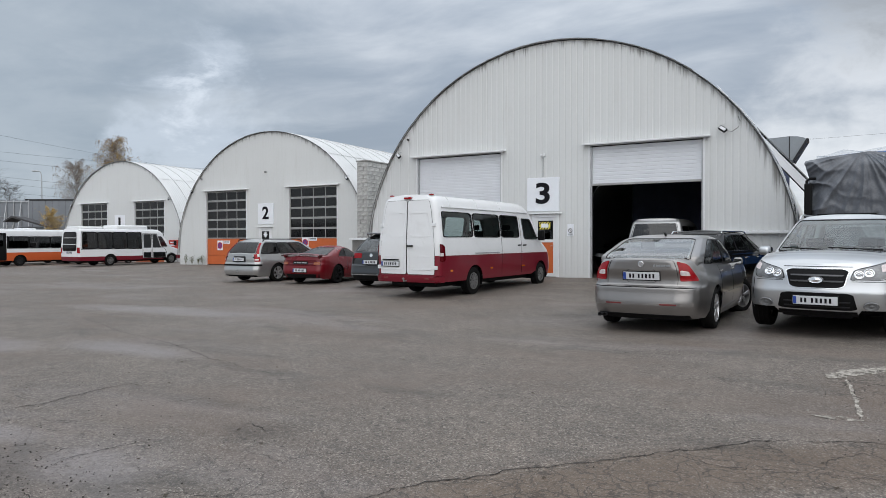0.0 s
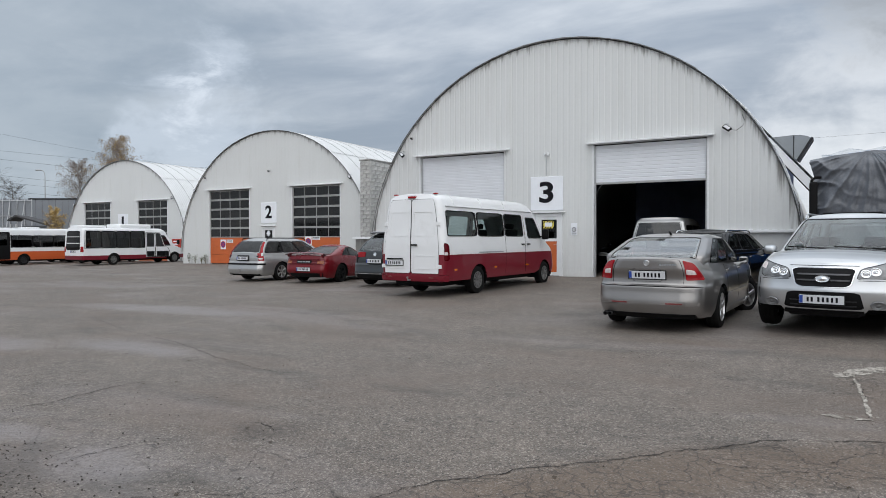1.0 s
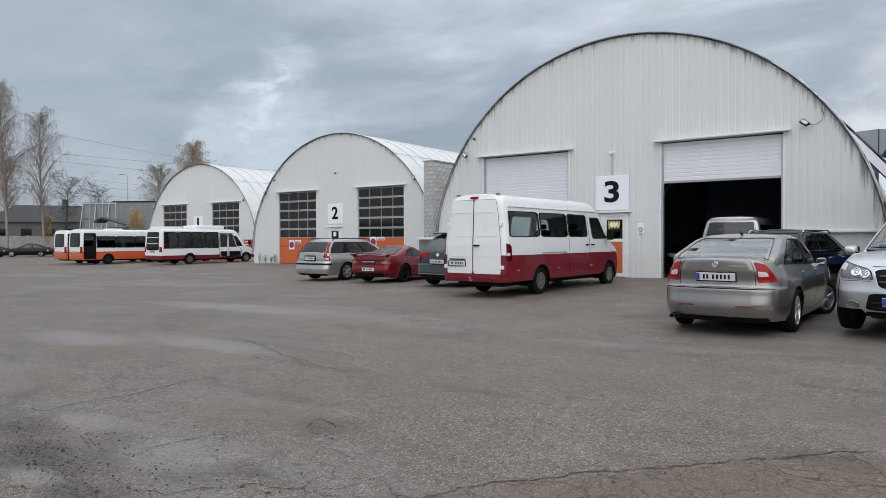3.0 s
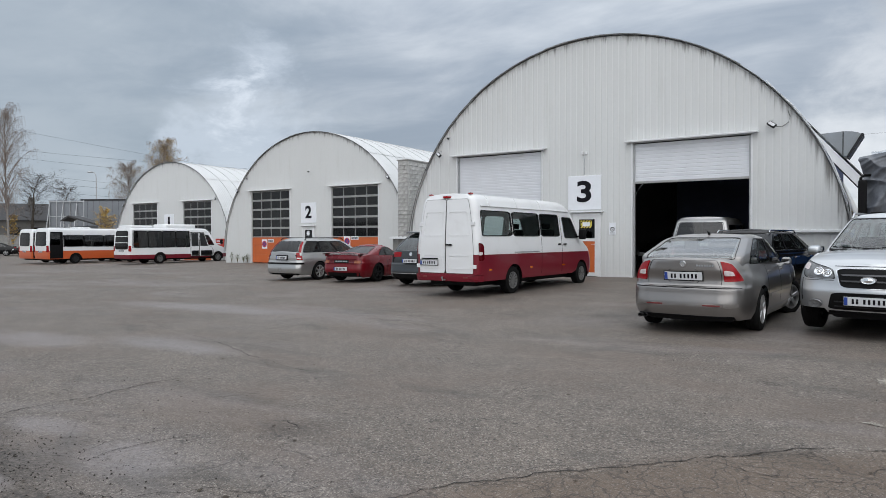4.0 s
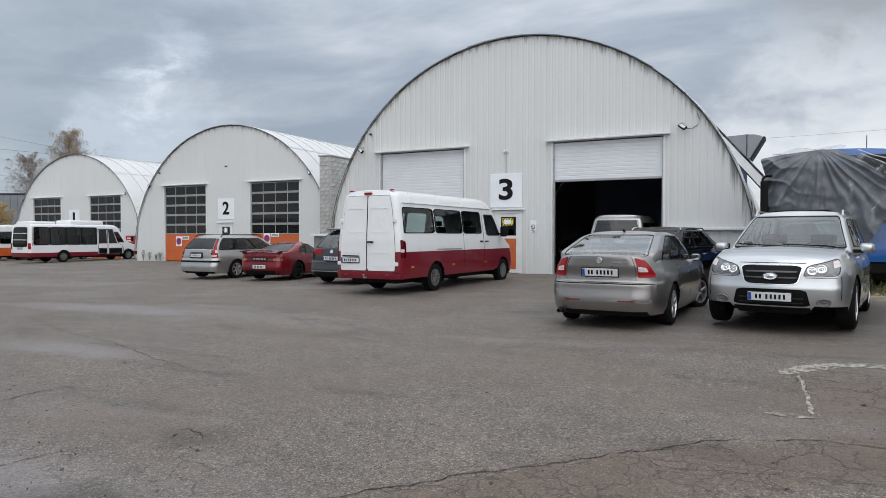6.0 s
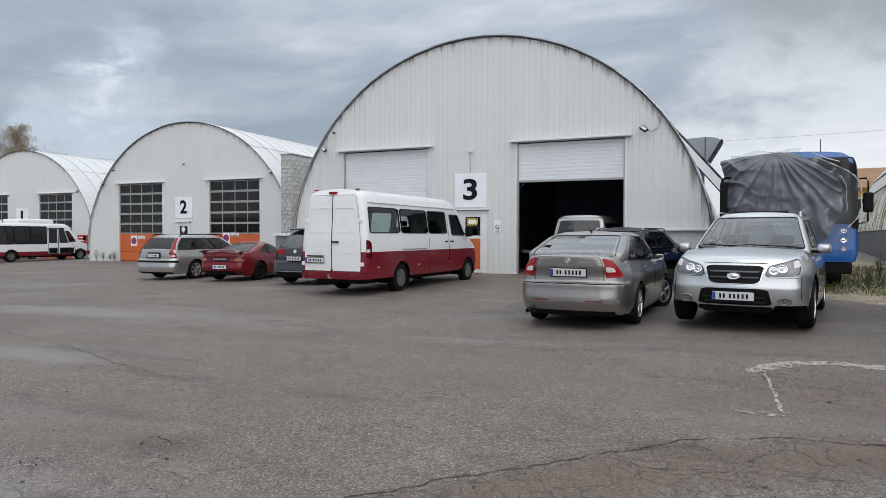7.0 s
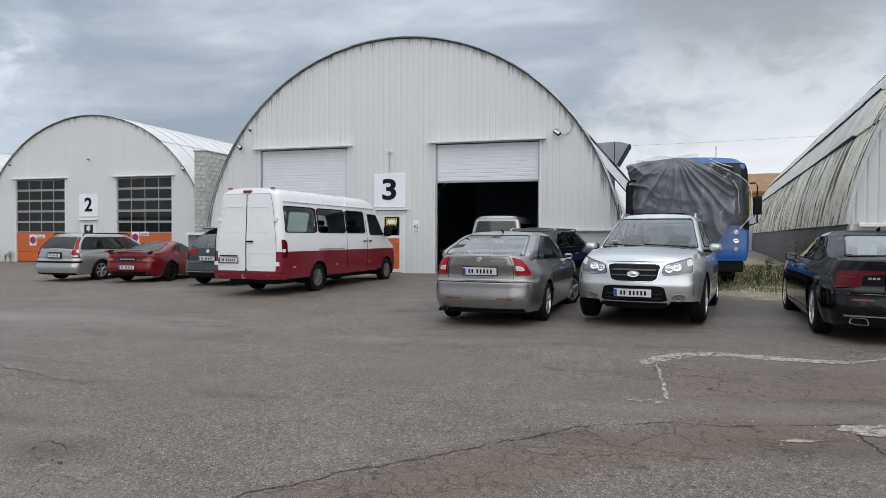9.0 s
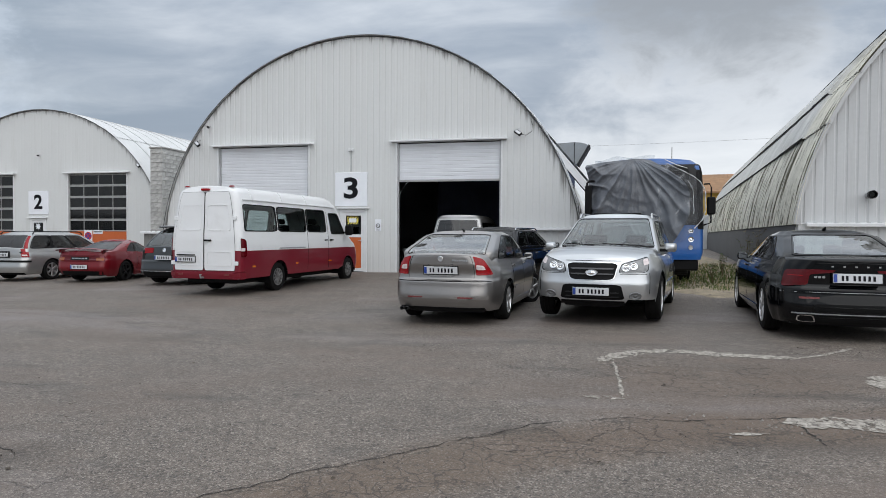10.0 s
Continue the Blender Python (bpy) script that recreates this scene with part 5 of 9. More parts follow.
    inn = box((-W + 0.16, yc0 + 0.05, 0.42), (W - 0.16, yc1 - 0.1, 0.50))
    box((-W + 0.12, yc1 - 0.42, 0.5), (W - 0.12, yc1 - 0.02, z_belt + 0.04), 0.05, inn)
    box((-W + 0.20, yc0 + 0.0, 0.5), (W - 0.20, yc0 + 0.34, z_belt + 0.02), 0.03, inn)
    part("interior", inn, SEAT, d)
    ys = P.get("seats", (wb * 0.34, wb * 0.66))
    for y in ys:
        seat_pair(d, y, 0.5, z_belt + 0.30, (-0.36, 0.36))
    part("steering_wheel", moved(lathe([(-0.012, 0.17), (0.0, 0.185), (0.012, 0.17), (0.0, 0.155), (-0.012, 0.17)], 24), Matrix.Translation((-0.36, yc1 - 0.5, z_belt + 0.04)) @ Matrix.Rotation(radians(90), 4, "Z") @ Matrix.Rotation(radians(25), 4, "Y")), BLACK, d)
    # underneath
    ub = box((-W + 0.24, -ro + 0.18, P.get("belly", 0.19)), (W - 0.24, wb + fo - 0.35, 0.45), 0.03)
    for yw in (0, wb):
        box((-W + 0.20, yw - 0.08, 0.24), (W - 0.20, yw + 0.08, 0.36), 0.02, ub)
    box((-W + 0.10, rw + 0.08, 0.18), (W - 0.10, wb - rw - 0.1, 0.40), 0.02, ub)
    part("underbody", ub, BLACK, d)
    for yw in (0, wb):
        for sd in (1, -1):
            well = bmesh.new()
            pts = [(yw + (ra + 0.012) * math.cos(radians(a)), rw - 0.02 + (ra + 0.012) * math.sin(radians(a))) for a in range(10, 171, 16)]
            grid([[(sd * (W - 0.06), y, z) for y, z in pts], [(sd * (W - 0.30), y, z) for y, z in pts]], well)
            part("wheel_arch_liner", well, BLACK, d)
            wheel_at(d, sd * (W - P["tw"] / 2 - 0.025), yw, rw, P["tw"], P.get("rim", RIM), P.get("spokes", 5), P.get("steer", 0) if yw else 0)
    # sills, belt, door gaps and handles
    for side in (1, -1):
        a, b = low.s_at(rw + 0.12, 0.3), low.s_at(wb - rw - 0.14, 0.3)
        part("sill", low.patch([(side * a, 0.19), (side * b, 0.19), (side * b, 0.30), (side * a, 0.30)], 0.008, 0.02, 0.02, 14), P.get("sill_mat", body_m), d)
        for y in P["gaps"]:
            sg = low.s_at(y, 0.6)
            part("door_gap", low.patch([(side * (sg - 0.0016), 0.34), (side * (sg + 0.0016), 0.34), (side * (sg + 0.0016), ztop(0, y) - 0.02), (side * (sg - 0.0016), ztop(0, y) - 0.02)], 0.0015, 0.006, 0, 8), BLACK, d)
        for y in P["handles"]:
            sg, zh = low.s_at(y, 0.8), P.get("handle_z", 0.83)
            part("door_handle", low.patch([(side * (sg - 0.018), zh), (side * (sg + 0.022), zh), (side * (sg + 0.022), zh + 0.028), (side * (sg - 0.018), zh + 0.028)], 0.028, 0.03, 0.3, 6), P.get("handle_mat", body_m), d)
        my = g["yf"][0] - 0.45
        rear_mirror(d, side * (W - 0.06 - P.get("mirror_in", 0.0)), my, z_belt + 0.10, P.get("mirror_mat", body_m), P.get("mirror", (0.21, 0.12, 0.14)))
        if "rub" in P:
            z = P["rub"]
            part("rub_strip", low.patch([(side * a, z), (side * b, z), (side * b, z + 0.05), (side * a, z + 0.05)], 0.012, 0.02, 0.02, 12), P.get("rub_mat", body_m), d)
    for z in P.get("rear_lines", ()):
        part("panel_gap", low.patch([(-0.98, z), (0.98, z), (0.98, z + 0.006), (-0.98, z + 0.006)], 0.0015, 0.006, 0, 16), BLACK, d)
    return d, low, cab


def lamp_patch(d, shell, name, corners, material, both=True, off=0.010, rnd=0.16, label="", parent=None, depth=0.03):
    """A lamp lens on both sides of the body. Returns the lenses."""
    made = []
    for side in ((1, -1) if both else (1,)):
        c = [(side * s, z) for s, z in corners] if corners[0][0] < 3 else [(s if side > 0 else 10 - s, z) for s, z in corners]
        made.append(part(name, shell.patch(c, off, depth, rnd, 10), material, parent or d, label))
    return made


def badge(d, shell, s, z, r, material=CHROME, hole=True):
    n = shell.normal(s, z)
    p = shell.q(s, z) + n * 0.008
    turn = n.to_track_quat("X", "Z").to_matrix().to_4x4()
    bm = lathe([(0, 0.001), (0.008, 0.001), (0.008, r * 0.55), (0.002, r * 0.6), (0.002, r * 0.78), (0.012, r * 0.84), (0.010, r), (0, r)], 28)
    part("round_badge", moved(bm, Matrix.Translation(p) @ turn), material, d, "round chrome badge")


def bars_on(d, shell, s, z, w, h, n, name="lettering", material=CHROME, off=0.008):
    """Unreadable raised lettering as plain bars, set along the body at (s, z)."""
    nrm = shell.normal(s, z)
    p = shell.q(s, z) + nrm * off
    turn = nrm.to_track_quat("-Y", "Z").to_matrix().to_4x4()
    bm = bmesh.new()
    for k in range(n):
        x = -w / 2 + w * (k + 0.5) / n
        box((x - w / n * 0.36, -0.004, -h / 2), (x + w / n * 0.36, 0.004, h / 2), 0, bm)
    part(name, moved(bm, Matrix.Translation(p) @ turn), material, d, "small chrome bars")


def shark_fin(d, y, z, material=BLACK):
    bm = bmesh.new()
    grid([[(x * 0.03, y + t, z - 0.02 + (0.085 * (1 - (t + 0.09) / 0.18) ** 1.3 + 0.02) * (1 - abs(x)) ** 0.7) for t in np.linspace(-0.09, 0.09, 7)] for x in np.linspace(-1, 1, 7)], bm)
    part("aerial", bm, material, d, smooth=60)


def roof_rails(d, x, y0, y1, z, material, lift=0.055):
    for s in (1, -1):
        pts = [(s * (x + 0.01), y0 - 0.06, z - 0.045), (s * x, y0 + 0.02, z + lift * 0.75), (s * (x - 0.005), y0 + 0.2, z + lift)]
        pts += [(s * (x - 0.005), y0 + (y1 - y0) * k / 5, z + lift) for k in (1, 2, 3, 4)]
        pts += [(s * (x - 0.005), y1 - 0.2, z + lift), (s * x, y1 - 0.02, z + lift * 0.7), (s * (x + 0.01), y1 + 0.06, z - 0.05)]
        part("roof_rail", tube(pts, 0.017, 8), material, d, smooth=60)


GRILLE_GREY = mat("grille_bar_grey", (0.10, 0.10, 0.105), 0.35, 0.5, 0.1)
LAMP_BOWL = mat("headlamp_bowl", (0.17, 0.175, 0.18), 0.3, 0.3, 0.4, 14, 60, coat=0.7)
DULL_AMBER = mat("dull_amber_lens", (0.24, 0.055, 0.012), 0.25, 0, 0.1, 20, 60, coat=0.3)
PINK_LENS = mat("pale_lamp_lens", (0.66, 0.58, 0.58), 0.3, 0, 0.2, 18, 90, coat=0.2)
DULL_RED = mat("dull_red_reflector", (0.16, 0.03, 0.03), 0.35, 0, 0.2, 20, 90)
DARK_LENS = mat("smoked_red_lens", (0.09, 0.0015, 0.005), 0.2, 0, 0.2, 20, 90, coat=0.2, spec=0.3)


# ---- grey sedan ----
GREY = paint("grey_metallic_paint", (0.27, 0.258, 0.250), 0.85, 0.30, coat=1.0)
SILVER = paint("silver_metallic_paint", (0.56, 0.575, 0.59), 0.80, 0.30, coat=1.0)
BLACKP = mat("black_paint", (0.002, 0.0022, 0.003), 0.07, 0, 0.04, 1.2, 200, spec=0.33)
SILVER2 = paint("pale_silver_paint", (0.40, 0.40, 0.395), 0.7, 0.30, amount=0.25, coat=1.0)
RED = paint("dark_red_paint", (0.155, 0.003, 0.009), 0.15, 0.28, amount=0.08, coat=0.45)
DGREY = paint("slate_grey_paint", (0.040, 0.045, 0.050), 0.3, 0.3, amount=0.1)
NAVY = mat("blue_black_paint", (0.004, 0.0045, 0.006), 0.14, 0, 0.04, 1.2, 200, spec=0.5)


def grey_sedan():
    P = dict(W=1.74, wb=2.578, ro=1.05, fo=0.93, rw=0.315, tw=0.205, paint=GREY, spokes=5, steer=-24, sill=0.21, rear_low=0.27, fr=0.89, rr=0.33, ledge=0.03,
             top=[(-1.05, 1.025), (-0.9, 1.045), (-0.62, 1.03), (-0.2, 0.985), (0.6, 0.955), (1.9, 0.935), (2.35, 0.93), (3.0, 0.83), (3.35, 0.72), (3.51, 0.64)],
             yr=[0.12, 0.04, 0.0, 0.02, 0.08, 0.05, 0.05], crown=0.03,
             green=dict(z=[0.86, 0.96, 1.06, 1.22, 1.335, 1.395], hw=[0.74, 0.765, 0.775, 0.72, 0.665, 0.55], yr=[-0.76, -0.76, -0.75, -0.32, 0.06, 0.38],
                        yf=[2.42, 2.28, 2.06, 1.74, 1.46, 1.22], zw=(0.985, 1.325), rz=(1.062, 1.335), fz=(1.0, 1.33), br=0.07, fr=0.925, crown=0.022),
             wins=[(2.10, 2.24), (2.262, 2.53), (2.57, 2.93)], gaps=[0.32, 1.28, 2.30], handles=[0.52, 1.50], seats=(0.62, 1.55), handle_z=0.84, rub=0.47, rear_glass=REAR_GLASS, shelf=-0.55, mirror=(0.155, 0.12, 0.125), mirror_in=0.06)
    d, low, cab = car("grey_sedan", on_ground(-2.10, 10.54, -3.2), "grey metallic four-door sedan with mud film and steered front wheels", P)
    lamp_patch(d, low, "tail_lamp", [(1.18, 0.745), (1.74, 0.755), (1.54, 0.985), (1.29, 1.025)], RED_LENS, off=0.016, rnd=0.10, label="red wraparound tail lamp")
    for side in (1, -1):
        part("reversing_lens", low.patch([(side * 1.23, 0.83), (side * 1.50, 0.83), (side * 1.47, 0.885), (side * 1.265, 0.90)], 0.020, 0.01, 0.2), PINK_LENS, d, "white lens band inside the tail lamp")
        part("reflector", low.patch([(side * 0.62, 0.408), (side * 1.12, 0.408), (side * 1.12, 0.428), (side * 0.62, 0.428)], 0.012, 0.015, 0.1), DULL_RED, d, "slim red bumper reflector")
    part("bumper_lip", low.patch([(-1.6, 0.395), (1.6, 0.395), (1.6, 0.44), (-1.6, 0.44)], 0.007, 0.02, 0.02, 30), GREY, d)
    part("bumper_skirt", low.patch([(-1.5, 0.20), (1.5, 0.20), (1.5, 0.268), (-1.5, 0.268)], 0.006, 0.02, 0.02, 30), BLACK, d, "black lower bumper insert")
    part("bumper_gap", low.patch([(-1.7, 0.655), (1.7, 0.655), (1.7, 0.660), (-1.7, 0.660)], 0.002, 0.008, 0, 30), BLACK, d)
    part("plate_recess", low.patch([(-0.46, 0.70), (0.46, 0.70), (0.50, 0.92), (-0.50, 0.92)], 0.003, 0.01, 0.1, 10), GREY, d)
    part("plate_light_bar", low.patch([(-0.44, 0.905), (0.44, 0.905), (0.44, 0.93), (-0.44, 0.93)], 0.016, 0.02, 0.2, 10), GREY, d)
    part("plate_surround", low.patch([(-0.47, 0.72), (0.47, 0.72), (0.50, 0.91), (-0.50, 0.91)], 0.005, 0.01, 0.1, 12, inner=0.965), TRIM_DARK, d)
    number_plate(d, (0.0, -0.995, 0.815), 0, 8)
    part("boot_lid_gap", low.patch([(-1.12, 0.68), (1.12, 0.68), (1.24, 1.04), (-1.24, 1.04)], 0.0025, 0.008, 0.04, 28, inner=0.988), BLACK, d)
    badge(d, low, 0.0, 0.985, 0.042)
    bars_on(d, low, 0.80, 0.965, 0.24, 0.026, 7)
    for x in (-0.60, -0.53):
        part("exhaust_tip", moved(lathe([(-0.10, 0.028), (0.06, 0.03), (0.062, 0.026), (-0.10, 0.024)], 18), Matrix.Translation((x, -0.97, 0.235)) @ Matrix.Rotation(radians(-90), 4, "Z")), TRIM_DARK, d)
    part("aerial", tube([(0, 0.36, 1.41), (0, 0.31, 1.425), (0, 0.26, 1.445)], [0.02, 0.016, 0.006]), BLACK, d)
    lamp_patch(d, low, "head_lamp", [(3.35, 0.62), (4.25, 0.60), (4.2, 0.72), (3.25, 0.76)], CLEAR_LENS)
    return d


def silver_suv():
    P = dict(W=1.89, wb=2.70, ro=1.05, fo=0.92, rw=0.36, tw=0.235, paint=SILVER, spokes=6, sill=0.30, rear_low=0.34, front_low=0.28, corner_low=0.36, belly=0.33, gap=0.06,
             top=[(-1.05, 1.10), (-0.6, 1.10), (0.2, 1.06), (1.6, 1.05), (2.25, 1.085), (2.7, 1.07), (3.1, 1.04), (3.35, 1.0), (3.5, 0.965), (3.62, 0.935)],
             yf=[0.20, 0.09, 0.02, 0.0, 0.04, 0.10, 0.42], crown=0.05, ff=0.93, bf=0.20,
             green=dict(z=[1.00, 1.10, 1.25, 1.42, 1.56, 1.645], hw=[0.89, 0.865, 0.81, 0.745, 0.69, 0.59], yr=[-0.95, -0.93, -0.86, -0.74, -0.58, -0.35],
                        yf=[2.44, 2.30, 2.08, 1.80, 1.54, 1.28], zw=(1.12, 1.53), rz=(1.15, 1.54), fz=(1.115, 1.57), bf=0.20, crown=0.035, fs=3.72),
             wins=[(2.02, 2.24), (2.28, 2.57), (2.61, 2.93)], gaps=[0.45, 1.30, 2.30], handles=[0.62, 1.55], seats=(0.55, 1.5), handle_z=0.98, mirror=(0.19, 0.14, 0.145), rub=0.5)
    d, low, cab = car("silver_suv", on_ground(0.60, 13.42, 170.9), "silver sport utility vehicle with roof rails and front number plate", P)
    part("grille_surround", low.patch([(4.40, 0.63), (5.60, 0.63), (5.73, 0.885), (4.27, 0.885)], 0.014, 0.04, 0.18, 12, inner=0.965), CHROME, d)
    part("grille_backing", low.patch([(4.41, 0.64), (5.59, 0.64), (5.71, 0.877), (4.29, 0.877)], 0.004, 0.02, 0.15, 12), BLACK, d)
    for z in (0.715, 0.79):
        part("grille_bar", low.patch([(4.43, z), (5.57, z), (5.60, z + 0.020), (4.40, z + 0.020)], 0.014, 0.02, 0.2, 10), GRILLE_GREY, d)
    n = low.normal(5.0, 0.74)
    bm = lathe([(0, 0.001), (0.012, 0.001), (0.006, 0.04), (0.006, 0.055), (0.016, 0.062), (0, 0.07)], 26)
    moved(bm, Matrix.Diagonal((1, 1.35, 0.72, 1)))
    part("oval_badge", moved(bm, Matrix.Translation(low.q(5, 0.74) + n * 0.03) @ n.to_track_quat("X", "Z").to_matrix().to_4x4()), CHROME, d, "oval chrome badge")
    part("lower_grille", low.patch([(4.08, 0.355), (5.92, 0.355), (5.80, 0.575), (4.20, 0.575)], 0.006, 0.03, 0.14, 14), BLACK, d)
    for z in (0.39, 0.45):
        part("grille_bar", low.patch([(4.25, z), (5.75, z), (5.75, z + 0.015), (4.25, z + 0.015)], 0.014, 0.015, 0.1, 12), TRIM_DARK, d)
    part("skid_plate", low.patch([(4.2, 0.255), (5.8, 0.255), (5.8, 0.30), (4.2, 0.30)], 0.012, 0.03, 0.1, 14), BLACK, d)
    part("bonnet_gap", low.patch([(4.24, 0.912), (5.76, 0.912), (5.78, 0.919), (4.22, 0.919)], 0.002, 0.008, 0, 20), BLACK, d)
    for s0, s1 in ((3.52, 4.24), (5.76, 6.48)):
        part("bumper_gap", low.patch([(s0, 0.725), (s1, 0.725), (s1, 0.731), (s0, 0.731)], 0.002, 0.008, 0, 10), BLACK, d)
    for s0 in (3.42, 6.58):
        part("wing_gap", low.patch([(s0 - 0.008, 0.45), (s0 + 0.008, 0.45), (s0 + 0.008, 0.75), (s0 - 0.008, 0.75)], 0.002, 0.008, 0, 8), BLACK, d)
    heads = lamp_patch(d, low, "head_lamp", [(3.52, 0.765), (4.26, 0.750), (4.20, 0.87), (3.36, 0.975)], LAMP_BOWL, off=0.012, rnd=0.18, label="clear headlamp with twin round reflectors")
    for side, h in zip((1, -1), heads):
        ring = [(3.49, 0.755), (4.28, 0.738), (4.22, 0.88), (3.33, 0.987)]
        part("lamp_seal", low.patch([(q if side > 0 else 10 - q, z) for q, z in ring], 0.010, 0.02, 0.18, 12, inner=0.95), TRIM_DARK, h)
        turn = [(3.40, 0.875), (3.62, 0.85), (3.60, 0.93), (3.40, 0.955)]
        part("indicator_lens", low.patch([(q if side > 0 else 10 - q, z) for q, z in turn], 0.015, 0.01, 0.2), PINK_LENS, h)
        for s, z, r in ((3.90, 0.835, 0.060), (4.10, 0.812, 0.056)):
            ss = s if side > 0 else 10 - s
            nn = low.normal(ss, z)
            rb = lathe([(0, r), (0.012, r), (0.014, r * 0.86), (0.002, r * 0.7), (0.0, r * 0.35), (0.012, 0.001)], 24)
            part("reflector", moved(rb, Matrix.Translation(low.q(ss, z) + nn * 0.010) @ nn.to_track_quat("X", "Z").to_matrix().to_4x4()), CHROME, h)
        ss = 3.82 if side > 0 else 6.18
        nn = low.normal(ss, 0.40)
        fb = lathe([(0, 0.075), (0.015, 0.07), (0.012, 0.055), (0.004, 0.03), (0.012, 0.001)], 24)
        moved(fb, Matrix.Diagonal((1, 1.2, 0.8, 1)))
        part("fog_lamp", moved(fb, Matrix.Translation(low.q(ss, 0.42) + nn * 0.006) @ nn.to_track_quat("X", "Z").to_matrix().to_4x4()), LAMP_BOWL, d, "round fog lamp")
    part("bumper_lip", low.patch([(4.08, 0.275), (5.92, 0.275), (5.90, 0.335), (4.10, 0.335)], 0.004, 0.04, 0.02, 40), BLACK, d, "black lower bumper lip")
    number_plate(d, (0.0, 3.665, 0.475), 180, 2)
    for a, b in ((-0.62, 0.05), (0.02, 0.66)):
        part("wiper", tube([(a, 2.43 - 0.10, 1.125), (b, 2.37 - 0.02, 1.155)], 0.009, 6), BLACK, d)
    roof_rails(d, 0.615, -0.45, 1.15, 1.645, SILVER, 0.035)
    part("sunroof_deflector", box((-0.42, 0.78, 1.675), (0.42, 1.0, 1.70), 0.012), BLACK, d)
    part("toll_sticker", moved(box((-0.05, -0.002, -0.035), (0.05, 0.002, 0.035)), Matrix.Translation((0.55, 2.12, 1.185)) @ Matrix.Rotation(radians(-48), 4, "X")), SIGN_WHITE, d)
    shark_fin(d, -0.2, 1.67)
    lamp_patch(d, low, "tail_lamp", [(1.0, 0.8), (1.9, 0.8), (1.9, 1.06), (1.1, 1.06)], RED_LENS)
    return d


def black_sedan():
    P = dict(W=1.85, wb=2.872, ro=1.02, fo=0.87, rw=0.34, tw=0.235, paint=BLACKP, spokes=10, sill=0.20, rear_low=0.22,
             top=[(-1.05, 0.985), (-0.9, 1.0), (-0.5, 1.035), (-0.1, 0.985), (0.6, 0.95), (2.2, 0.92), (2.6, 0.92), (3.2, 0.83), (3.55, 0.74), (3.74, 0.66)],
             yr=[0.10, 0.03, 0.0, 0.02, 0.05, 0.03, 0.0], crown=0.025, br=0.13, rr=0.32, fr=0.90, mirror=(0.16, 0.12, 0.135), mirror_in=0.06, mirror_mat=BLACKP, rear_glass=REAR_GLASS,
             green=dict(z=[0.86, 0.96, 1.05, 1.19, 1.30, 1.365], hw=[0.88, 0.845, 0.79, 0.71, 0.645, 0.53], yr=[-0.72, -0.62, -0.50, -0.10, 0.26, 0.62],
                        yf=[2.62, 2.46, 2.22, 1.86, 1.54, 1.26], zw=(0.985, 1.285), rz=(1.06, 1.30), fz=(1.0, 1.30), br=0.08, fr=0.90, crown=0.025),
             wins=[(2.15, 2.47), (2.52, 2.93)], gaps=[0.38, 1.42, 2.46], handles=[0.60, 1.66], seats=(0.72, 1.75), handle_z=0.82, side_glass=TINT_GLASS)
    d, low, cab = car("black_sedan", on_ground(3.24, 9.91, -4.3), "glossy black executive sedan with dark red tail lamps", P)
    for side in (1, -1):
        part("tail_lamp", low.patch([(side * 1.02, 0.69), (side * 1.64, 0.66), (side * 1.60, 0.875), (side * 1.0, 0.885)], 0.014, 0.03, 0.12), DARK_LENS, d, "dark red angular tail lamp")
        part("tail_lamp_arm", low.patch([(side * 0.50, 0.850), (side * 1.10, 0.815), (side * 1.06, 0.887), (side * 0.46, 0.878)], 0.014, 0.03, 0.1), DARK_LENS, d)
        part("light_line", low.patch([(side * 1.15, 0.80), (side * 1.5, 0.805), (side * 1.5, 0.815), (side * 1.15, 0.81)], 0.018, 0.01, 0.1), RED_LENS, d)
        part("reflector", low.patch([(side * 0.76, 0.52), (side * 1.2, 0.52), (side * 1.2, 0.545), (side * 0.76, 0.545)], 0.012, 0.015, 0.1), DULL_RED, d)
        part("exhaust_finisher", low.patch([(side * 0.88, 0.235), (side * 1.32, 0.245), (side * 1.26, 0.325), (side * 0.92, 0.325)], 0.016, 0.03, 0.25, inner=0.84), CHROME, d, "chrome-rimmed exhaust outlet")
        part("exhaust_shadow", low.patch([(side * 0.89, 0.24), (side * 1.31, 0.25), (side * 1.25, 0.32), (side * 0.93, 0.32)], 0.007, 0.02, 0.25), BLACK, d)
    part("boot_lip", low.patch([(-0.98, 0.955), (0.98, 0.955), (0.97, 0.985), (-0.97, 0.985)], 0.03, 0.05, 0.1, 20), BLACKP, d)
    part("bumper_trim", low.patch([(-1.4, 0.335), (1.4, 0.335), (1.4, 0.348), (-1.4, 0.348)], 0.014, 0.02, 0, 26), STEEL, d)
    part("diffuser", low.patch([(-1.3, 0.20), (1.3, 0.20), (1.3, 0.33), (-1.3, 0.33)], 0.006, 0.02, 0.05, 24), BLACK, d)
    part("bumper_insert", low.patch([(-0.84, 0.235), (0.84, 0.235), (0.90, 0.46), (-0.90, 0.46)], 0.010, 0.02, 0.1, 24), BLACK, d, "matt black bumper insert")
    for z in (0.30, 0.36, 0.42):
        part("insert_rib", low.patch([(-0.80, z), (0.80, z), (0.80, z + 0.012), (-0.80, z + 0.012)], 0.018, 0.02, 0, 24), BLACKP, d)
    for k, x in enumerate((-0.33, -0.165, 0.0, 0.165, 0.33)):
        bars_on(d, low, x / 0.60, 0.922, 0.036, 0.018, 1, off=0.012)
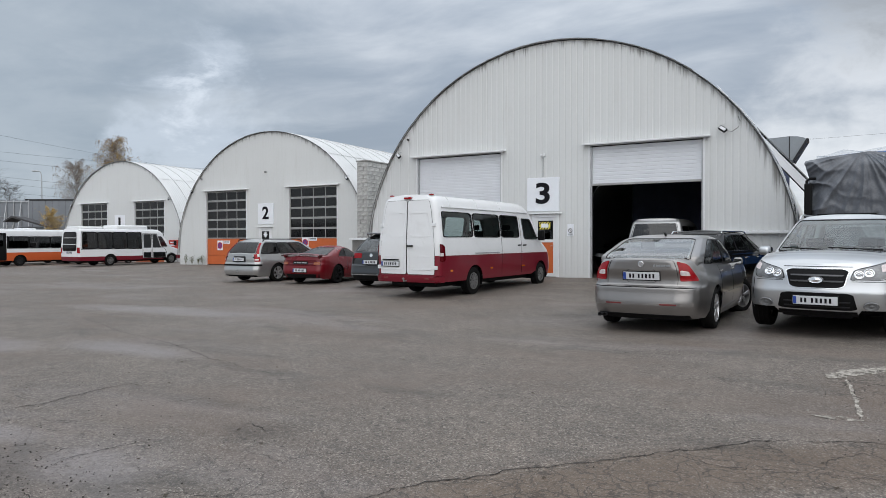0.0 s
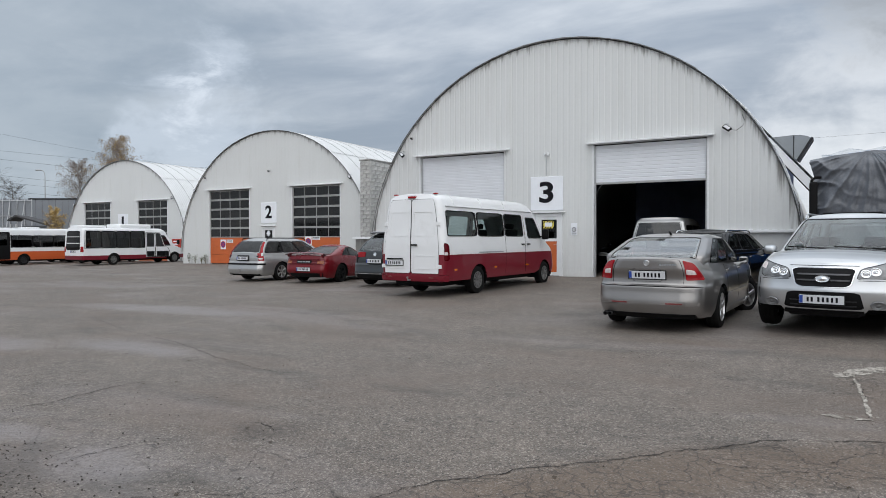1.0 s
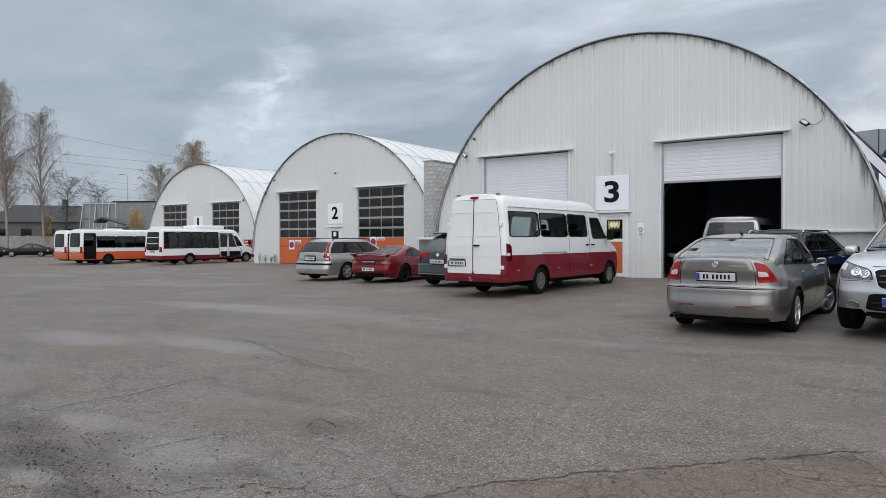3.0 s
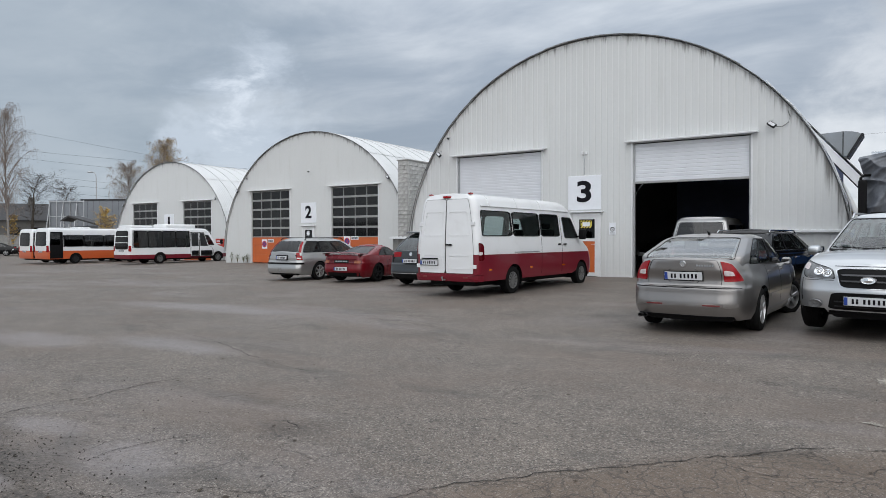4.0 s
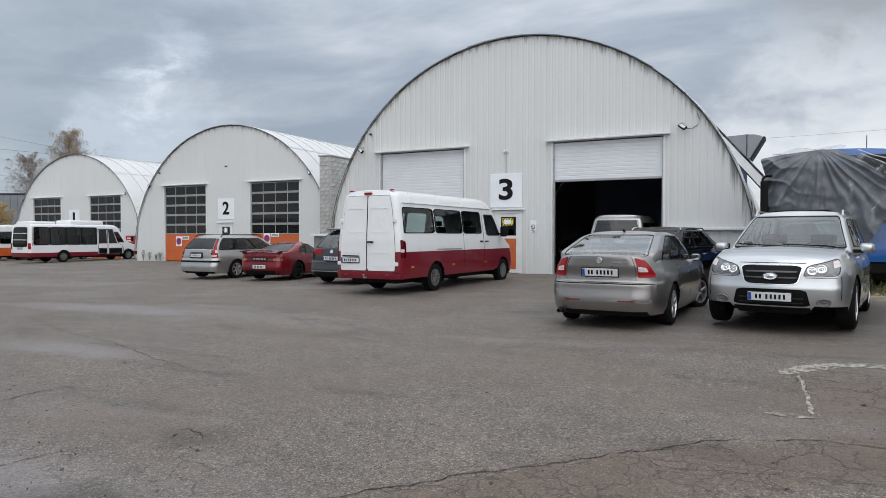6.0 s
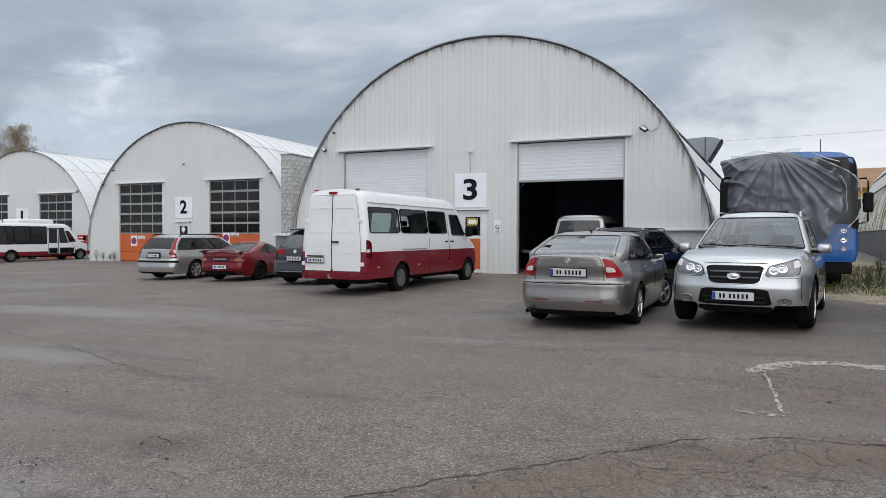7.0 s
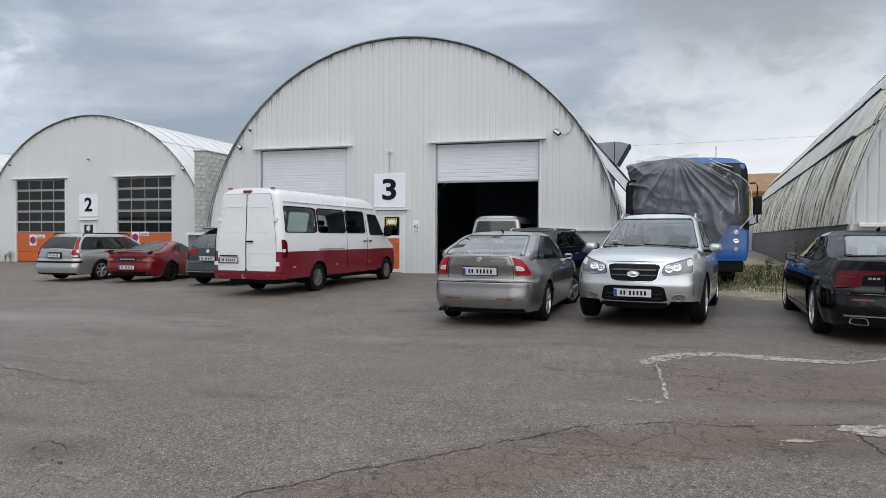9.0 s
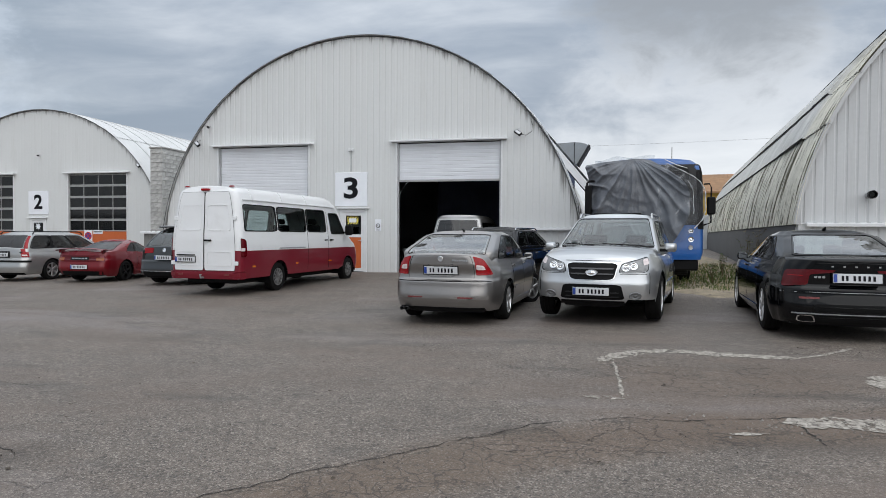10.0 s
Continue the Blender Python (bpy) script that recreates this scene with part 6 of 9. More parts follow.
    bars_on(d, low, -0.78, 0.79, 0.13, 0.026, 3, off=0.012)
    number_plate(d, (0.0, -1.035, 0.785), 0, -6)
    part("bumper_gap", low.patch([(-1.7, 0.60), (1.7, 0.60), (1.7, 0.607), (-1.7, 0.607)], 0.003, 0.01, 0, 30), STEEL, d)
    part("aerial", tube([(0, 0.68, 1.375), (0, 0.62, 1.40), (0, 0.56, 1.425)], [0.030, 0.020, 0.006], 8), BLACK, d, smooth=60)
    return d


def silver_estate():
    P = dict(W=1.80, wb=2.755, ro=1.05, fo=0.90, rw=0.32, tw=0.215, paint=SILVER2, spokes=6, sill=0.20, rear_low=0.26,
             top=[(-1.05, 0.98), (-0.5, 0.98), (0.8, 0.95), (2.3, 0.93), (2.7, 0.90), (3.3, 0.80), (3.65, 0.68)],
             yr=[0.10, 0.02, 0.0, 0.04, 0.07, 0.09, 0.15], rear_glass=TINT_GLASS, side_glass=TINT_GLASS,
             green=dict(z=[0.88, 0.98, 1.12, 1.28, 1.40, 1.46], hw=[0.86, 0.83, 0.77, 0.70, 0.64, 0.52], yr=[-0.93, -0.90, -0.82, -0.68, -0.52, -0.34],
                        yf=[2.50, 2.36, 2.12, 1.82, 1.54, 1.28], zw=(0.99, 1.36), rz=(1.0, 1.36), fz=(1.0, 1.38), br=0.08, crown=0.03),
             wins=[(2.02, 2.27), (2.31, 2.58), (2.62, 2.93)], gaps=[0.42, 1.35, 2.30], handles=[0.62, 1.55], seats=(0.62, 1.6), rub=0.48, rub_mat=BLACK)
    d, low, cab = car("silver_estate", on_ground(-17.25, 17.09, 0.0), "silver estate car with tall red tail lamps and black roof rails", P)
    for side in (1, -1):
        part("tail_lamp", low.patch([(side * 1.22, 0.72), (side * 1.72, 0.72), (side * 1.70, 0.97), (side * 1.22, 0.97)], 0.014, 0.03, 0.1), RED_LENS, d, "red lower tail lamp")
        part("tail_lamp_column", cab.patch([(side * 1.10, 0.98), (side * 1.70, 0.98), (side * 1.58, 1.34), (side * 1.16, 1.36)], 0.014, 0.03, 0.1), RED_LENS, d, "red tail lamp running up the rear pillar")
        part("reversing_lens", low.patch([(side * 1.26, 0.76), (side * 1.6, 0.76), (side * 1.6, 0.80), (side * 1.26, 0.80)], 0.018, 0.01, 0.1), PINK_LENS, d)
    part("bumper_strip", low.patch([(-1.9, 0.57), (1.9, 0.57), (1.9, 0.625), (-1.9, 0.625)], 0.02, 0.03, 0.05, 30), BLACK, d, "black bumper strip")
    part("plate_recess", low.patch([(-0.52, 0.70), (0.52, 0.70), (0.52, 0.90), (-0.52, 0.90)], 0.002, 0.01, 0.1, 10), TRIM_DARK, d)
    number_plate(d, (0.0, -1.01, 0.795), 0, -6)
    part("tow_ball", tube([(0, -0.9, 0.36), (0, -1.1, 0.36), (0, -1.13, 0.44)], [0.018, 0.018, 0.026]), STEEL, d)
    roof_rails(d, 0.58, -0.40, 1.45, 1.455, BLACK, 0.035)
    return d


def red_coupe():
    P = dict(W=1.70, wb=2.40, ro=0.98, fo=0.80, rw=0.305, tw=0.22, paint=RED, spokes=5, rim=BLACK, sill=0.17, rear_low=0.22,
             top=[(-1.0, 0.86), (-0.5, 0.90), (0.2, 0.88), (1.4, 0.83), (1.9, 0.80), (2.5, 0.70), (3.0, 0.58), (3.2, 0.52)],
             yr=[0.12, 0.05, 0.0, 0.02, 0.06, 0.09, 0.15], rear_glass=TINT_GLASS, side_glass=TINT_GLASS,
             green=dict(z=[0.76, 0.84, 0.92, 1.04, 1.14, 1.20], hw=[0.80, 0.77, 0.72, 0.64, 0.57, 0.46], yr=[-0.62, -0.48, -0.30, 0.04, 0.36, 0.62],
                        yf=[2.02, 1.86, 1.66, 1.36, 1.16, 0.98], zw=(0.855, 1.125), rz=(0.93, 1.15), fz=(0.87, 1.13), br=0.12, fr=0.9, crown=0.03),
             wins=[(2.22, 2.42), (2.46, 2.93)], gaps=[0.52, 1.75], handles=[0.72], seats=(0.95,), handle_z=0.70)
    d, low, cab = car("red_coupe", on_ground(-14.49, 16.95, 5.6), "dark red two-seat sports coupe with rear spoiler", P)
    part("lamp_panel", low.patch([(-1.5, 0.60), (1.5, 0.60), (1.45, 0.78), (-1.45, 0.78)], 0.004, 0.02, 0.1, 26), DARK_LENS, d, "full-width dark red lamp panel")
    part("lamp_panel_middle", low.patch([(-0.52, 0.64), (0.52, 0.64), (0.52, 0.74), (-0.52, 0.74)], 0.010, 0.01, 0.1, 12), BLACK, d)
    bars_on(d, low, 0.0, 0.69, 0.5, 0.035, 5, off=0.014, material=STEEL)
    for side in (1, -1):
        part("indicator_lens", low.patch([(side * 0.9, 0.63), (side * 1.4, 0.63), (side * 1.4, 0.72), (side * 0.9, 0.72)], 0.009, 0.012, 0.15), DULL_AMBER, d)
    w = bmesh.new()
    rows = [[(x, -0.80 + yy - 0.06 * abs(x), 0.965 + zz - 0.05 * (abs(x) / 0.72) ** 4) for yy, zz in ((-0.14, 0.012), (-0.10, 0.03), (0.06, 0.022), (0.12, 0.0), (0.06, -0.012), (-0.10, 0.0), (-0.14, 0.012))] for x in np.linspace(-0.74, 0.74, 13)]
    part("spoiler", grid(rows, w), RED, d, "red rear spoiler", smooth=50)
    for x in (-0.66, 0.66):
        part("spoiler_foot", box((x - 0.03, -0.90, 0.85), (x + 0.03, -0.72, 0.955), 0.01), RED, d)
    number_plate(d, (0.0, -0.99, 0.45), 0, 0)
    part("bumper_skirt", low.patch([(-1.4, 0.21), (1.4, 0.21), (1.4, 0.33), (-1.4, 0.33)], 0.005, 0.02, 0.03, 24), BLACK, d)
    return d


def slate_hatchback():
    P = dict(W=1.82, wb=2.68, ro=0.90, fo=0.90, rw=0.335, tw=0.225, paint=DGREY, spokes=5, sill=0.24, rear_low=0.26,
             top=[(-0.9, 1.02), (-0.5, 1.02), (0.8, 0.99), (2.3, 0.97), (2.7, 0.95), (3.2, 0.86), (3.58, 0.72)],
             yr=[0.12, 0.04, 0.0, 0.03, 0.06, 0.07, 0.12], side_glass=TINT_GLASS,
             green=dict(z=[0.92, 1.02, 1.16, 1.34, 1.48, 1.56], hw=[0.86, 0.83, 0.77, 0.70, 0.63, 0.52], yr=[-0.80, -0.76, -0.66, -0.46, -0.26, -0.05],
                        yf=[2.46, 2.30, 2.06, 1.72, 1.44, 1.2], zw=(1.04, 1.45), rz=(1.06, 1.46), fz=(1.05, 1.47), br=0.09, crown=0.03),
             wins=[(2.02, 2.24), (2.28, 2.56), (2.6, 2.93)], gaps=[0.42, 1.32, 2.28], handles=[0.62, 1.55], seats=(0.6, 1.55))
    d, low, cab = car("slate_hatchback", on_ground(-11.18, 16.28, -0.7), "slate grey hatchback with roof rails beside a minibus", P)
    for side in (1, -1):
        part("tail_lamp", low.patch([(side * 0.62, 0.86), (side * 1.75, 0.84), (side * 1.7, 1.0), (side * 0.68, 1.0)], 0.014, 0.03, 0.12), RED_LENS, d, "slim red tail lamp")
    badge(d, low, 0.0, 0.94, 0.055)
    number_plate(d, (0.0, -0.905, 0.745), 0, -4)
    part("bumper_insert", low.patch([(-1.5, 0.25), (1.5, 0.25), (1.5, 0.36), (-1.5, 0.36)], 0.006, 0.02, 0.03, 24), BLACK, d)
    part("bumper_trim", low.patch([(-1.4, 0.375), (1.4, 0.375), (1.4, 0.39), (-1.4, 0.39)], 0.010, 0.02, 0, 24), CHROME, d)
    roof_rails(d, 0.57, -0.25, 1.3, 1.555, STEEL, 0.04)
    part("spoiler", moved(box((-0.58, -0.16, -0.015), (0.58, 0.14, 0.02), 0.012), Matrix.Translation((0, -0.14, 1.565))), DGREY, d)
    return d


def dark_wagon():
    P = dict(W=1.84, wb=2.72, ro=0.95, fo=0.92, rw=0.345, tw=0.23, paint=NAVY, spokes=5, sill=0.27, rear_low=0.3,
             top=[(-0.95, 1.0), (-0.5, 1.0), (0.8, 0.98), (2.3, 0.96), (2.75, 0.94), (3.3, 0.85), (3.64, 0.72)], side_glass=TINT_GLASS, rear_glass=TINT_GLASS,
             green=dict(z=[0.92, 1.0, 1.12, 1.28, 1.40, 1.47], hw=[0.87, 0.84, 0.78, 0.71, 0.65, 0.54], yr=[-0.84, -0.80, -0.70, -0.52, -0.34, -0.12],
                        yf=[2.48, 2.32, 2.08, 1.76, 1.48, 1.24], zw=(1.02, 1.38), rz=(1.04, 1.38), fz=(1.03, 1.40), br=0.09, crown=0.03),
             wins=[(2.02, 2.24), (2.28, 2.56), (2.6, 2.93)], gaps=[0.42, 1.32, 2.28], handles=[0.62, 1.55], seats=(0.6, 1.55), handle_mat=CHROME)
    d, low, cab = car("dark_crossover", on_ground(-2.44, 17.1, -12), "blue-black crossover with chrome roof rails and window line", P)
    roof_rails(d, 0.585, -0.3, 1.35, 1.455, CHROME, 0.016)
    lamp_patch(d, low, "tail_lamp", [(0.85, 0.85), (1.8, 0.85), (1.75, 1.0), (0.9, 1.0)], DARK_LENS)
    for side in (1, -1):
        part("chrome_line", cab.patch([(side * 2.02, 1.0), (side * 2.94, 1.0), (side * 2.94, 1.018), (side * 2.02, 1.018)], 0.012, 0.015, 0, 14), CHROME, d)
    return d


def silver_people_carrier():
    P = dict(W=1.90, wb=3.0, ro=0.98, fo=0.90, rw=0.34, tw=0.225, paint=SILVER2, spokes=5, sill=0.26, rear_low=0.3,
             top=[(-0.98, 1.14), (2.6, 1.10), (3.0, 1.06), (3.5, 0.94), (3.9, 0.8)], rear_glass=TINT_GLASS, side_glass=TINT_GLASS,
             yr=[0.08, 0.02, 0.0, 0.0, 0.01, 0.02, 0.05],
             green=dict(z=[1.02, 1.12, 1.35, 1.60, 1.80, 1.90], hw=[0.93, 0.92, 0.89, 0.84, 0.79, 0.70], yr=[-0.95, -0.94, -0.90, -0.82, -0.74, -0.60],
                        yf=[3.0, 2.86, 2.62, 2.28, 1.98, 1.75], zw=(1.14, 1.66), rz=(1.16, 1.74), fz=(1.14, 1.75), br=0.05, crown=0.03),
             wins=[(2.03, 2.26), (2.3, 2.55), (2.6, 2.93)], gaps=[0.7, 1.8, 2.7], handles=[0.9, 1.95], seats=(0.7, 1.9))
    d, low, cab = car("silver_people_carrier", on_ground(-4.40, 22.05, -1), "silver people carrier with tinted rear window half inside the shed", P)
    lamp_patch(d, low, "tail_lamp", [(1.0, 0.75), (1.7, 0.75), (1.7, 1.12), (1.05, 1.12)], RED_LENS)
    number_plate(d, (0.0, -0.985, 0.85), 0, -2)
    return d


def dark_saloon(m, label):
    P = dict(W=1.80, wb=2.70, ro=1.02, fo=0.90, rw=0.32, tw=0.21, paint=BLACKP, spokes=5,
             top=[(-1.02, 1.0), (-0.5, 1.0), (0.6, 0.95), (2.2, 0.92), (2.6, 0.90), (3.2, 0.80), (3.6, 0.66)],
             green=dict(z=[0.86, 0.96, 1.06, 1.22, 1.34, 1.41], hw=[0.86, 0.82, 0.77, 0.69, 0.62, 0.50], yr=[-0.66, -0.56, -0.42, -0.06, 0.28, 0.6],
                        yf=[2.5, 2.36, 2.12, 1.78, 1.5, 1.24], zw=(0.985, 1.325), rz=(1.065, 1.345), fz=(1.0, 1.34), br=0.08, fr=0.9, crown=0.03),
             wins=[(2.14, 2.47), (2.52, 2.93)], gaps=[0.38, 1.36, 2.38], handles=[0.60, 1.6], side_glass=TINT_GLASS)
    d, low, cab = car("dark_saloon", m, label, P)
    lamp_patch(d, low, "head_lamp", [(3.4, 0.58), (4.3, 0.56), (4.25, 0.68), (3.3, 0.72)], CLEAR_LENS)
    lamp_patch(d, low, "tail_lamp", [(0.9, 0.72), (1.75, 0.72), (1.65, 0.95), (0.95, 0.95)], RED_LENS)
    number_plate(d, (0.0, 3.60, 0.45), 180, 0)
    number_plate(d, (0.0, -1.025, 0.8), 0, 0)
    return d


# ---- minibuses ----
STEEL_WHEEL = mat("dull_steel_wheel", (0.17, 0.17, 0.168), 0.5, 0.4, 0.2, 8, 40)
VAN_WHITE = paint("van_white_paint", (0.76, 0.77, 0.78), 0.0, 0.3, (0.40, 0.38, 0.35), 0.3)
MAROON = paint("maroon_paint", (0.175, 0.008, 0.020), 0.05, 0.33, (0.10, 0.05, 0.04), 0.25, coat=0.4)
BUS_ORANGE = paint("bus_orange_paint", (0.56, 0.105, 0.028), 0.0, 0.35)
BUS_BLUE = paint("bus_blue_paint", (0.011, 0.088, 0.31), 0.0, 0.35, (0.05, 0.08, 0.15), 0.4)


def box_body(d, P):
    """Tall body of a van or bus: Shell of the whole height with cut windows, two-tone skirt, wheels."""
    z, W, wb, ro, fo, rw = P["z"], P["W"] / 2, P["wb"], P["ro"], P["fo"], P["rw"]
    sh = Shell(z, P["hw"], P["yr"], P["yf"], P.get("rr", 0.12), P.get("rf", 0.30), P.get("br", 0.03), P.get("bf", 0.16), P.get("fr", 0.985), P.get("ff", 0.94), P["fix"])
    ra = rw + 0.07

    def zlo(s, y):
        y = sh.q(s, 0.6).y
        base = P["floor"] if s < 3.3 else P.get("front_floor", P["floor"])
        for yw in (0, wb):
            t = ra * ra - (y - yw) ** 2
            if t > 0 and 1.5 < s < 3.9:
                base = max(base, rw - 0.01 + math.sqrt(t))
        return base

    split = P["split"]
    sv = svalues(sh, (0, wb), ra, 0.8)
    holes = [(a, b, z0, z1) for a, b, z0, z1 in P["holes"]]
    sv = sorted(set(sv) | {h for q in holes for h in q[:2]})
    lowz = list(np.linspace(P.get("front_floor", P["floor"]), split, 14))
    part("lower_body", sh.mesh(sv, lowz, zlo, lambda s, y: split, ()), P["low_paint"], d, P.get("low_label", ""), smooth=32)
    upz = [v for v in list(np.linspace(split, z[-1], 22))]
    hs = [h for h in holes]
    part("upper_body", sh.mesh(sv, upz, lambda s, y: max(split, zlo(s, y)), lambda s, y: z[-1], hs, [(0, 5)], P.get("crown", 0.05)), P["paint"], d, smooth=32)
    # windows
    for a, b, z0, z1 in P["holes"]:
        for side in (1, -1):
            if (a, b) == P.get("front"):
                continue
            c = [(side * a, z0), (side * b, z0), (side * b, z1), (side * a, z1)]
            w = part("side_window", sh.patch(c, 0.004, 0.012, 0.10, 14), P.get("side_glass", CAR_GLASS), d)
            e = (b - a) * 0.02 + 0.002
            part("window_seal", sh.patch([(side * (a - e), z0 - 0.02), (side * (b + e), z0 - 0.02), (side * (b + e), z1 + 0.02), (side * (a - e), z1 + 0.02)], 0.009, 0.014, 0.11, 14, inner=0.93), BLACK, w)
    f = P.get("front_z")
    if f:
        w = part("windscreen", sh.patch([(4.0, f[0]), (6.0, f[0]), (6.0, f[1]), (4.0, f[1])], 0.004, 0.012, 0.06, 24), P.get("front_glass", TINT_GLASS), d)
        part("window_seal", sh.patch([(3.93, f[0] - 0.03), (6.07, f[0] - 0.03), (6.07, f[1] + 0.03), (3.93, f[1] + 0.03)], 0.009, 0.014, 0.06, 24, inner=0.95), BLACK, w)
    part("floor_pan", box((-W + 0.10, -ro + 0.12, P["floor"] + 0.10), (W - 0.10, wb + fo - 0.4, P["floor"] + 0.20)), SEAT, d)
    ub = box((-W + 0.30, -ro + 0.3, 0.25), (W - 0.30, wb + fo - 0.4, P["floor"] + 0.05), 0.03)
    for yw in (0, wb):
        box((-W + 0.2, yw - 0.07, rw - 0.07), (W - 0.2, yw + 0.07, rw + 0.07), 0.02, ub)
    part("underbody", ub, BLACK, d)
    for yw in (0, wb):
        for sd in (1, -1):
            pts = [(yw + (ra + 0.015) * math.cos(radians(a)), rw - 0.01 + (ra + 0.015) * math.sin(radians(a))) for a in range(-15, 196, 21)]
            part("wheel_arch_liner", grid([[(sd * (W - 0.05), y, zz) for y, zz in pts], [(sd * (W - 0.42), y, zz) for y, zz in pts]]), BLACK, d)
            wheel_at(d, sd * (W - P["tw"] / 2 - 0.04), yw, rw, P["tw"], P.get("rim", STEEL_WHEEL), P.get("spokes", 11), rim_r=0.60)
    return sh


def white_red_minibus():
    d = thing("passenger_van", on_ground(-8.36, 14.68, -3.0), "white passenger van with maroon lower half and roof marker lamps", "van")
    wb, ro, fo = 4.025, 1.62, 0.95
    z = [0.34, 0.50, 0.80, 1.06, 1.25, 1.45, 1.75, 2.02, 2.12, 2.22, 2.34, 2.41]
    P = dict(z=z, W=1.93, wb=wb, ro=ro, fo=fo, rw=0.345, tw=0.215, floor=0.38, front_floor=0.27, split=1.0, fix=(-1.2, 2.65),
             hw=[0.94, 0.955, 0.965, 0.965, 0.955, 0.935, 0.895, 0.855, 0.835, 0.81, 0.755, 0.66],
             yr=[-ro + v for v in (0.05, 0.02, 0.02, 0.02, 0.02, 0.03, 0.05, 0.06, 0.065, 0.07, 0.09, 0.16)],
             yf=[wb + fo - v for v in (0.10, 0.0, 0.03, 0.16, 0.50, 0.72, 0.98, 1.22, 1.32, 1.44, 1.62, 1.78)],
             rf=[0.3, 0.34, 0.36, 0.36, 0.30, 0.26, 0.22, 0.20, 0.20, 0.20, 0.20, 0.20], rr=0.16, ff=0.95, bf=0.14, fr=0.965, crown=0.04,
             holes=[], low_paint=MAROON, paint=VAN_WHITE, low_label="maroon painted lower body")
    tmp = Shell(z, P["hw"], P["yr"], P["yf"], 0.16, P["rf"], 0.03, 0.14, 0.965, 0.95, P["fix"])
    zs0, zs1 = 1.45, 2.02
    P["holes"] = [(tmp.s_at(a, 1.7), tmp.s_at(b, 1.7), zs0, zs1) for a, b in ((-1.38, -0.10), (0.02, 1.36), (1.48, 2.52))] + [(2.835, 2.97, 1.40, 1.96)]
    P["front_z"] = (1.30, 2.05)
    P["front_glass"] = CAR_GLASS
    P["side_glass"] = glass("van_pane", (0.60, 0.68, 0.66), 0.02, 1.7)
    sh = box_body(d, P)
    # rear doors with pressed panels
    for side in (1, -1):
        part("rear_door", sh.patch([(side * 0.02, 0.56), (side * 1.04, 0.56), (side * 1.02, 2.30), (side * 0.02, 2.30)], 0.012, 0.03, 0.05, 16), VAN_WHITE, d, "white rear door leaf")
        part("door_gap", sh.patch([(side * 0.012, 0.552), (side * 1.05, 0.552), (side * 1.03, 2.308), (side * 0.012, 2.308)], 0.0135, 0.03, 0.05, 16, inner=0.993), VERGE_GREY, d)
        for z0, z1 in ((1.44, 2.02), (0.66, 0.98)):
            part("pressed_panel", sh.patch([(side * 0.10, z0), (side * 0.92, z0), (side * 0.90, z1), (side * 0.10, z1)], 0.020, 0.012, 0.10, 10, inner=0.93), VAN_WHITE, d)
        for zz in (1.72, 0.72):
            part("hinge", moved(box((-0.05, -0.02, -0.045), (0.05, 0.02, 0.045), 0.012), Matrix.Translation(sh.q(side * 1.15, zz) + Vector((side * 0.01, -0.015, 0)))), VAN_WHITE, d)
        part("tail_lamp", sh.patch([(side * 1.55, 0.86), (side * 2.03, 0.86), (side * 2.02, 1.25), (side * 1.55, 1.28)], 0.016, 0.03, 0.14), DARK_LENS, d, "dark red tail lamp")
        part("reversing_lens", sh.patch([(side * 1.56, 0.99), (side * 1.92, 0.99), (side * 1.92, 1.06), (side * 1.56, 1.06)], 0.020, 0.02, 0.1), PINK_LENS, d, "pale lens in the tail lamp")
        part("bumper_reflector", sh.patch([(side * 0.70, 0.455), (side * 0.86, 0.455), (side * 0.86, 0.485), (side * 0.70, 0.485)], 0.052, 0.02, 0.1), DULL_RED, d)
        for y in (-1.1, 0.85, 2.75):
            s = sh.s_at(y, 0.62)
            part("side_marker", sh.patch([(side * (s - 0.009), 0.62), (side * (s + 0.009), 0.62), (side * (s + 0.009), 0.66), (side * (s - 0.009), 0.66)], 0.012, 0.02, 0.2, 4), AMBER, d)
        for y, zz in ((1.44, 0.0), (2.66, 0.0)):
            s = sh.s_at(y, 0.8)
            part("door_gap", sh.patch([(side * (s - 0.0012), 0.46), (side * (s + 0.0012), 0.46), (side * (s + 0.0012), 2.0), (side * (s - 0.0012), 2.0)], 0.002, 0.008, 0, 10), BLACK, d)
        for y in (2.48, 2.84):
            s = sh.s_at(y, 1.2)
            part("door_handle", sh.patch([(side * (s - 0.014), 1.20), (side * (s + 0.014), 1.20), (side * (s + 0.014), 1.235), (side * (s - 0.014), 1.235)], 0.03, 0.03, 0.3, 5), BLACK, d)
        part("door_mirror", moved(box((-0.10, -0.06, -0.15), (0.10, 0.06, 0.15), 0.035, seg=3), Matrix.Translation((side * 1.08, 3.72, 1.50))), BLACK, d, smooth=50)
        part("mirror_arm", tube([(side * 0.9, 3.72, 1.44), (side * 1.05, 3.72, 1.42)], 0.02), BLACK, d)
        part("roof_marker_lamp", moved(lathe([(0, 0.001), (0.0, 0.055), (0.025, 0.05), (0.035, 0.001)], 16, "Z"), Matrix.Translation((side * 0.58, -1.40, 2.425)) @ Matrix.Diagonal((1.2, 0.8, 1, 1))), RED_LENS, d, "small roof marker lamp")
        s0, s1 = 2.02, 2.98
        part("roof_seam", sh.patch([(side * s0, 2.13), (side * s1, 2.13), (side * s1, 2.15), (side * s0, 2.15)], 0.032, 0.04, 0, 20), VAN_WHITE, d)
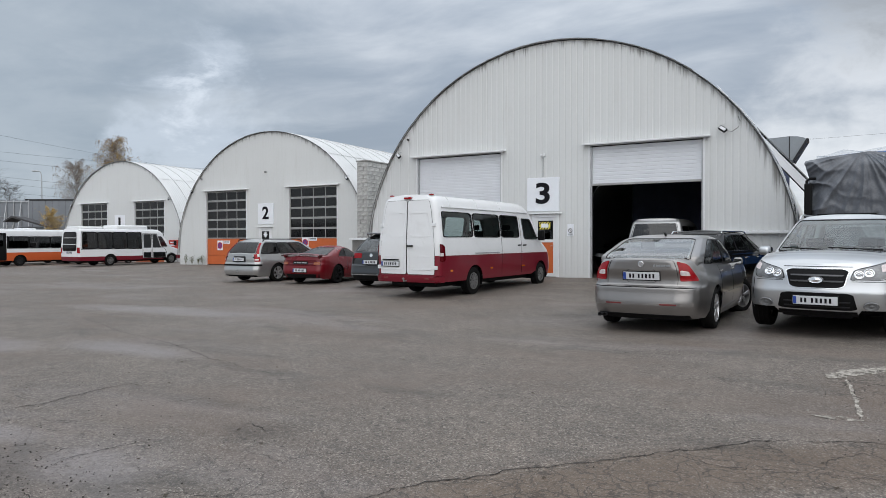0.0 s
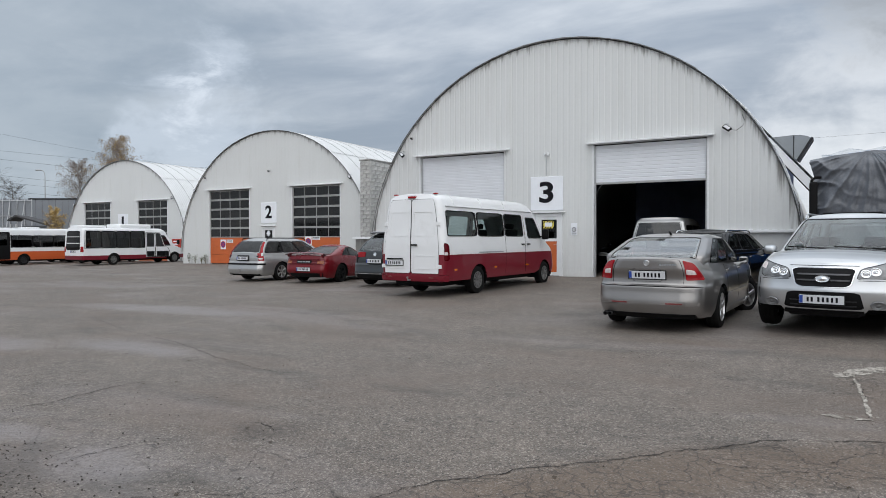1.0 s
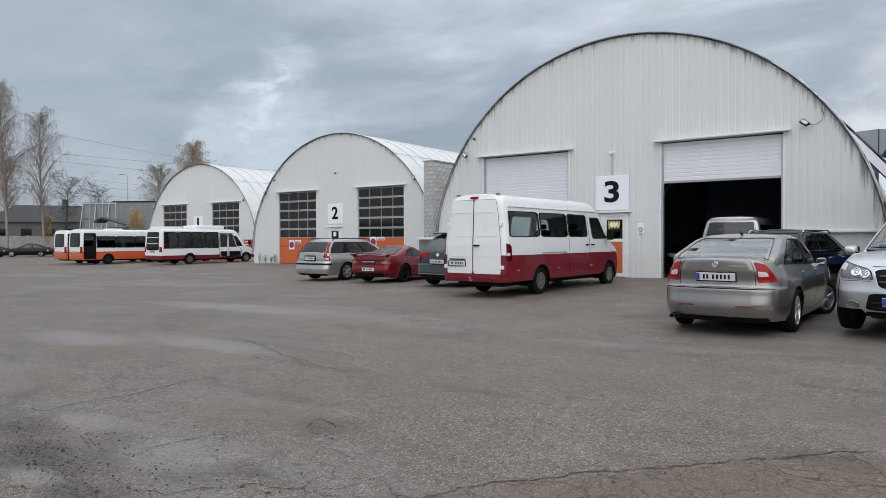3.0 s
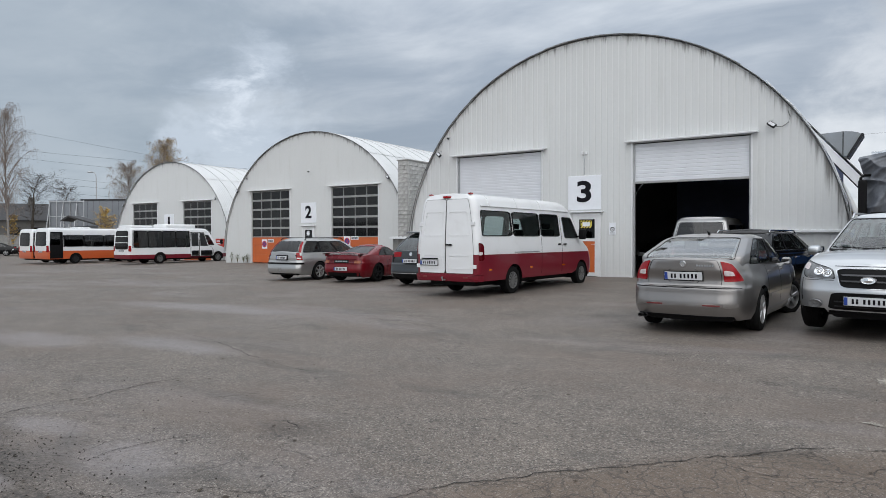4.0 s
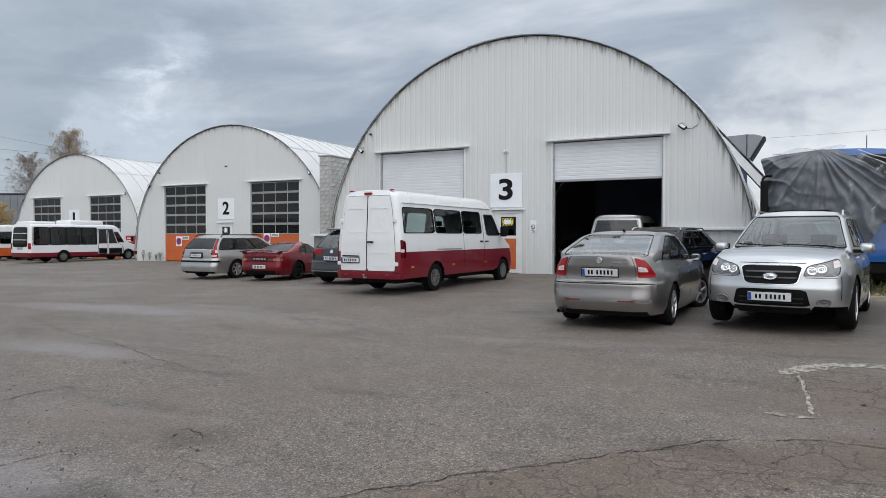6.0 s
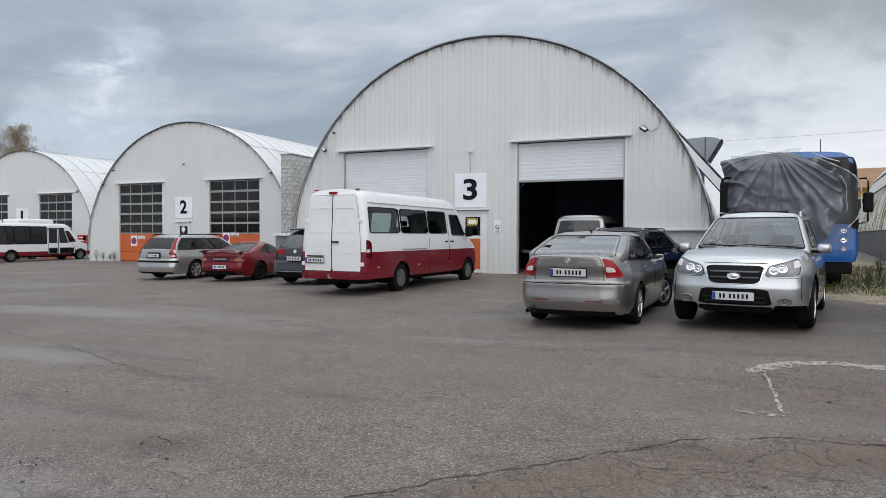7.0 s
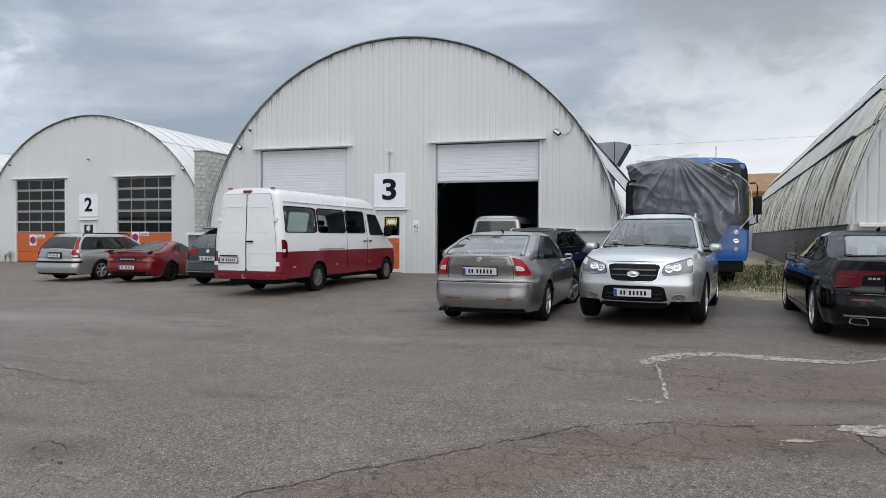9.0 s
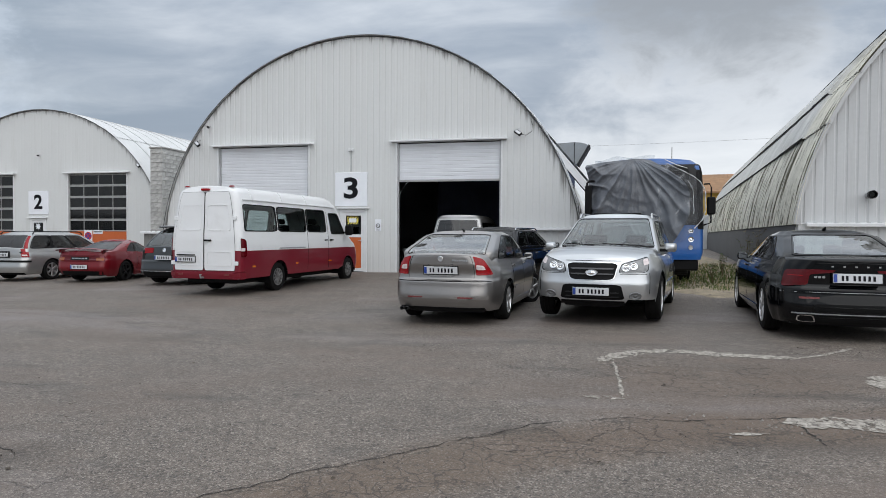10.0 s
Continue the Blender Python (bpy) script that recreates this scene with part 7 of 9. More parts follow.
        for y in (-0.95, 0.35, 1.60):
            s = sh.s_at(y, 2.2)
            part("roof_rib", sh.patch([(side * (s - 0.006), 2.16), (side * (s + 0.006), 2.16), (side * (s + 0.006), 2.385), (side * (s - 0.006), 2.385)], 0.014, 0.02, 0, 8), VAN_WHITE, d)
        part("slide_rail", sh.patch([(side * 2.33, 1.02), (side * 2.56, 1.02), (side * 2.56, 1.05), (side * 2.33, 1.05)], 0.006, 0.02, 0.1, 12), STEEL, d)
        part("head_lamp", sh.patch([(3.5 if side > 0 else 6.5, 0.72), (4.2 if side > 0 else 5.8, 0.70), (4.15 if side > 0 else 5.85, 0.92), (3.45 if side > 0 else 6.55, 0.96)], 0.012, 0.03, 0.15), CLEAR_LENS, d)
    part("door_split", sh.patch([(-0.007, 0.56), (0.007, 0.56), (0.007, 2.3), (-0.007, 2.3)], 0.004, 0.01, 0, 8), BLACK, d)
    part("rear_bumper", sh.patch([(-1.96, 0.38), (1.96, 0.38), (1.96, 0.535), (-1.96, 0.535)], 0.045, 0.08, 0.06, 36), MAROON, d, "maroon rear bumper")
    part("high_brake_lamp", box((-0.10, -1.58, 2.335), (0.10, -1.48, 2.385), 0.012), RED_LENS, d)
    number_plate(d, (-0.47, -1.635, 0.80), 0, 0)
    part("plate_lamp_bar", box((-0.70, -1.64, 0.885), (-0.22, -1.61, 0.91), 0.008), BLACK, d)
    part("door_handle", box((0.02, -1.66, 1.21), (0.20, -1.61, 1.245), 0.012), BLACK, d)
    part("tow_ball", tube([(0, -1.45, 0.40), (0, -1.72, 0.40), (0, -1.74, 0.47)], [0.02, 0.02, 0.03]), STEEL, d)
    for y in (-0.7, 0.25, 1.0):
        for x in (-0.6, -0.2, 0.25, 0.68):
            bm = box((x - 0.2, y - 0.06, 0.6), (x + 0.2, y + 0.06, 1.38), 0.05)
            part("seat", bm, SEAT, d)
    seat_pair(d, 2.55, 0.7, 1.80, (-0.5, 0.5))
    return d


def service_bus(m, name, label, low_paint, low_label, P2):
    """Coachbuilt minibus with a long window band, rear window, folding door and roof units."""
    d = thing(name, m, label, "bus", "minibuses")
    wb, ro, fo = P2.get("wb", 4.325), P2.get("ro", 2.1), 1.0
    z = P2.get("z", [0.32, 0.45, 0.70, 1.0, 1.25, 1.60, 2.0, 2.25, 2.40, 2.48])
    P = dict(z=z, W=2.02, wb=wb, ro=ro, fo=fo, rw=0.36, tw=0.22, rim=P2.get("rim", STEEL_WHEEL), floor=0.36, split=P2.get("split", 0.72), fix=(-ro + 0.4, wb - P2.get("cab", 0.7)),
             hw=[0.98, 1.0, 1.01, 1.01, 1.0, 0.99, 0.97, 0.955, 0.93, 0.86],
             yr=[-ro + v for v in (0.06, 0.02, 0.0, 0.0, 0.0, 0.02, 0.04, 0.06, 0.09, 0.15)],
             yf=[wb + fo - v for v in P2.get("nose", (0.08, 0.0, 0.03, 0.25, 0.55, 0.80, 1.02, 1.12, 1.22, 1.34))], rf=0.22, rr=0.12, ff=0.96, bf=0.08,
             holes=[], low_paint=low_paint, paint=VAN_WHITE, low_label=low_label)
    tmp = Shell(z, P["hw"], P["yr"], P["yf"], 0.12, 0.22, 0.03, 0.08, 0.985, 0.96, P["fix"])
    zw = P2.get("zw", (1.14, 2.26))
    P["holes"] = [(tmp.s_at(u, 1.6), tmp.s_at(v, 1.6), *zw) for u, v in P2["wins"]] + [(2.86, 2.97, 1.22, 1.90)]
    doors = [(tmp.s_at(u, 1.6), tmp.s_at(v, 1.6), lo, hi) for u, v, lo, hi in P2.get("doors", ())]
    band = [tmp.s_at(u, 1.6) for u in P2["band"]]
    P["side_glass"] = TINT_GLASS
    P["front_z"] = (1.22, 2.15)
    sh = box_body(d, P)
    rwz = P2.get("rear_win", (1.45, 2.35))
    rwin = part("rear_window", sh.patch([(-0.80, rwz[0]), (0.80, rwz[0]), (0.78, rwz[1]), (-0.78, rwz[1])], 0.010, 0.02, 0.12, 12), BLACK_GLASS, d, "dark rear window")
    part("window_seal", sh.patch([(-0.84, rwz[0] - 0.03), (0.84, rwz[0] - 0.03), (0.82, rwz[1] + 0.03), (-0.82, rwz[1] + 0.03)], 0.014, 0.02, 0.12, 12, inner=0.93), BLACK, rwin)
    for side in (1, -1):
        part("tail_lamp", sh.patch([(side * 0.88, 0.84), (side * 1.7, 0.84), (side * 1.65, P2.get("lamp_top", 1.2)), (side * 0.92, P2.get("lamp_top", 1.2))], 0.014, 0.03, 0.1), RED_LENS, d)
        part("window_band", sh.patch([(side * band[0], zw[0] - 0.05), (side * band[1], zw[0] - 0.05), (side * band[1], zw[1] + 0.05), (side * band[0], zw[1] + 0.05)], 0.002, 0.01, 0.02, 20, inner=0.95), BLACK, d)
        for (u0, u1, _, _), (v0, v1, _, _) in zip(P["holes"][:-2], P["holes"][1:-1]):
            part("window_pillar", sh.patch([(side * (u1 - 0.002), zw[0]), (side * (v0 + 0.002), zw[0]), (side * (v0 + 0.002), zw[1]), (side * (u1 - 0.002), zw[1])], 0.012, 0.015, 0, 6), BLACK, d)
        part("door_mirror", moved(box((-0.10, -0.06, -0.16), (0.10, 0.06, 0.16), 0.035), Matrix.Translation((side * 1.16, wb + 0.15, 1.45))), BLACK, d)
        part("head_lamp", sh.patch([(3.5 if side > 0 else 6.5, 0.78), (4.2 if side > 0 else 5.8, 0.76), (4.15 if side > 0 else 5.85, 0.98), (3.45 if side > 0 else 6.55, 1.02)], 0.012, 0.03, 0.15), CLEAR_LENS, d)
    for s0, s1, z0, z1 in doors:
        leaf = part("passenger_door", sh.patch([(s0, z0), (s1, z0), (s1, z1), (s0, z1)], 0.012, 0.03, 0.04, 12), P2.get("door_mat", BLACK), d)
        if P2.get("glazed"):
            for zz0, zz1 in ((z0 + 0.72, z1 - 0.06), (z0 + 0.06, z0 + 0.42)):
                part("pane", sh.patch([(s0 + 0.08 * (s1 - s0), zz0), (s1 - 0.08 * (s1 - s0), zz0), (s1 - 0.08 * (s1 - s0), zz1), (s0 + 0.08 * (s1 - s0), zz1)], 0.018, 0.02, 0.05, 8), TINT_GLASS, leaf)
            part("door_seal", sh.patch([(s0 - 0.002, z0), (s1 + 0.002, z0), (s1 + 0.002, z1), (s0 - 0.002, z1)], 0.017, 0.02, 0.02, 12, inner=0.94), BLACK, leaf)
            continue
        for k in range(P2.get("leaves", 2)):
            a = s0 + (s1 - s0) * (k + 0.12) / P2.get("leaves", 2)
            b = s0 + (s1 - s0) * (k + 0.88) / P2.get("leaves", 2)
            part("pane", sh.patch([(a, z0 + 0.95), (b, z0 + 0.95), (b, z1 - 0.10), (a, z1 - 0.10)], 0.018, 0.02, 0.08, 8), TINT_GLASS, leaf)
            if P2.get("leaves", 2) > 1:
                part("panel", sh.patch([(a, z0 + 0.35), (b, z0 + 0.35), (b, z0 + 0.86), (a, z0 + 0.86)], 0.018, 0.02, 0.08, 8), VAN_WHITE, leaf)
    for x0, x1, y0, y1, z0, z1 in P2.get("roof_units", ()):
        bx = box((x0, y0, z0), (x1, y1, z1), 0.09, seg=3)
        part("roof_unit", bx, VAN_WHITE, d, "white rounded air-conditioning unit", smooth=50)
    number_plate(d, (0.0, -ro - 0.012, 0.88), 0, 0)
    for y in np.arange(-ro + 0.5, wb - 0.6, 0.85):
        for x in (-0.7, -0.3, 0.35, 0.72):
            bm = box((x - 0.19, y - 0.06, 0.7), (x + 0.19, y + 0.06, 1.70), 0.05)
            part("seat", bm, SEAT, d)
    return d, sh


def far_buses():
    d, sh = service_bus(on_ground(-40.46, 26.1, 0), "minibus", "white minibus with maroon skirt, roof units and slatted rear window", MAROON, "maroon skirt", dict(
        z=[0.32, 0.45, 0.70, 1.0, 1.22, 1.55, 1.92, 2.14, 2.27, 2.35], zw=(1.12, 2.14), wb=4.6, cab=1.55, nose=(0.08, 0.0, 0.03, 0.25, 0.85, 1.12, 1.42, 1.58, 1.72, 1.88),
        wins=[(-1.86 + 1.02 * k, -0.88 + 1.02 * k) for k in range(4)], band=(-1.95, 2.26), doors=[(2.32, 3.0, 0.42, 2.10), (3.03, 3.62, 0.42, 2.10)], leaves=1, glazed=True, door_mat=VAN_WHITE,
        roof_units=[(-0.7, 0.7, -1.9, -0.3, 2.34, 2.52), (-0.75, 0.75, 0.6, 2.9, 2.34, 2.64)], rear_win=(1.0, 2.14), split=0.62))
    for k in range(2):
        z = 1.38 + 0.40 * k
        part("rear_slat", sh.patch([(-0.82, z), (0.82, z), (0.82, z + 0.035), (-0.82, z + 0.035)], 0.03, 0.03, 0.1, 12), VAN_WHITE, d)
    o = dict(wb=4.3, ro=1.9, wins=[(0.55 - 1.3, 1.85 - 1.3), (0.62, 2.0), (2.06, 3.3)], zw=(1.24, 2.0), band=(-0.85, 3.4), doors=[(-1.78, -0.88, 0.40, 2.25)], leaves=1, split=0.93,
             roof_units=[(-0.6, 0.6, 0.4, 1.3, 2.47, 2.60)], rear_win=(1.30, 2.22), lamp_top=1.30, rim=TRIM_DARK)
    a, _ = service_bus(on_ground(-48.33, 24.7, 0), "minibus", "white minibus with orange skirt and a dark side door", BUS_ORANGE, "orange skirt", o)
    copy_thing(a, on_ground(-51.94, 25.3, 0))
    return d


def blue_bus():
    """Large blue bus, its front half covered with a grey and clear plastic sheet."""
    L, W = 11.0, 1.25
    d = thing("blue_city_bus", on_ground(1.31, 17.4, 180), "blue bus parked nose-out with its front wrapped in plastic sheet", "bus")
    z = [0.68, 0.82, 1.2, 1.6, 2.2, 2.8, 3.0, 3.08]
    sh = Shell(z, [1.20, 1.24, 1.25, 1.25, 1.24, 1.22, 1.14, 1.0], [-L + v for v in (0.05, 0, 0, 0.02, 0.05, 0.1, 0.2, 0.4)], [1.0 - v for v in (0.04, 0.0, 0.02, 0.05, 0.12, 0.22, 0.30, 0.45)],
               0.12, 0.16, 0.03, 0.10, 0.99, 0.97)
    sv = sorted({k / 6 for k in range(31)})
    part("body", sh.mesh(sv, list(np.linspace(0.68, 3.08, 16)), lambda s, y: 0.68, lambda s, y: 3.08, (), [(0, 5)], 0.05), BUS_BLUE, d, smooth=32)
    w = part("windscreen", sh.patch([(3.30, 1.50), (6.70, 1.50), (6.70, 2.95), (3.30, 2.95)], 0.008, 0.02, 0.04, 40), BLACK_GLASS, d)
    part("destination_box", sh.patch([(4.15, 2.55), (5.85, 2.55), (5.85, 2.88), (4.15, 2.88)], 0.014, 0.02, 0.05, 20), BLACK, d)
    part("side_glazing", sh.patch([(2.06, 1.4), (3.95, 1.4), (3.95, 2.8), (2.06, 2.8)], 0.010, 0.02, 0.06), BLACK, d)
    part("side_glazing", sh.patch([(6.05, 1.4), (7.94, 1.4), (7.94, 2.8), (6.05, 2.8)], 0.010, 0.02, 0.06), BLACK, d)
    for side in (1, -1):
        for zz, r in ((1.36, 0.05), (1.16, 0.055), (0.97, 0.045)):
            ss = 4.13 if side > 0 else 5.87
            nn = sh.normal(ss, zz)
            part("head_lamp", moved(lathe([(0, r * 1.2), (0.02, r * 1.15), (0.018, r), (0.004, r * 0.6), (0.01, 0.001)], 20), Matrix.Translation(sh.q(ss, zz) + nn * 0.004) @ nn.to_track_quat("X", "Z").to_matrix().to_4x4()), CHROME if zz > 1.0 else STEEL, d, "round headlamp")
    part("bumper", box((-1.10, 0.55, 0.42), (1.10, 0.86, 0.69), 0.04), BLACK, d)
    part("chassis", box((-0.9, -8.5, 0.3), (0.9, 0.62, 0.69), 0.05), BLACK, d)
    for yw in (-1.6, -7.3):
        for sd in (1, -1):
            wheel_at(d, sd * 1.05, yw, 0.48, 0.28, STEEL, 8, rim_r=0.56)
    # mirrors on arms
    part("mirror_arm", tube([(1.2, 0.9, 2.55), (1.42, 1.02, 2.55), (1.48, 1.02, 2.5), (1.48, 1.02, 1.75)], 0.03), BLACK, d)
    part("door_mirror", box((1.37, 0.96, 1.62), (1.53, 1.08, 2.45), 0.03), BLACK, d, "long black mirror housing")
    part("mirror_arm", tube([(-1.2, 0.9, 2.46), (-1.30, 1.0, 2.46), (-1.34, 1.02, 2.38), (-1.34, 1.02, 1.55), (-1.2, 0.9, 1.5)], 0.018), BLACK, d)
    part("door_mirror", box((-1.44, 0.96, 1.74), (-1.25, 1.06, 2.16), 0.04), BLACK, d)
    part("aerial", tube([(-0.5, 0.6, 3.1), (-0.5, 0.6, 3.38)], 0.008), BLACK, d)
    return d, sh


def tarpaulin(m):
    """Grey plastic sheet tied at the roof and drawn tight round the bus front in fanned creases; thin clear film at one side."""
    d = thing("plastic_cover", m, "crumpled grey plastic sheet lashed over the front of a bus", "tarpaulin")

    def ridge(t):
        return (1 - abs(math.sin(t))) ** 2

    def surface(u, v):
        """u from the gathered edge to the film's free edge, v from the hem to the roof."""
        z = 1.0 + 2.08 * v
        far = float(np.interp(z, (1.0, 1.45, 1.7, 2.2, 2.45, 2.6, 2.8, 3.08), (-0.75, -1.14, -1.21, -1.20, -1.08, -0.94, -0.68, -0.20)))
        x = 1.48 + 0.05 * math.sin(7 * v) + (far - 1.48 - 0.05 * math.sin(7 * v)) * u
        z += (1 - v) * (0.16 * max(0, -x) ** 1.5 + 0.04 * math.sin(5 * x)) - 0.10 * v ** 6 * abs(x - 0.35)
        a, rad = math.atan2(x - 0.45, max(0.04, 3.14 - z)), math.hypot(x - 0.45, 3.14 - z)
        w = noise.noise((x * 1.3, z * 1.1, 4.0))
        f = (0.055 * ridge(a * 5.3 + 1.1 * w) + 0.040 * ridge(a * 9.7 + 1.6 * w + 0.8) + 0.022 * ridge(a * 17 + 2.5 * w)) * min(1, rad / 0.9)
        edge = math.exp(-max(0, 1.5 - x) / 0.38)
        f += 0.12 * edge * ridge(z * 7.5 + 2.2 * noise.noise((x * 2.5, z * 2.0, 9.0)) - 1.6 * x)
        f += 0.05 * math.exp(-max(0, x + 1.25) / 0.5) * ridge(3.4 * z + 2.6 * x + 1.8 * noise.noise((x * 2, z * 2, 2.0)))
        f += 0.035 * noise.noise((x * 2.4, z * 2.4, 1.0)) + 0.014 * noise.noise((x * 8, z * 6, 7.0))
        y = 1.10 - 1.15 * max(0, x - 1.15) ** 1.3 - 0.10 * max(0, abs(x) - 0.7) ** 2 - 1.9 * max(0, v - 0.86) ** 1.4 + f
        return x + 0.25 * f * edge, y, z

    part("sheet", grid([[surface(u, v) for u in np.linspace(0, 0.87, 130)] for v in np.linspace(0, 1, 90)]), GREY_SHEET, d, "grey crumpled sheet", smooth=75)

    def film_point(u, v):
        x, y, z = surface(u, v)
        return x, y + 0.012 + 0.03 * ridge(9 * z + 5 * x + 2 * noise.noise((x * 4, z * 4, 3))) * (u - 0.6), z

    part("film", grid([[film_point(u, v) for u in np.linspace(0.60, 1.0, 58)] for v in np.linspace(0, 0.97, 80)]), CLEAR_FILM, d, "clear crinkled plastic film", smooth=75)
    part("film_hem", tube([film_point(1.0, v) for v in np.linspace(0.12, 0.96, 40)], [0.010 + 0.006 * math.sin(1.7 * k) for k in range(40)], 6), FILM_HEM, d, "rolled milky edge of the film", smooth=60)
    part("film_fold", tube([film_point(0.93 - 0.03 * math.sin(3 * v), v) for v in np.linspace(0.3, 0.72, 24)], 0.006, 5), FILM_HEM, d)
    rows = [[(x, 1.02 - 1.3 * v, 3.12 - 0.05 * x * x + 0.045 * ridge(4 * x + 3 * v) + 0.02 * math.sin(9 * x + 5 * v)) for x in np.linspace(-0.1, 1.3, 40)] for v in np.linspace(0, 1, 14)]
    part("top_sheet", grid(rows), CLEAR_FILM, d, "clear plastic film over the roof", smooth=75)
    cord = tube([(-0.30, 1.10, 3.03), (-0.55, 1.13, 2.90), (-0.80, 1.12, 2.82)], 0.008, 5)
    part("lashing_cord", cord, TRIM_WHITE, d, "pale lashing cord")
    return d


FILM_HEM = mat("milky_film_roll", (0.52, 0.54, 0.56), 0.3, 0, 0.25, 12, 60)
GREY_SHEET = mat("grey_tarpaulin", (0.105, 0.113, 0.130), 0.23, 0, 0.2, 1.5, 25, 0.15, (0.22, 0.23, 0.25), 0.35)


def film_material():
    m = bpy.data.materials.new("clear_plastic_film")
    m.use_nodes = True
    g = Nodes(m.node_tree)
    vec = g.n("ShaderNodeTexCoord").outputs["Object"]
    crease = g.ramp(g.noise(g.scaled(vec, 2.5, 2.5, 1.2), 2.0, 6, 0.7, 0.8), 0.50, 0.70)
    clear = g.n("ShaderNodeBsdfTransparent")
    clear.inputs[0].default_value = (0.86, 0.88, 0.9, 1)
    milk = g.n("ShaderNodeBsdfPrincipled")
    milk.inputs["Base Color"].default_value = (0.55, 0.57, 0.60, 1)
    milk.inputs["Roughness"].default_value = 0.2
    both = g.n("ShaderNodeMixShader")
    g.put(both.inputs[0], g.math("ADD", 0.06, g.math("MULTIPLY", crease, 0.38)))
    g.t.links.new(clear.outputs[0], both.inputs[1])
    g.t.links.new(milk.outputs[0], both.inputs[2])
    out = g.n("ShaderNodeOutputMaterial")
    g.t.links.new(both.outputs[0], out.inputs[0])
    return m


CLEAR_FILM = film_material()
grey_sedan()
silver_suv()
black_sedan()
white_red_minibus()
silver_estate()
red_coupe()
slate_hatchback()
dark_wagon()
silver_people_carrier()
far_buses()
blue_bus()
tarpaulin(on_ground(1.31, 17.4, 180))


# ---- ground details ----
def ribbon(name, pts, width, material, label, jitter=0.03, seed=1, lift=0.004, sub=14, kind="structure", ragged=0.35, keep=0.0):
    """A ragged strip that follows the ground along a polyline."""
    rng = random.Random(seed)
    fine = []
    for (x0, y0), (x1, y1) in zip(pts, pts[1:]):
        n = max(2, int(math.hypot(x1 - x0, y1 - y0) * sub))
        fine += [(x0 + (x1 - x0) * k / n, y0 + (y1 - y0) * k / n) for k in range(n)]
    fine.append(pts[-1])
    off, rows, ra, rb = 0.0, [], 0.0, 0.0
    for i, (x, y) in enumerate(fine):
        a, b = fine[max(0, i - 1)], fine[min(len(fine) - 1, i + 1)]
        d = Vector((b[0] - a[0], b[1] - a[1], 0)).normalized()
        nrm = Vector((-d.y, d.x, 0))
        off = off * 0.8 + rng.uniform(-jitter, jitter) * 0.6
        fade = min(1, i / 6, (len(fine) - 1 - i) / 6)
        ra, rb = (keep * v + (1 - keep) ** 0.6 * rng.uniform(-ragged, ragged) for v in (ra, rb))
        w0 = width * max(0.05, 0.5 + ra) * max(0.12, fade)
        w1 = width * max(0.05, 0.5 + rb) * max(0.12, fade)
        p, q = Vector((x, y, 0)) + nrm * (off + w0), Vector((x, y, 0)) + nrm * (off - w1)
        rows.append([(p.x, p.y, ground_z(p.x, p.y) + lift), (q.x, q.y, ground_z(q.x, q.y) + lift)])
    ob = link(name, grid(rows), material)
    return tagged(ob, label, name.split("_")[-1], kind=kind)


CRACK = mat("crack_filling", (0.030, 0.026, 0.023), 0.9, 0, 0.3, 6, 50)
PALE = mat("pale_patch_mortar", (0.245, 0.225, 0.195), 0.9, 0, 0.3, 7, 90, 0.6, (0.10, 0.092, 0.082), 0.8)
pl = "dark crack across the old asphalt"
cr = [
    ([(-0.05, 4.95), (-0.28, 4.82), (-0.78, 4.37), (-1.22, 3.85), (-1.50, 3.60), (-1.92, 3.12), (-2.14, 2.66), (-2.6, 2.1)], 0.020),
    ([(-0.05, 4.95), (0.28, 5.08), (0.76, 5.13), (1.53, 5.38), (2.07, 5.27), (2.9, 5.5)], 0.024),
    ([(-4.62, 2.08), (-4.34, 2.33), (-4.49, 2.53), (-4.52, 2.76)], 0.010),
    ([(-4.16, 2.25), (-4.22, 2.4), (-4.2, 2.66), (-4.12, 2.86), (-3.94, 3.07)], 0.015),
    ([(-3.98, 1.91), (-3.88, 2.0), (-3.59, 1.96), (-3.36, 2.02), (-3.24, 2.2), (-3.06, 2.41), (-2.84, 2.44), (-2.62, 2.47)], 0.012),
    ([(-2.84, 2.44), (-2.79, 2.5), (-2.63, 2.6), (-2.55, 2.77), (-2.38, 2.96)], 0.010),
    ([(-4.96, 3.64), (-4.84, 3.89), (-4.6, 4.19)], 0.022),
    ([(-4.87, 5.09), (-5.53, 5.22), (-6.32, 5.45), (-7.49, 5.91), (-9.41, 6.44), (-11.56, 7.24)], 0.022),
    ([(-3.62, 4.12), (-3.53, 4.14), (-3.40, 4.20)], 0.035),
    ([(-6.42, 2.42), (-6.03, 2.55), (-6.06, 2.9), (-5.95, 3.27), (-5.98, 3.67), (-5.94, 4.32)], 0.024),
    ([(-3.4, 3.4), (-3.51, 3.47), (-3.75, 3.62), (-3.9, 3.5)], 0.02),
    ([(0.35, 5.67), (0.34, 6.2), (0.30, 7.0), (0.31, 7.3)], 0.014),
    ([(1.53, 5.30), (1.55, 5.0), (1.62, 4.6)], 0.03),
    ([(-0.88, 4.33), (-0.5, 4.2), (0.1, 4.35), (0.7, 4.4)], 0.012),
    ([(-6.5, 9.8), (-8.5, 9.4), (-11, 9.9), (-14, 10.2)], 0.02),
    ([(2.45, 7.1), (2.7, 6.75), (3.0, 6.3)], 0.02),
]
for k, (pts, w) in enumerate(cr):
    ribbon("asphalt_crack", pts, w * 0.42, CRACK, pl, 0.030, k + 3, 0.004, 30, ragged=0.5)


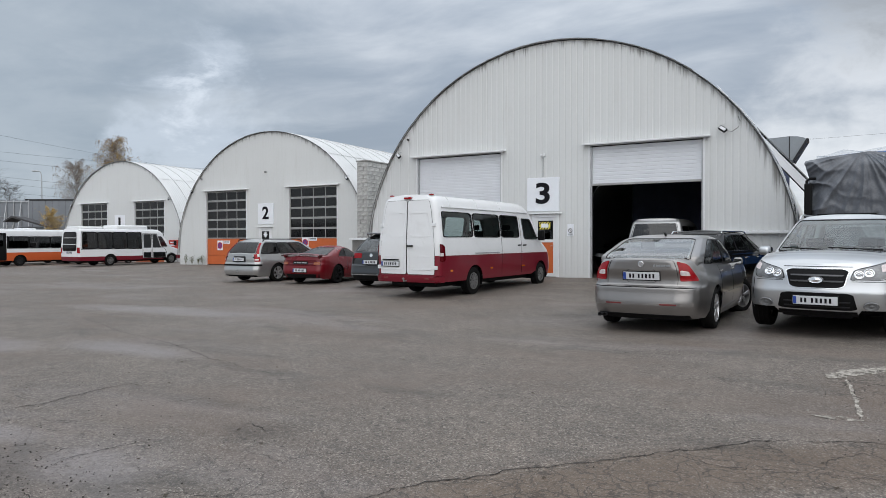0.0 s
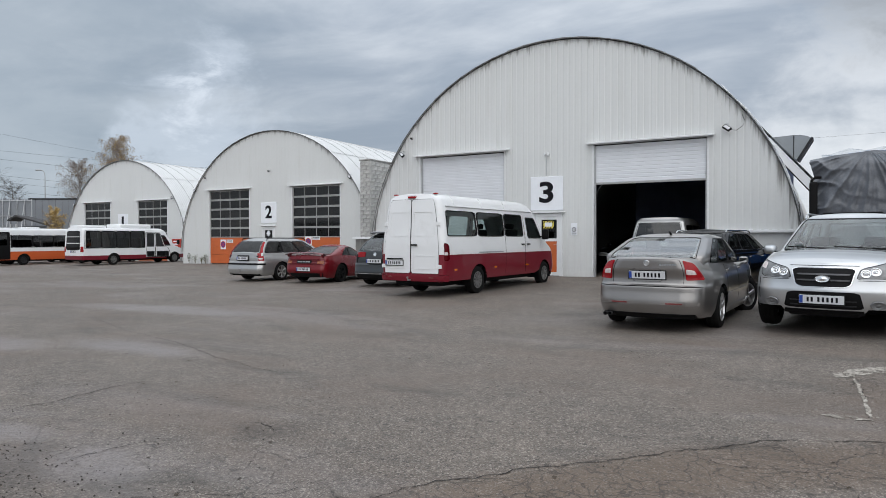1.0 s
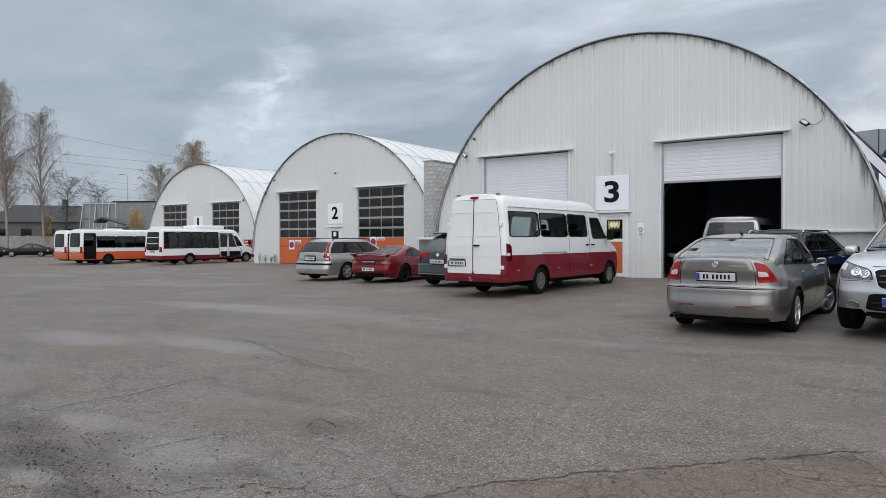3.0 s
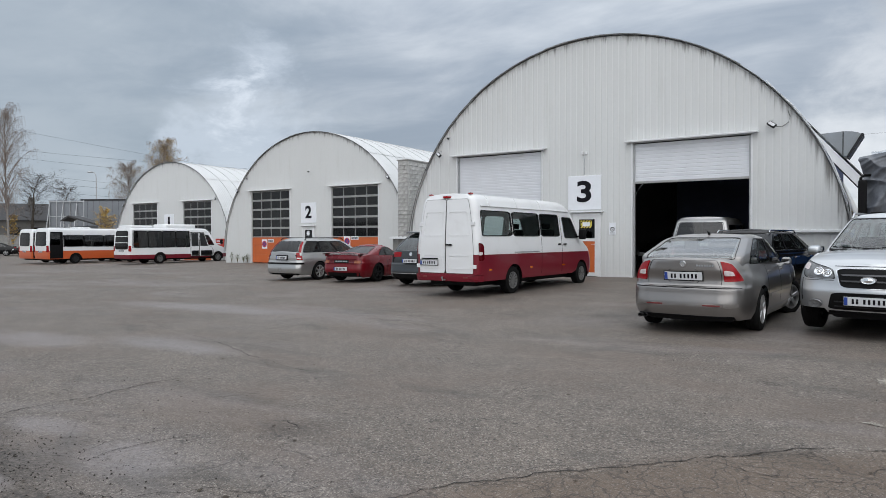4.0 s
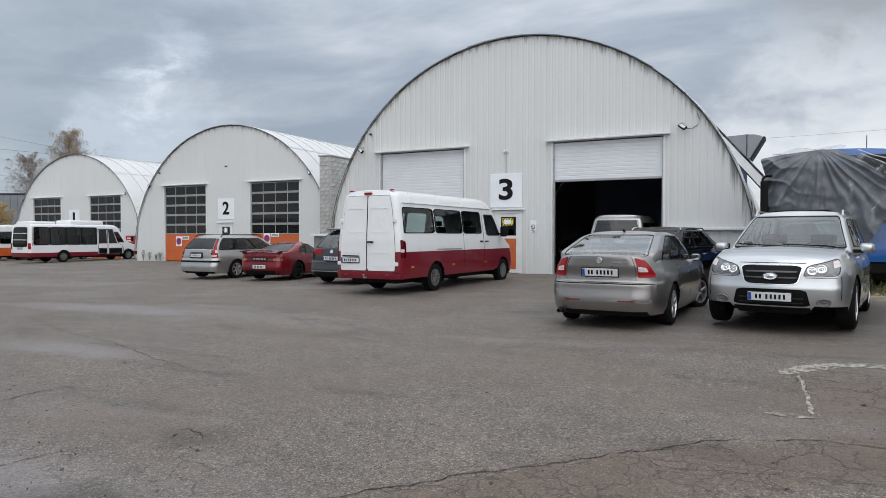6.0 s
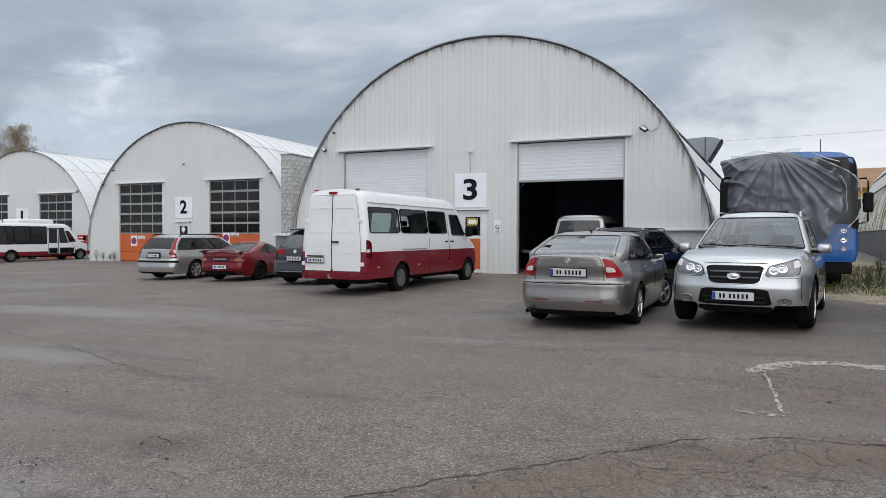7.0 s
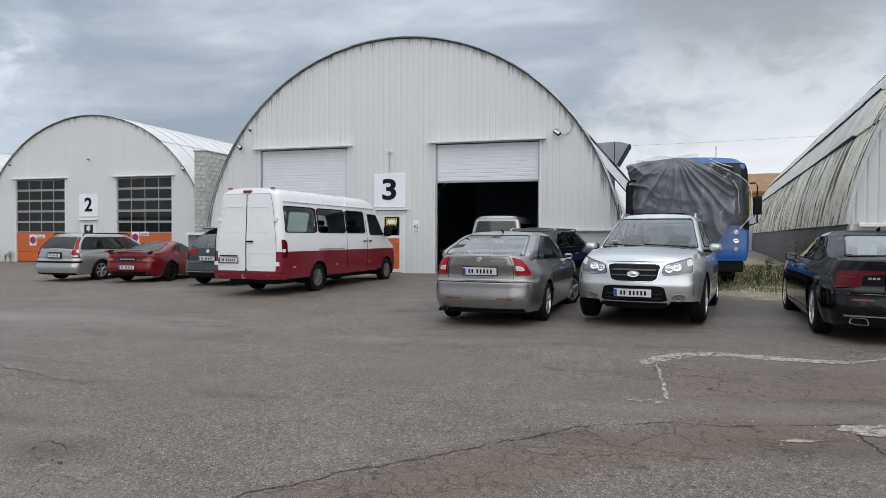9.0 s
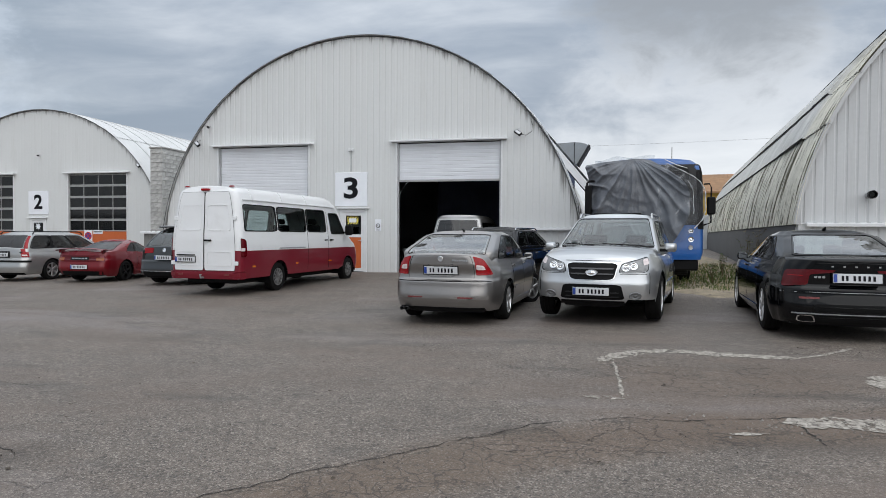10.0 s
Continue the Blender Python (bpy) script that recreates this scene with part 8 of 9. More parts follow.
def broken_material():
    """Pale old mortar, crazed and crumbled away in places down to the asphalt."""
    m = bpy.data.materials.new("crumbled_mortar")
    m.use_nodes = True
    g = Nodes(m.node_tree)
    vec = g.n("ShaderNodeTexCoord").outputs["Object"]
    tone = g.noise(vec, 22, 6, 0.7)
    col = g.mix(g.ramp(tone, 0.35, 0.68), (0.215, 0.195, 0.168), (0.450, 0.415, 0.365))
    craze = g.n("ShaderNodeTexVoronoi")
    craze.feature = "DISTANCE_TO_EDGE"
    craze.inputs["Scale"].default_value = 8.0
    nz = g.n("ShaderNodeTexNoise")
    g.put(nz.inputs["Vector"], vec)
    nz.inputs["Scale"].default_value = 9.0
    warp = g.n("ShaderNodeVectorMath", op="ADD")
    g.put(warp.inputs[0], vec)
    g.put(warp.inputs[1], g.scaled(nz.outputs["Color"], 0.12, 0.12, 0))
    g.put(craze.inputs["Vector"], warp.outputs[0])
    col = g.mix(g.math("MULTIPLY", g.ramp(craze.outputs["Distance"], 0.035, 0.010), 0.65), col, (0.055, 0.048, 0.041))
    b = g.n("ShaderNodeBsdfPrincipled")
    g.put(b.inputs["Base Color"], col)
    b.inputs["Roughness"].default_value = 0.9
    gone = g.n("ShaderNodeBsdfTransparent")
    both = g.n("ShaderNodeMixShader")
    g.put(both.inputs[0], g.ramp(g.noise(g.scaled(vec, 1, 1, 1, (3, 8, 0)), 7.0, 7, 0.72), 0.54, 0.62))
    g.t.links.new(b.outputs[0], both.inputs[1])
    g.t.links.new(gone.outputs[0], both.inputs[2])
    out = g.n("ShaderNodeOutputMaterial")
    g.t.links.new(both.outputs[0], out.inputs[0])
    return m


CRUMBLED = broken_material()
sl = "pale crumbled edge of an old asphalt patch"
for k, (pts, w) in enumerate((
        ([(0.15, 7.25), (0.40, 7.66), (0.63, 7.96), (1.04, 8.04), (1.45, 7.90), (1.85, 7.86), (2.26, 7.82)], 0.21),
        ([(2.2, 7.80), (2.6, 8.1), (3.04, 8.6)], 0.06), ([(0.02, 5.72), (0.2, 5.70), (0.36, 5.70)], 0.12), ([(0.345, 5.75), (0.33, 6.4), (0.30, 7.3)], 0.03),
        ([(1.45, 5.22), (1.85, 5.32), (2.1, 5.28), (2.5, 5.35), (3.1, 5.5)], 0.27), ([(1.0, 4.86), (1.2, 4.90), (1.3, 4.92)], 0.07), ([(2.55, 6.5), (2.72, 6.9), (3.1, 7.15)], 0.24))):
    ribbon("asphalt_scar", pts, w, CRUMBLED, sl, 0.012, 60 + k, 0.0045, 45, ragged=0.30, keep=0.80)
for k, (x, y, w, l) in enumerate(((-6.82, 10.09, 0.035, 0.35), (-6.2, 10.25, 0.03, 0.2), (-20.0, 12.0, 0.04, 0.5), (-25.5, 15.5, 0.05, 0.9))):
    ribbon("asphalt_scar", [(x - l / 2, y - 0.05), (x + l / 2, y + 0.05)], w, PALE, "pale scratch on the asphalt", 0.01, 40 + k, 0.004, 20)


def scattered_stones():
    """Loose chips and grit strewn over the yard."""
    rng = random.Random(11)
    b = bmesh.new()
    spots = [(rng.uniform(-9, 4), rng.uniform(2.2, 11)) for _ in range(520)]
    spots += [(rng.gauss(0.35, 0.35), rng.gauss(5.6, 0.25)) for _ in range(40)] + [(rng.gauss(1.5, 0.45), rng.gauss(5.1, 0.16)) for _ in range(110)]
    spots += [(rng.gauss(3.1, 0.7), rng.uniform(13.9, 16.6)) for _ in range(420)]
    for x, y in spots:
        r = 0.004 + 0.011 * rng.random() ** 2.5
        z = ground_z(x, y) + r * 0.2 + (0.016 if y > 13.8 else 0.0)
        a = rng.uniform(0, 6.28)
        ring = [b.verts.new((x + r * (0.7 + 0.5 * rng.random()) * math.cos(a + k * 1.571), y + r * (0.7 + 0.5 * rng.random()) * math.sin(a + k * 1.571), z - r * 0.4)) for k in range(4)]
        top = b.verts.new((x, y, z + r * 0.8))
        for k in range(4):
            b.faces.new((ring[k], ring[(k + 1) % 4], top))
    ob = link("loose_grit", b, mat("grit", (0.24, 0.225, 0.205), 0.9, 0, 0.5, 9, 50))
    tagged(ob, "scattered stone chips on the asphalt", "grit", kind="stuff")
    rng = random.Random(12)
    d = bmesh.new()
    for _ in range(260):
        x, y, r = rng.uniform(-11, 3), 1.8 + 9 * rng.random() ** 1.4, 0.006 + 0.013 * rng.random() ** 2
        z, a = ground_z(x, y), rng.uniform(0, 6.28)
        vs = [d.verts.new((x + r * (0.5 + rng.random()) * math.cos(a + k * 1.05), y + r * (0.5 + rng.random()) * math.sin(a + k * 1.05), z + 0.004 + 0.006 * rng.random())) for k in range(6)]
        d.faces.new(vs)
    for _ in range(140):
        x, y, r = rng.uniform(1.8, 4.6), rng.uniform(11.8, 15.6), 0.008 + 0.02 * rng.random() ** 2
        z, a = ground_z(x, y) + (0.018 if y > 14 else 0.0), rng.uniform(0, 6.28)
        vs = [d.verts.new((x + r * (0.5 + rng.random()) * math.cos(a + k * 1.05), y + r * (0.5 + rng.random()) * math.sin(a + k * 1.05), z + 0.004 + 0.006 * rng.random())) for k in range(6)]
        d.faces.new(vs)
    ob = link("fallen_leaves", d, mat("dead_leaf", (0.06, 0.045, 0.03), 0.8, 0, 0.4, 12, 60))
    tagged(ob, "small dark dead leaves on the asphalt", "leaves", kind="stuff")


scattered_stones()

def loose_grit(count, seed):
    """Single dark stones broken out of the asphalt, lying about the yard."""
    rng = random.Random(seed)
    verts, faces = [], []
    for _ in range(count):
        y = 1.2 + 9.5 * rng.random() ** 1.5
        x = rng.uniform(-1.25, 0.45) * (y + 1.8) - 0.4
        if rng.random() < 0.35:
            x, y = rng.gauss(-4.7, 0.7), rng.gauss(2.0, 0.30)
        if (x + 4.7) ** 2 + 5 * (y - 2.0) ** 2 > 1.6 and rng.random() < 0.5:
            continue
        q = 0.0020 + 0.0045 * rng.random() ** 2
        n, z, turn = len(verts), ground_z(x, y) + 0.001, rng.uniform(0, 6.28)
        for k in range(5):
            a, e = turn + 1.2566 * k, q * rng.uniform(0.8, 1.35)
            verts.append((x + e * math.cos(a), y + e * math.sin(a), z))
        for k in range(5):
            a, e = turn + 0.5 + 1.2566 * k, q * rng.uniform(0.5, 0.9)
            verts.append((x + e * math.cos(a), y + e * math.sin(a), z + q * rng.uniform(0.9, 1.4)))
        for k in range(5):
            faces.append((n + k, n + (k + 1) % 5, n + 5 + (k + 1) % 5, n + 5 + k))
        faces.append(tuple(range(n + 5, n + 10)))
    me = bpy.data.meshes.new("loose_grit")
    me.from_pydata(verts, [], faces)
    me.materials.append(GRIT)
    tagged(new("loose_grit", me), "loose dark stone chips scattered on the asphalt", "gravel", kind="stuff")


GRIT = mat("dark_stone_chip", (0.042, 0.036, 0.031), 0.85, 0, 0.4, 12, 80)
loose_grit(1900, 21)

# ---- weeds, gravel and plants ----
GRASS = mat("grass_blades", (0.085, 0.120, 0.030), 0.75, 0, 0.5, 3, 30)
STRAW = mat("straw_blades", (0.25, 0.21, 0.09), 0.8, 0, 0.4, 3, 30)
DRY = mat("dry_stalks", (0.13, 0.10, 0.05), 0.85, 0, 0.4, 5, 30)
GRAVEL = mat("sandy_gravel", (0.27, 0.225, 0.16), 0.95, 0, 0.45, 4, 45, 0.9, (0.09, 0.10, 0.05), 0.6)
def verge_height(x, y):
    """Gravel spills over the asphalt along a ragged edge that bends back beside the parked cars."""
    edge = 14.1 + 1.3 * max(0.0, min(1.0, (2.4 - x) / 0.8)) + 0.5 * noise.noise((x * 1.7, y * 1.7, 3))
    return ground_z(x, y) - 0.02 + 0.034 * min(1, max(0, (y - edge) / 0.7)) + 0.012 * noise.noise((x * 1.3, y * 1.3, 0)) + 0.006 * noise.noise((x * 7, y * 7, 5))


verge = link("verge", grid([[(x, y, verge_height(x, y)) for x in np.linspace(-0.3, 5.2, 44)] for y in [13.4 + 0.12 * k for k in range(50)] + list(np.linspace(19.6, 40, 60))]), GRAVEL, smooth=60)
tagged(verge, "strip of sandy gravel and dirt between the sheds", "verge", kind="structure")


def grass_patch():
    rng = random.Random(5)
    b = bmesh.new()
    for _ in range(9000):
        y = 15.9 + 11 * rng.random() ** 1.7
        x = rng.uniform(1.7, 4.55 + 0.095 * (y - 15.8))
        if rng.random() > (y - 15.8 - 0.5 * noise.noise((x * 1.5, y * 1.5, 6))) / 1.2:
            continue
        h = (0.03 + 0.11 * rng.random() ** 2) * (1.2 if y > 18 else 0.7)
        a, w = rng.uniform(0, 6.28), 0.006 + 0.008 * rng.random()
        lean = (rng.uniform(-0.5, 0.5) * h, rng.uniform(-0.5, 0.5) * h)
        z = ground_z(x, y)
        p = [b.verts.new((x - w * math.cos(a), y - w * math.sin(a), z)), b.verts.new((x + w * math.cos(a), y + w * math.sin(a), z))]
        m1 = b.verts.new((x + lean[0] * 0.4 + w * 0.7 * math.cos(a), y + lean[1] * 0.4 + w * 0.7 * math.sin(a), z + h * 0.6))
        tp = b.verts.new((x + lean[0], y + lean[1], z + h))
        b.faces.new((p[0], p[1], m1))
        b.faces.new((p[0], m1, tp))
    b.faces.ensure_lookup_table()
    for k, f in enumerate(b.faces):
        f.material_index = 1 if (k // 2) % 6 == 1 else 0
    ob = link("grass", b, [GRASS, STRAW])
    tagged(ob, "rough green grass growing between bus and shed", "grass", kind="stuff")


grass_patch()


def weed(m, h, seed, label="dry upright weed against the grey plinth", leafy=True):
    """A stalked weed with side shoots and ragged leaves."""
    rng = random.Random(seed)
    d = thing("weed", m, label, "plant", "weeds")
    b = bmesh.new()
    tips = []
    for k in range(5):
        a = rng.uniform(0, 6.28)
        lean = rng.uniform(0.05, 0.22)
        pts = [(lean * t * math.cos(a) * h + 0.01 * math.sin(9 * t), lean * t * math.sin(a) * h, h * t * rng.uniform(0.9, 1.0)) for t in np.linspace(0, 1, 6)]
        tube(pts, [0.008 - 0.001 * i for i in range(6)], 5, b)
        tips += pts[2:]
        for t in pts[2:]:
            q = rng.uniform(0, 6.28)
            tube([t, (t[0] + 0.10 * math.cos(q), t[1] + 0.10 * math.sin(q), t[2] + 0.10)], 0.003, 4, b)
            tips.append((t[0] + 0.10 * math.cos(q), t[1] + 0.10 * math.sin(q), t[2] + 0.10))
    part("stalk", b, DRY, d)
    lf = bmesh.new()
    for t in tips:
        for _ in range(3):
            a, r = rng.uniform(0, 6.28), rng.uniform(0.02, 0.05)
            c = Vector(t) + Vector((rng.uniform(-.04, .04), rng.uniform(-.04, .04), rng.uniform(-.03, .05)))
            u = Vector((math.cos(a), math.sin(a), rng.uniform(-0.5, 0.5))) * r
            v = Vector((-math.sin(a), math.cos(a), 0.3)) * r * 0.4
            lf.faces.new([lf.verts.new(c - u), lf.verts.new(c + v), lf.verts.new(c + u), lf.verts.new(c - v)])
    part("leaves", lf, GRASS if leafy else DRY, d)
    return d


for k, (x, y, h) in enumerate(((4.25, 19.6, 1.25), (4.15, 18.2, 0.8), (4.6, 22.5, 1.0), (3.6, 20.5, 0.6), (2.9, 17.6, 0.45))):
    weed(on_ground(x, y), h, 20 + k, leafy=k > 0)
for k, (x, y, h) in enumerate(((-34.9, 28.2, 0.55), (-34.2, 28.1, 0.45), (-33.7, 28.15, 0.35), (-33.4, 28.2, 0.5))):
    weed(on_ground(x, y), h, 30 + k, "small weed at the foot of the white wall")


# ---- trees ----
BARK = mat("pale_birch_bark", (0.27, 0.25, 0.23), 0.85, 0, 0.3, 3, 30, 0.4, (0.07, 0.06, 0.055), 0.7)
DBARK = mat("dark_bark", (0.075, 0.062, 0.05), 0.9, 0, 0.3, 4, 30, 0.4)
TWIG = mat("brown_twigs", (0.23, 0.185, 0.16), 0.9, 0, 0.25, 4, 30)
YLEAF = mat("yellow_autumn_leaves", (0.42, 0.28, 0.075), 0.7, 0, 0.4, 6, 20)
BRIGHT_LEAF = mat("bright_yellow_leaves", (0.60, 0.42, 0.12), 0.7, 0, 0.3, 6, 20)
OLEAF = mat("sparse_autumn_leaves", (0.26, 0.205, 0.135), 0.75, 0, 0.4, 6, 20)


def strands(lines):
    """Many thin tapering twigs as one mesh: lines of (points, radius at the root, radius at the tip)."""
    vs, fs = [], []
    tri = [(math.cos(a), math.sin(a)) for a in (0.3, 2.4, 4.5)]
    for pts, r0, r1 in lines:
        n, base = len(pts), len(vs)
        run = (pts[-1] - pts[0]).normalized()
        u = run.orthogonal().normalized()
        w = run.cross(u)
        for i, p in enumerate(pts):
            r = r0 + (r1 - r0) * i / (n - 1)
            vs += [p + u * (c * r) + w * (s * r) for c, s in tri]
        for i in range(n - 1):
            k = base + 3 * i
            fs += [(k + q, k + (q + 1) % 3, k + 3 + (q + 1) % 3, k + 3 + q) for q in range(3)]
    me = bpy.data.meshes.new("strands")
    me.from_pydata(vs, [], fs)
    bm = bmesh.new()
    bm.from_mesh(me)
    bpy.data.meshes.remove(me)
    return bm


def tree(m, h, spread, seed, label, bark=BARK, leaf=None, leaves=0, leaf_size=0.12, limbs=34, droop=0.5, trunk_r=0.009, low=0.22, twigs=13, name="birch_tree", hang=6):
    """Tapered trunk, rising limbs that fork into branchlets and fine, hanging twigs, sparse leaves."""
    rng = random.Random(seed)
    d = thing(name, m, label, "tree", "bare trees")
    tr = bmesh.new()
    n = 14
    path = [Vector((0.018 * h * math.sin(3 * t + seed), 0.018 * h * math.cos(2 * t + seed), h * t)) for t in np.linspace(0, 1, n)]
    tube(path, [max(0.010, h * trunk_r * (1 - t) ** 0.9) for t in np.linspace(0, 1, n)], 8, tr)
    part("trunk", tr, bark, d, smooth=60)
    lb, tw, ends = bmesh.new(), [], []
    for k in range(limbs):
        t = low + (0.98 - low) * ((k + rng.random()) / limbs) ** 0.9
        i = min(n - 2, int(t * (n - 1)))
        base = path[i].lerp(path[i + 1], t * (n - 1) - i)
        a = k * 2.4 + rng.uniform(-0.5, 0.5)
        ln = spread * (1.08 - t) ** 0.7 * rng.uniform(0.55, 1.05) * (0.6 + 0.5 * min(1, (t - low) / 0.2))
        rise = rng.uniform(0.9, 1.5)
        pts, p = [], base.copy()
        for q in range(8):
            pts.append(p.copy())
            e = rise - (0.35 + droop * 1.1) * (q / 7) ** 1.3
            a += rng.uniform(-0.16, 0.16)
            p += Vector((math.cos(a) * math.cos(e), math.sin(a) * math.cos(e), math.sin(e))) * ln * 1.25 / 7
        tube(pts, [max(0.006, h * 0.0042 * (1 - t * 0.6) * (1 - 0.9 * q / 7)) for q in range(8)], 5, lb)
        for j in range(twigs):
            u = rng.uniform(0.15, 1) * 6.99
            q = int(u)
            p = pts[q].lerp(pts[q + 1], u - q)
            b2, l2 = a + rng.uniform(-1.5, 1.5), ln * rng.uniform(0.15, 0.36)
            e2 = rng.uniform(0.1, 0.9)
            out = Vector((math.cos(b2) * math.cos(e2), math.sin(b2) * math.cos(e2), math.sin(e2)))
            br = [p, p + out * l2 * 0.55, p + out * l2 + Vector((0, 0, -droop * 0.25 * l2))]
            tw.append((br, 0.009, 0.005))
            for _ in range(hang):
                v = br[0].lerp(br[1], rng.uniform(0.3, 1)) if rng.random() < 0.4 else br[1].lerp(br[2], rng.random())
                b3 = b2 + rng.uniform(-1.8, 1.8)
                if droop > 0.3:
                    l3 = rng.uniform(0.35, 1.15) * h / 15
                    o = Vector((math.cos(b3), math.sin(b3), 0)) * l3 * rng.uniform(0.15, 0.5)
                    ln3 = [v, v + o * 0.7 + Vector((0, 0, -0.10 * l3)), v + o + Vector((0, 0, -0.5 * l3)), v + o * 1.05 + Vector((0, 0, -l3))]
                else:
                    l3 = l2 * rng.uniform(0.4, 0.9)
                    o = Vector((math.cos(b3), math.sin(b3), rng.uniform(-0.1, 0.9))) * l3
                    ln3 = [v, v + o * 0.5 + Vector((0, 0, 0.04 * l3)), v + o]
                tw.append((ln3, 0.0058, 0.0032))
                ends += ln3[1:]
    part("limb_crown", lb, bark if bark is DBARK else TWIG, d, smooth=60)
    part("twig_mass", strands(tw), TWIG if bark is BARK else DBARK, d)
    if leaf and leaves:
        lf = bmesh.new()
        for _ in range(leaves):
            c = rng.choice(ends) + Vector((rng.gauss(0, 0.06), rng.gauss(0, 0.06), rng.gauss(-0.03, 0.06)))
            a, r = rng.uniform(0, 6.28), leaf_size * rng.uniform(0.5, 1.2)
            u = Vector((math.cos(a), math.sin(a), rng.uniform(-1, 1))).normalized() * r
            v = u.cross(Vector((rng.uniform(-1, 1), rng.uniform(-1, 1), 1))).normalized() * r * 0.6
            lf.faces.new([lf.verts.new(c - u), lf.verts.new(c + v), lf.verts.new(c + u), lf.verts.new(c - v)])
        part("leaves", lf, leaf, d)
    return d


tree(on_ground(-86.5, 33.0), 20.0, 7.0, 1, "tall bare birch with pale trunk and hanging twigs", leaf=OLEAF, leaves=1400, leaf_size=0.06, limbs=64, droop=0.34, twigs=13, hang=4)
tree(on_ground(-82.5, 35.6), 16.5, 6.0, 2, "slender bare birch with pale trunk", leaf=OLEAF, leaves=1100, leaf_size=0.06, limbs=56, droop=0.34, twigs=13, hang=4)
tree(on_ground(-92.0, 33.5), 16.0, 7.0, 3, "bare birch with brown hanging twigs", leaf=OLEAF, leaves=1100, leaf_size=0.06, limbs=54, droop=0.34, twigs=13, hang=4)
tree(on_ground(-90.5, 41.8), 8.8, 6.4, 4, "dark bare spreading tree behind the wall", bark=DBARK, limbs=26, droop=0.1, low=0.3, trunk_r=0.03, name="bare_tree")
tree(on_ground(-86.0, 43.5), 7.8, 5.6, 5, "dark bare spreading tree behind the wall", bark=DBARK, limbs=24, droop=0.1, low=0.3, trunk_r=0.03, name="bare_tree")
tree(on_ground(-80.3, 53.6), 14.8, 6.2, 6, "birch with thin golden autumn leaves behind the shed", leaf=YLEAF, leaves=5200, leaf_size=0.08, limbs=50)
tree(on_ground(-84.0, 51.0), 11.6, 5.6, 7, "birch with thin golden autumn leaves behind the shed", leaf=OLEAF, leaves=1500, leaf_size=0.09, limbs=40)
tree(on_ground(-60.9, 34.6), 4.4, 2.0, 8, "small conical tree with bright yellow leaves", leaf=BRIGHT_LEAF, leaves=3800, leaf_size=0.05, limbs=36, droop=0.1, low=0.12, name="yellow_tree")
tree(on_ground(-86.0, 37.6), 4.6, 1.5, 9, "young tree with a few yellow leaves", leaf=YLEAF, leaves=700, leaf_size=0.10, limbs=26, droop=0.15, low=0.2, name="young_tree")
tree(on_ground(-104, 40), 13, 4.5, 10, "bare birch at the edge of the yard", leaf=OLEAF, leaves=400, limbs=36)

# ---- far yard edge ----
FAR_GREY = mat("grey_sheet_cladding", (0.20, 0.215, 0.235), 0.55, 0.1, 0.1, 0.6, 10)
HOUSE_ROOF = mat("dark_roof_sheet", (0.045, 0.044, 0.046), 0.7, 0, 0.2, 1, 20)
HOUSE_WALL = mat("grey_render", (0.15, 0.145, 0.138), 0.85, 0, 0.15, 1, 20)
RUST = mat("rust_brown_roof", (0.30, 0.17, 0.085), 0.7, 0, 0.25, 1.2, 20, 0.1, (0.16, 0.09, 0.05), 0.5)
OCHRE = mat("ochre_render", (0.55, 0.36, 0.08), 0.85, 0, 0.12, 1, 20)


def grey_hall():
    d = thing("grey_hall", pose(-77.0, 42.0, ground_z(-77, 42), 0, 0, -58 + 90), "flat-roofed hall in grey sheet cladding behind the buses", "building")
    part("wall", box((-1.2, 0, -0.5), (5.6, 12, 6.3), 0.03), FAR_GREY, d)
    part("parapet", box((-1.25, -0.05, 6.25), (5.65, 12.05, 6.42)), TRIM_DARK, d)
    for k in range(1, 9):
        part("cladding_joint", box((-1.2 + 0.74 * k, -0.01, 0.0), (-1.185 + 0.74 * k, 0.0, 6.25)), TRIM_DARK, d)
    return d


grey_hall()


def billboard_back(m):
    """The back of a billboard: steel posts and rails carrying sheets."""
    d = thing("billboard", m, "back of a billboard of grey sheets on a steel frame", "billboard")
    for k in range(6):
        x = -1.85 + 0.72 * k
        part("post", tube([(x, 0, -0.3), (x, 0, 6.0)], 0.05), STEEL, d)
        if k < 5:
            part("sheet", moved(box((x + 0.03, 0.06, 2.6), (x + 0.69, 0.10, 5.95), 0.01), Matrix.Rotation(radians(0), 4, "X")), FAR_GREY, d)
    for z in (3.0, 4.2, 5.8):
        part("rail", tube([(-1.92, -0.05, z), (1.82, -0.05, z)], 0.04), STEEL, d)
    for x in (-1.85, -0.41, 1.03):
        part("brace", tube([(x, -1.5, -0.3), (x, 0, 5.6)], 0.05), STEEL, d)
    return d


billboard_back(pose(-73.2, 37.3, ground_z(-73, 37), 0, 0, 36))


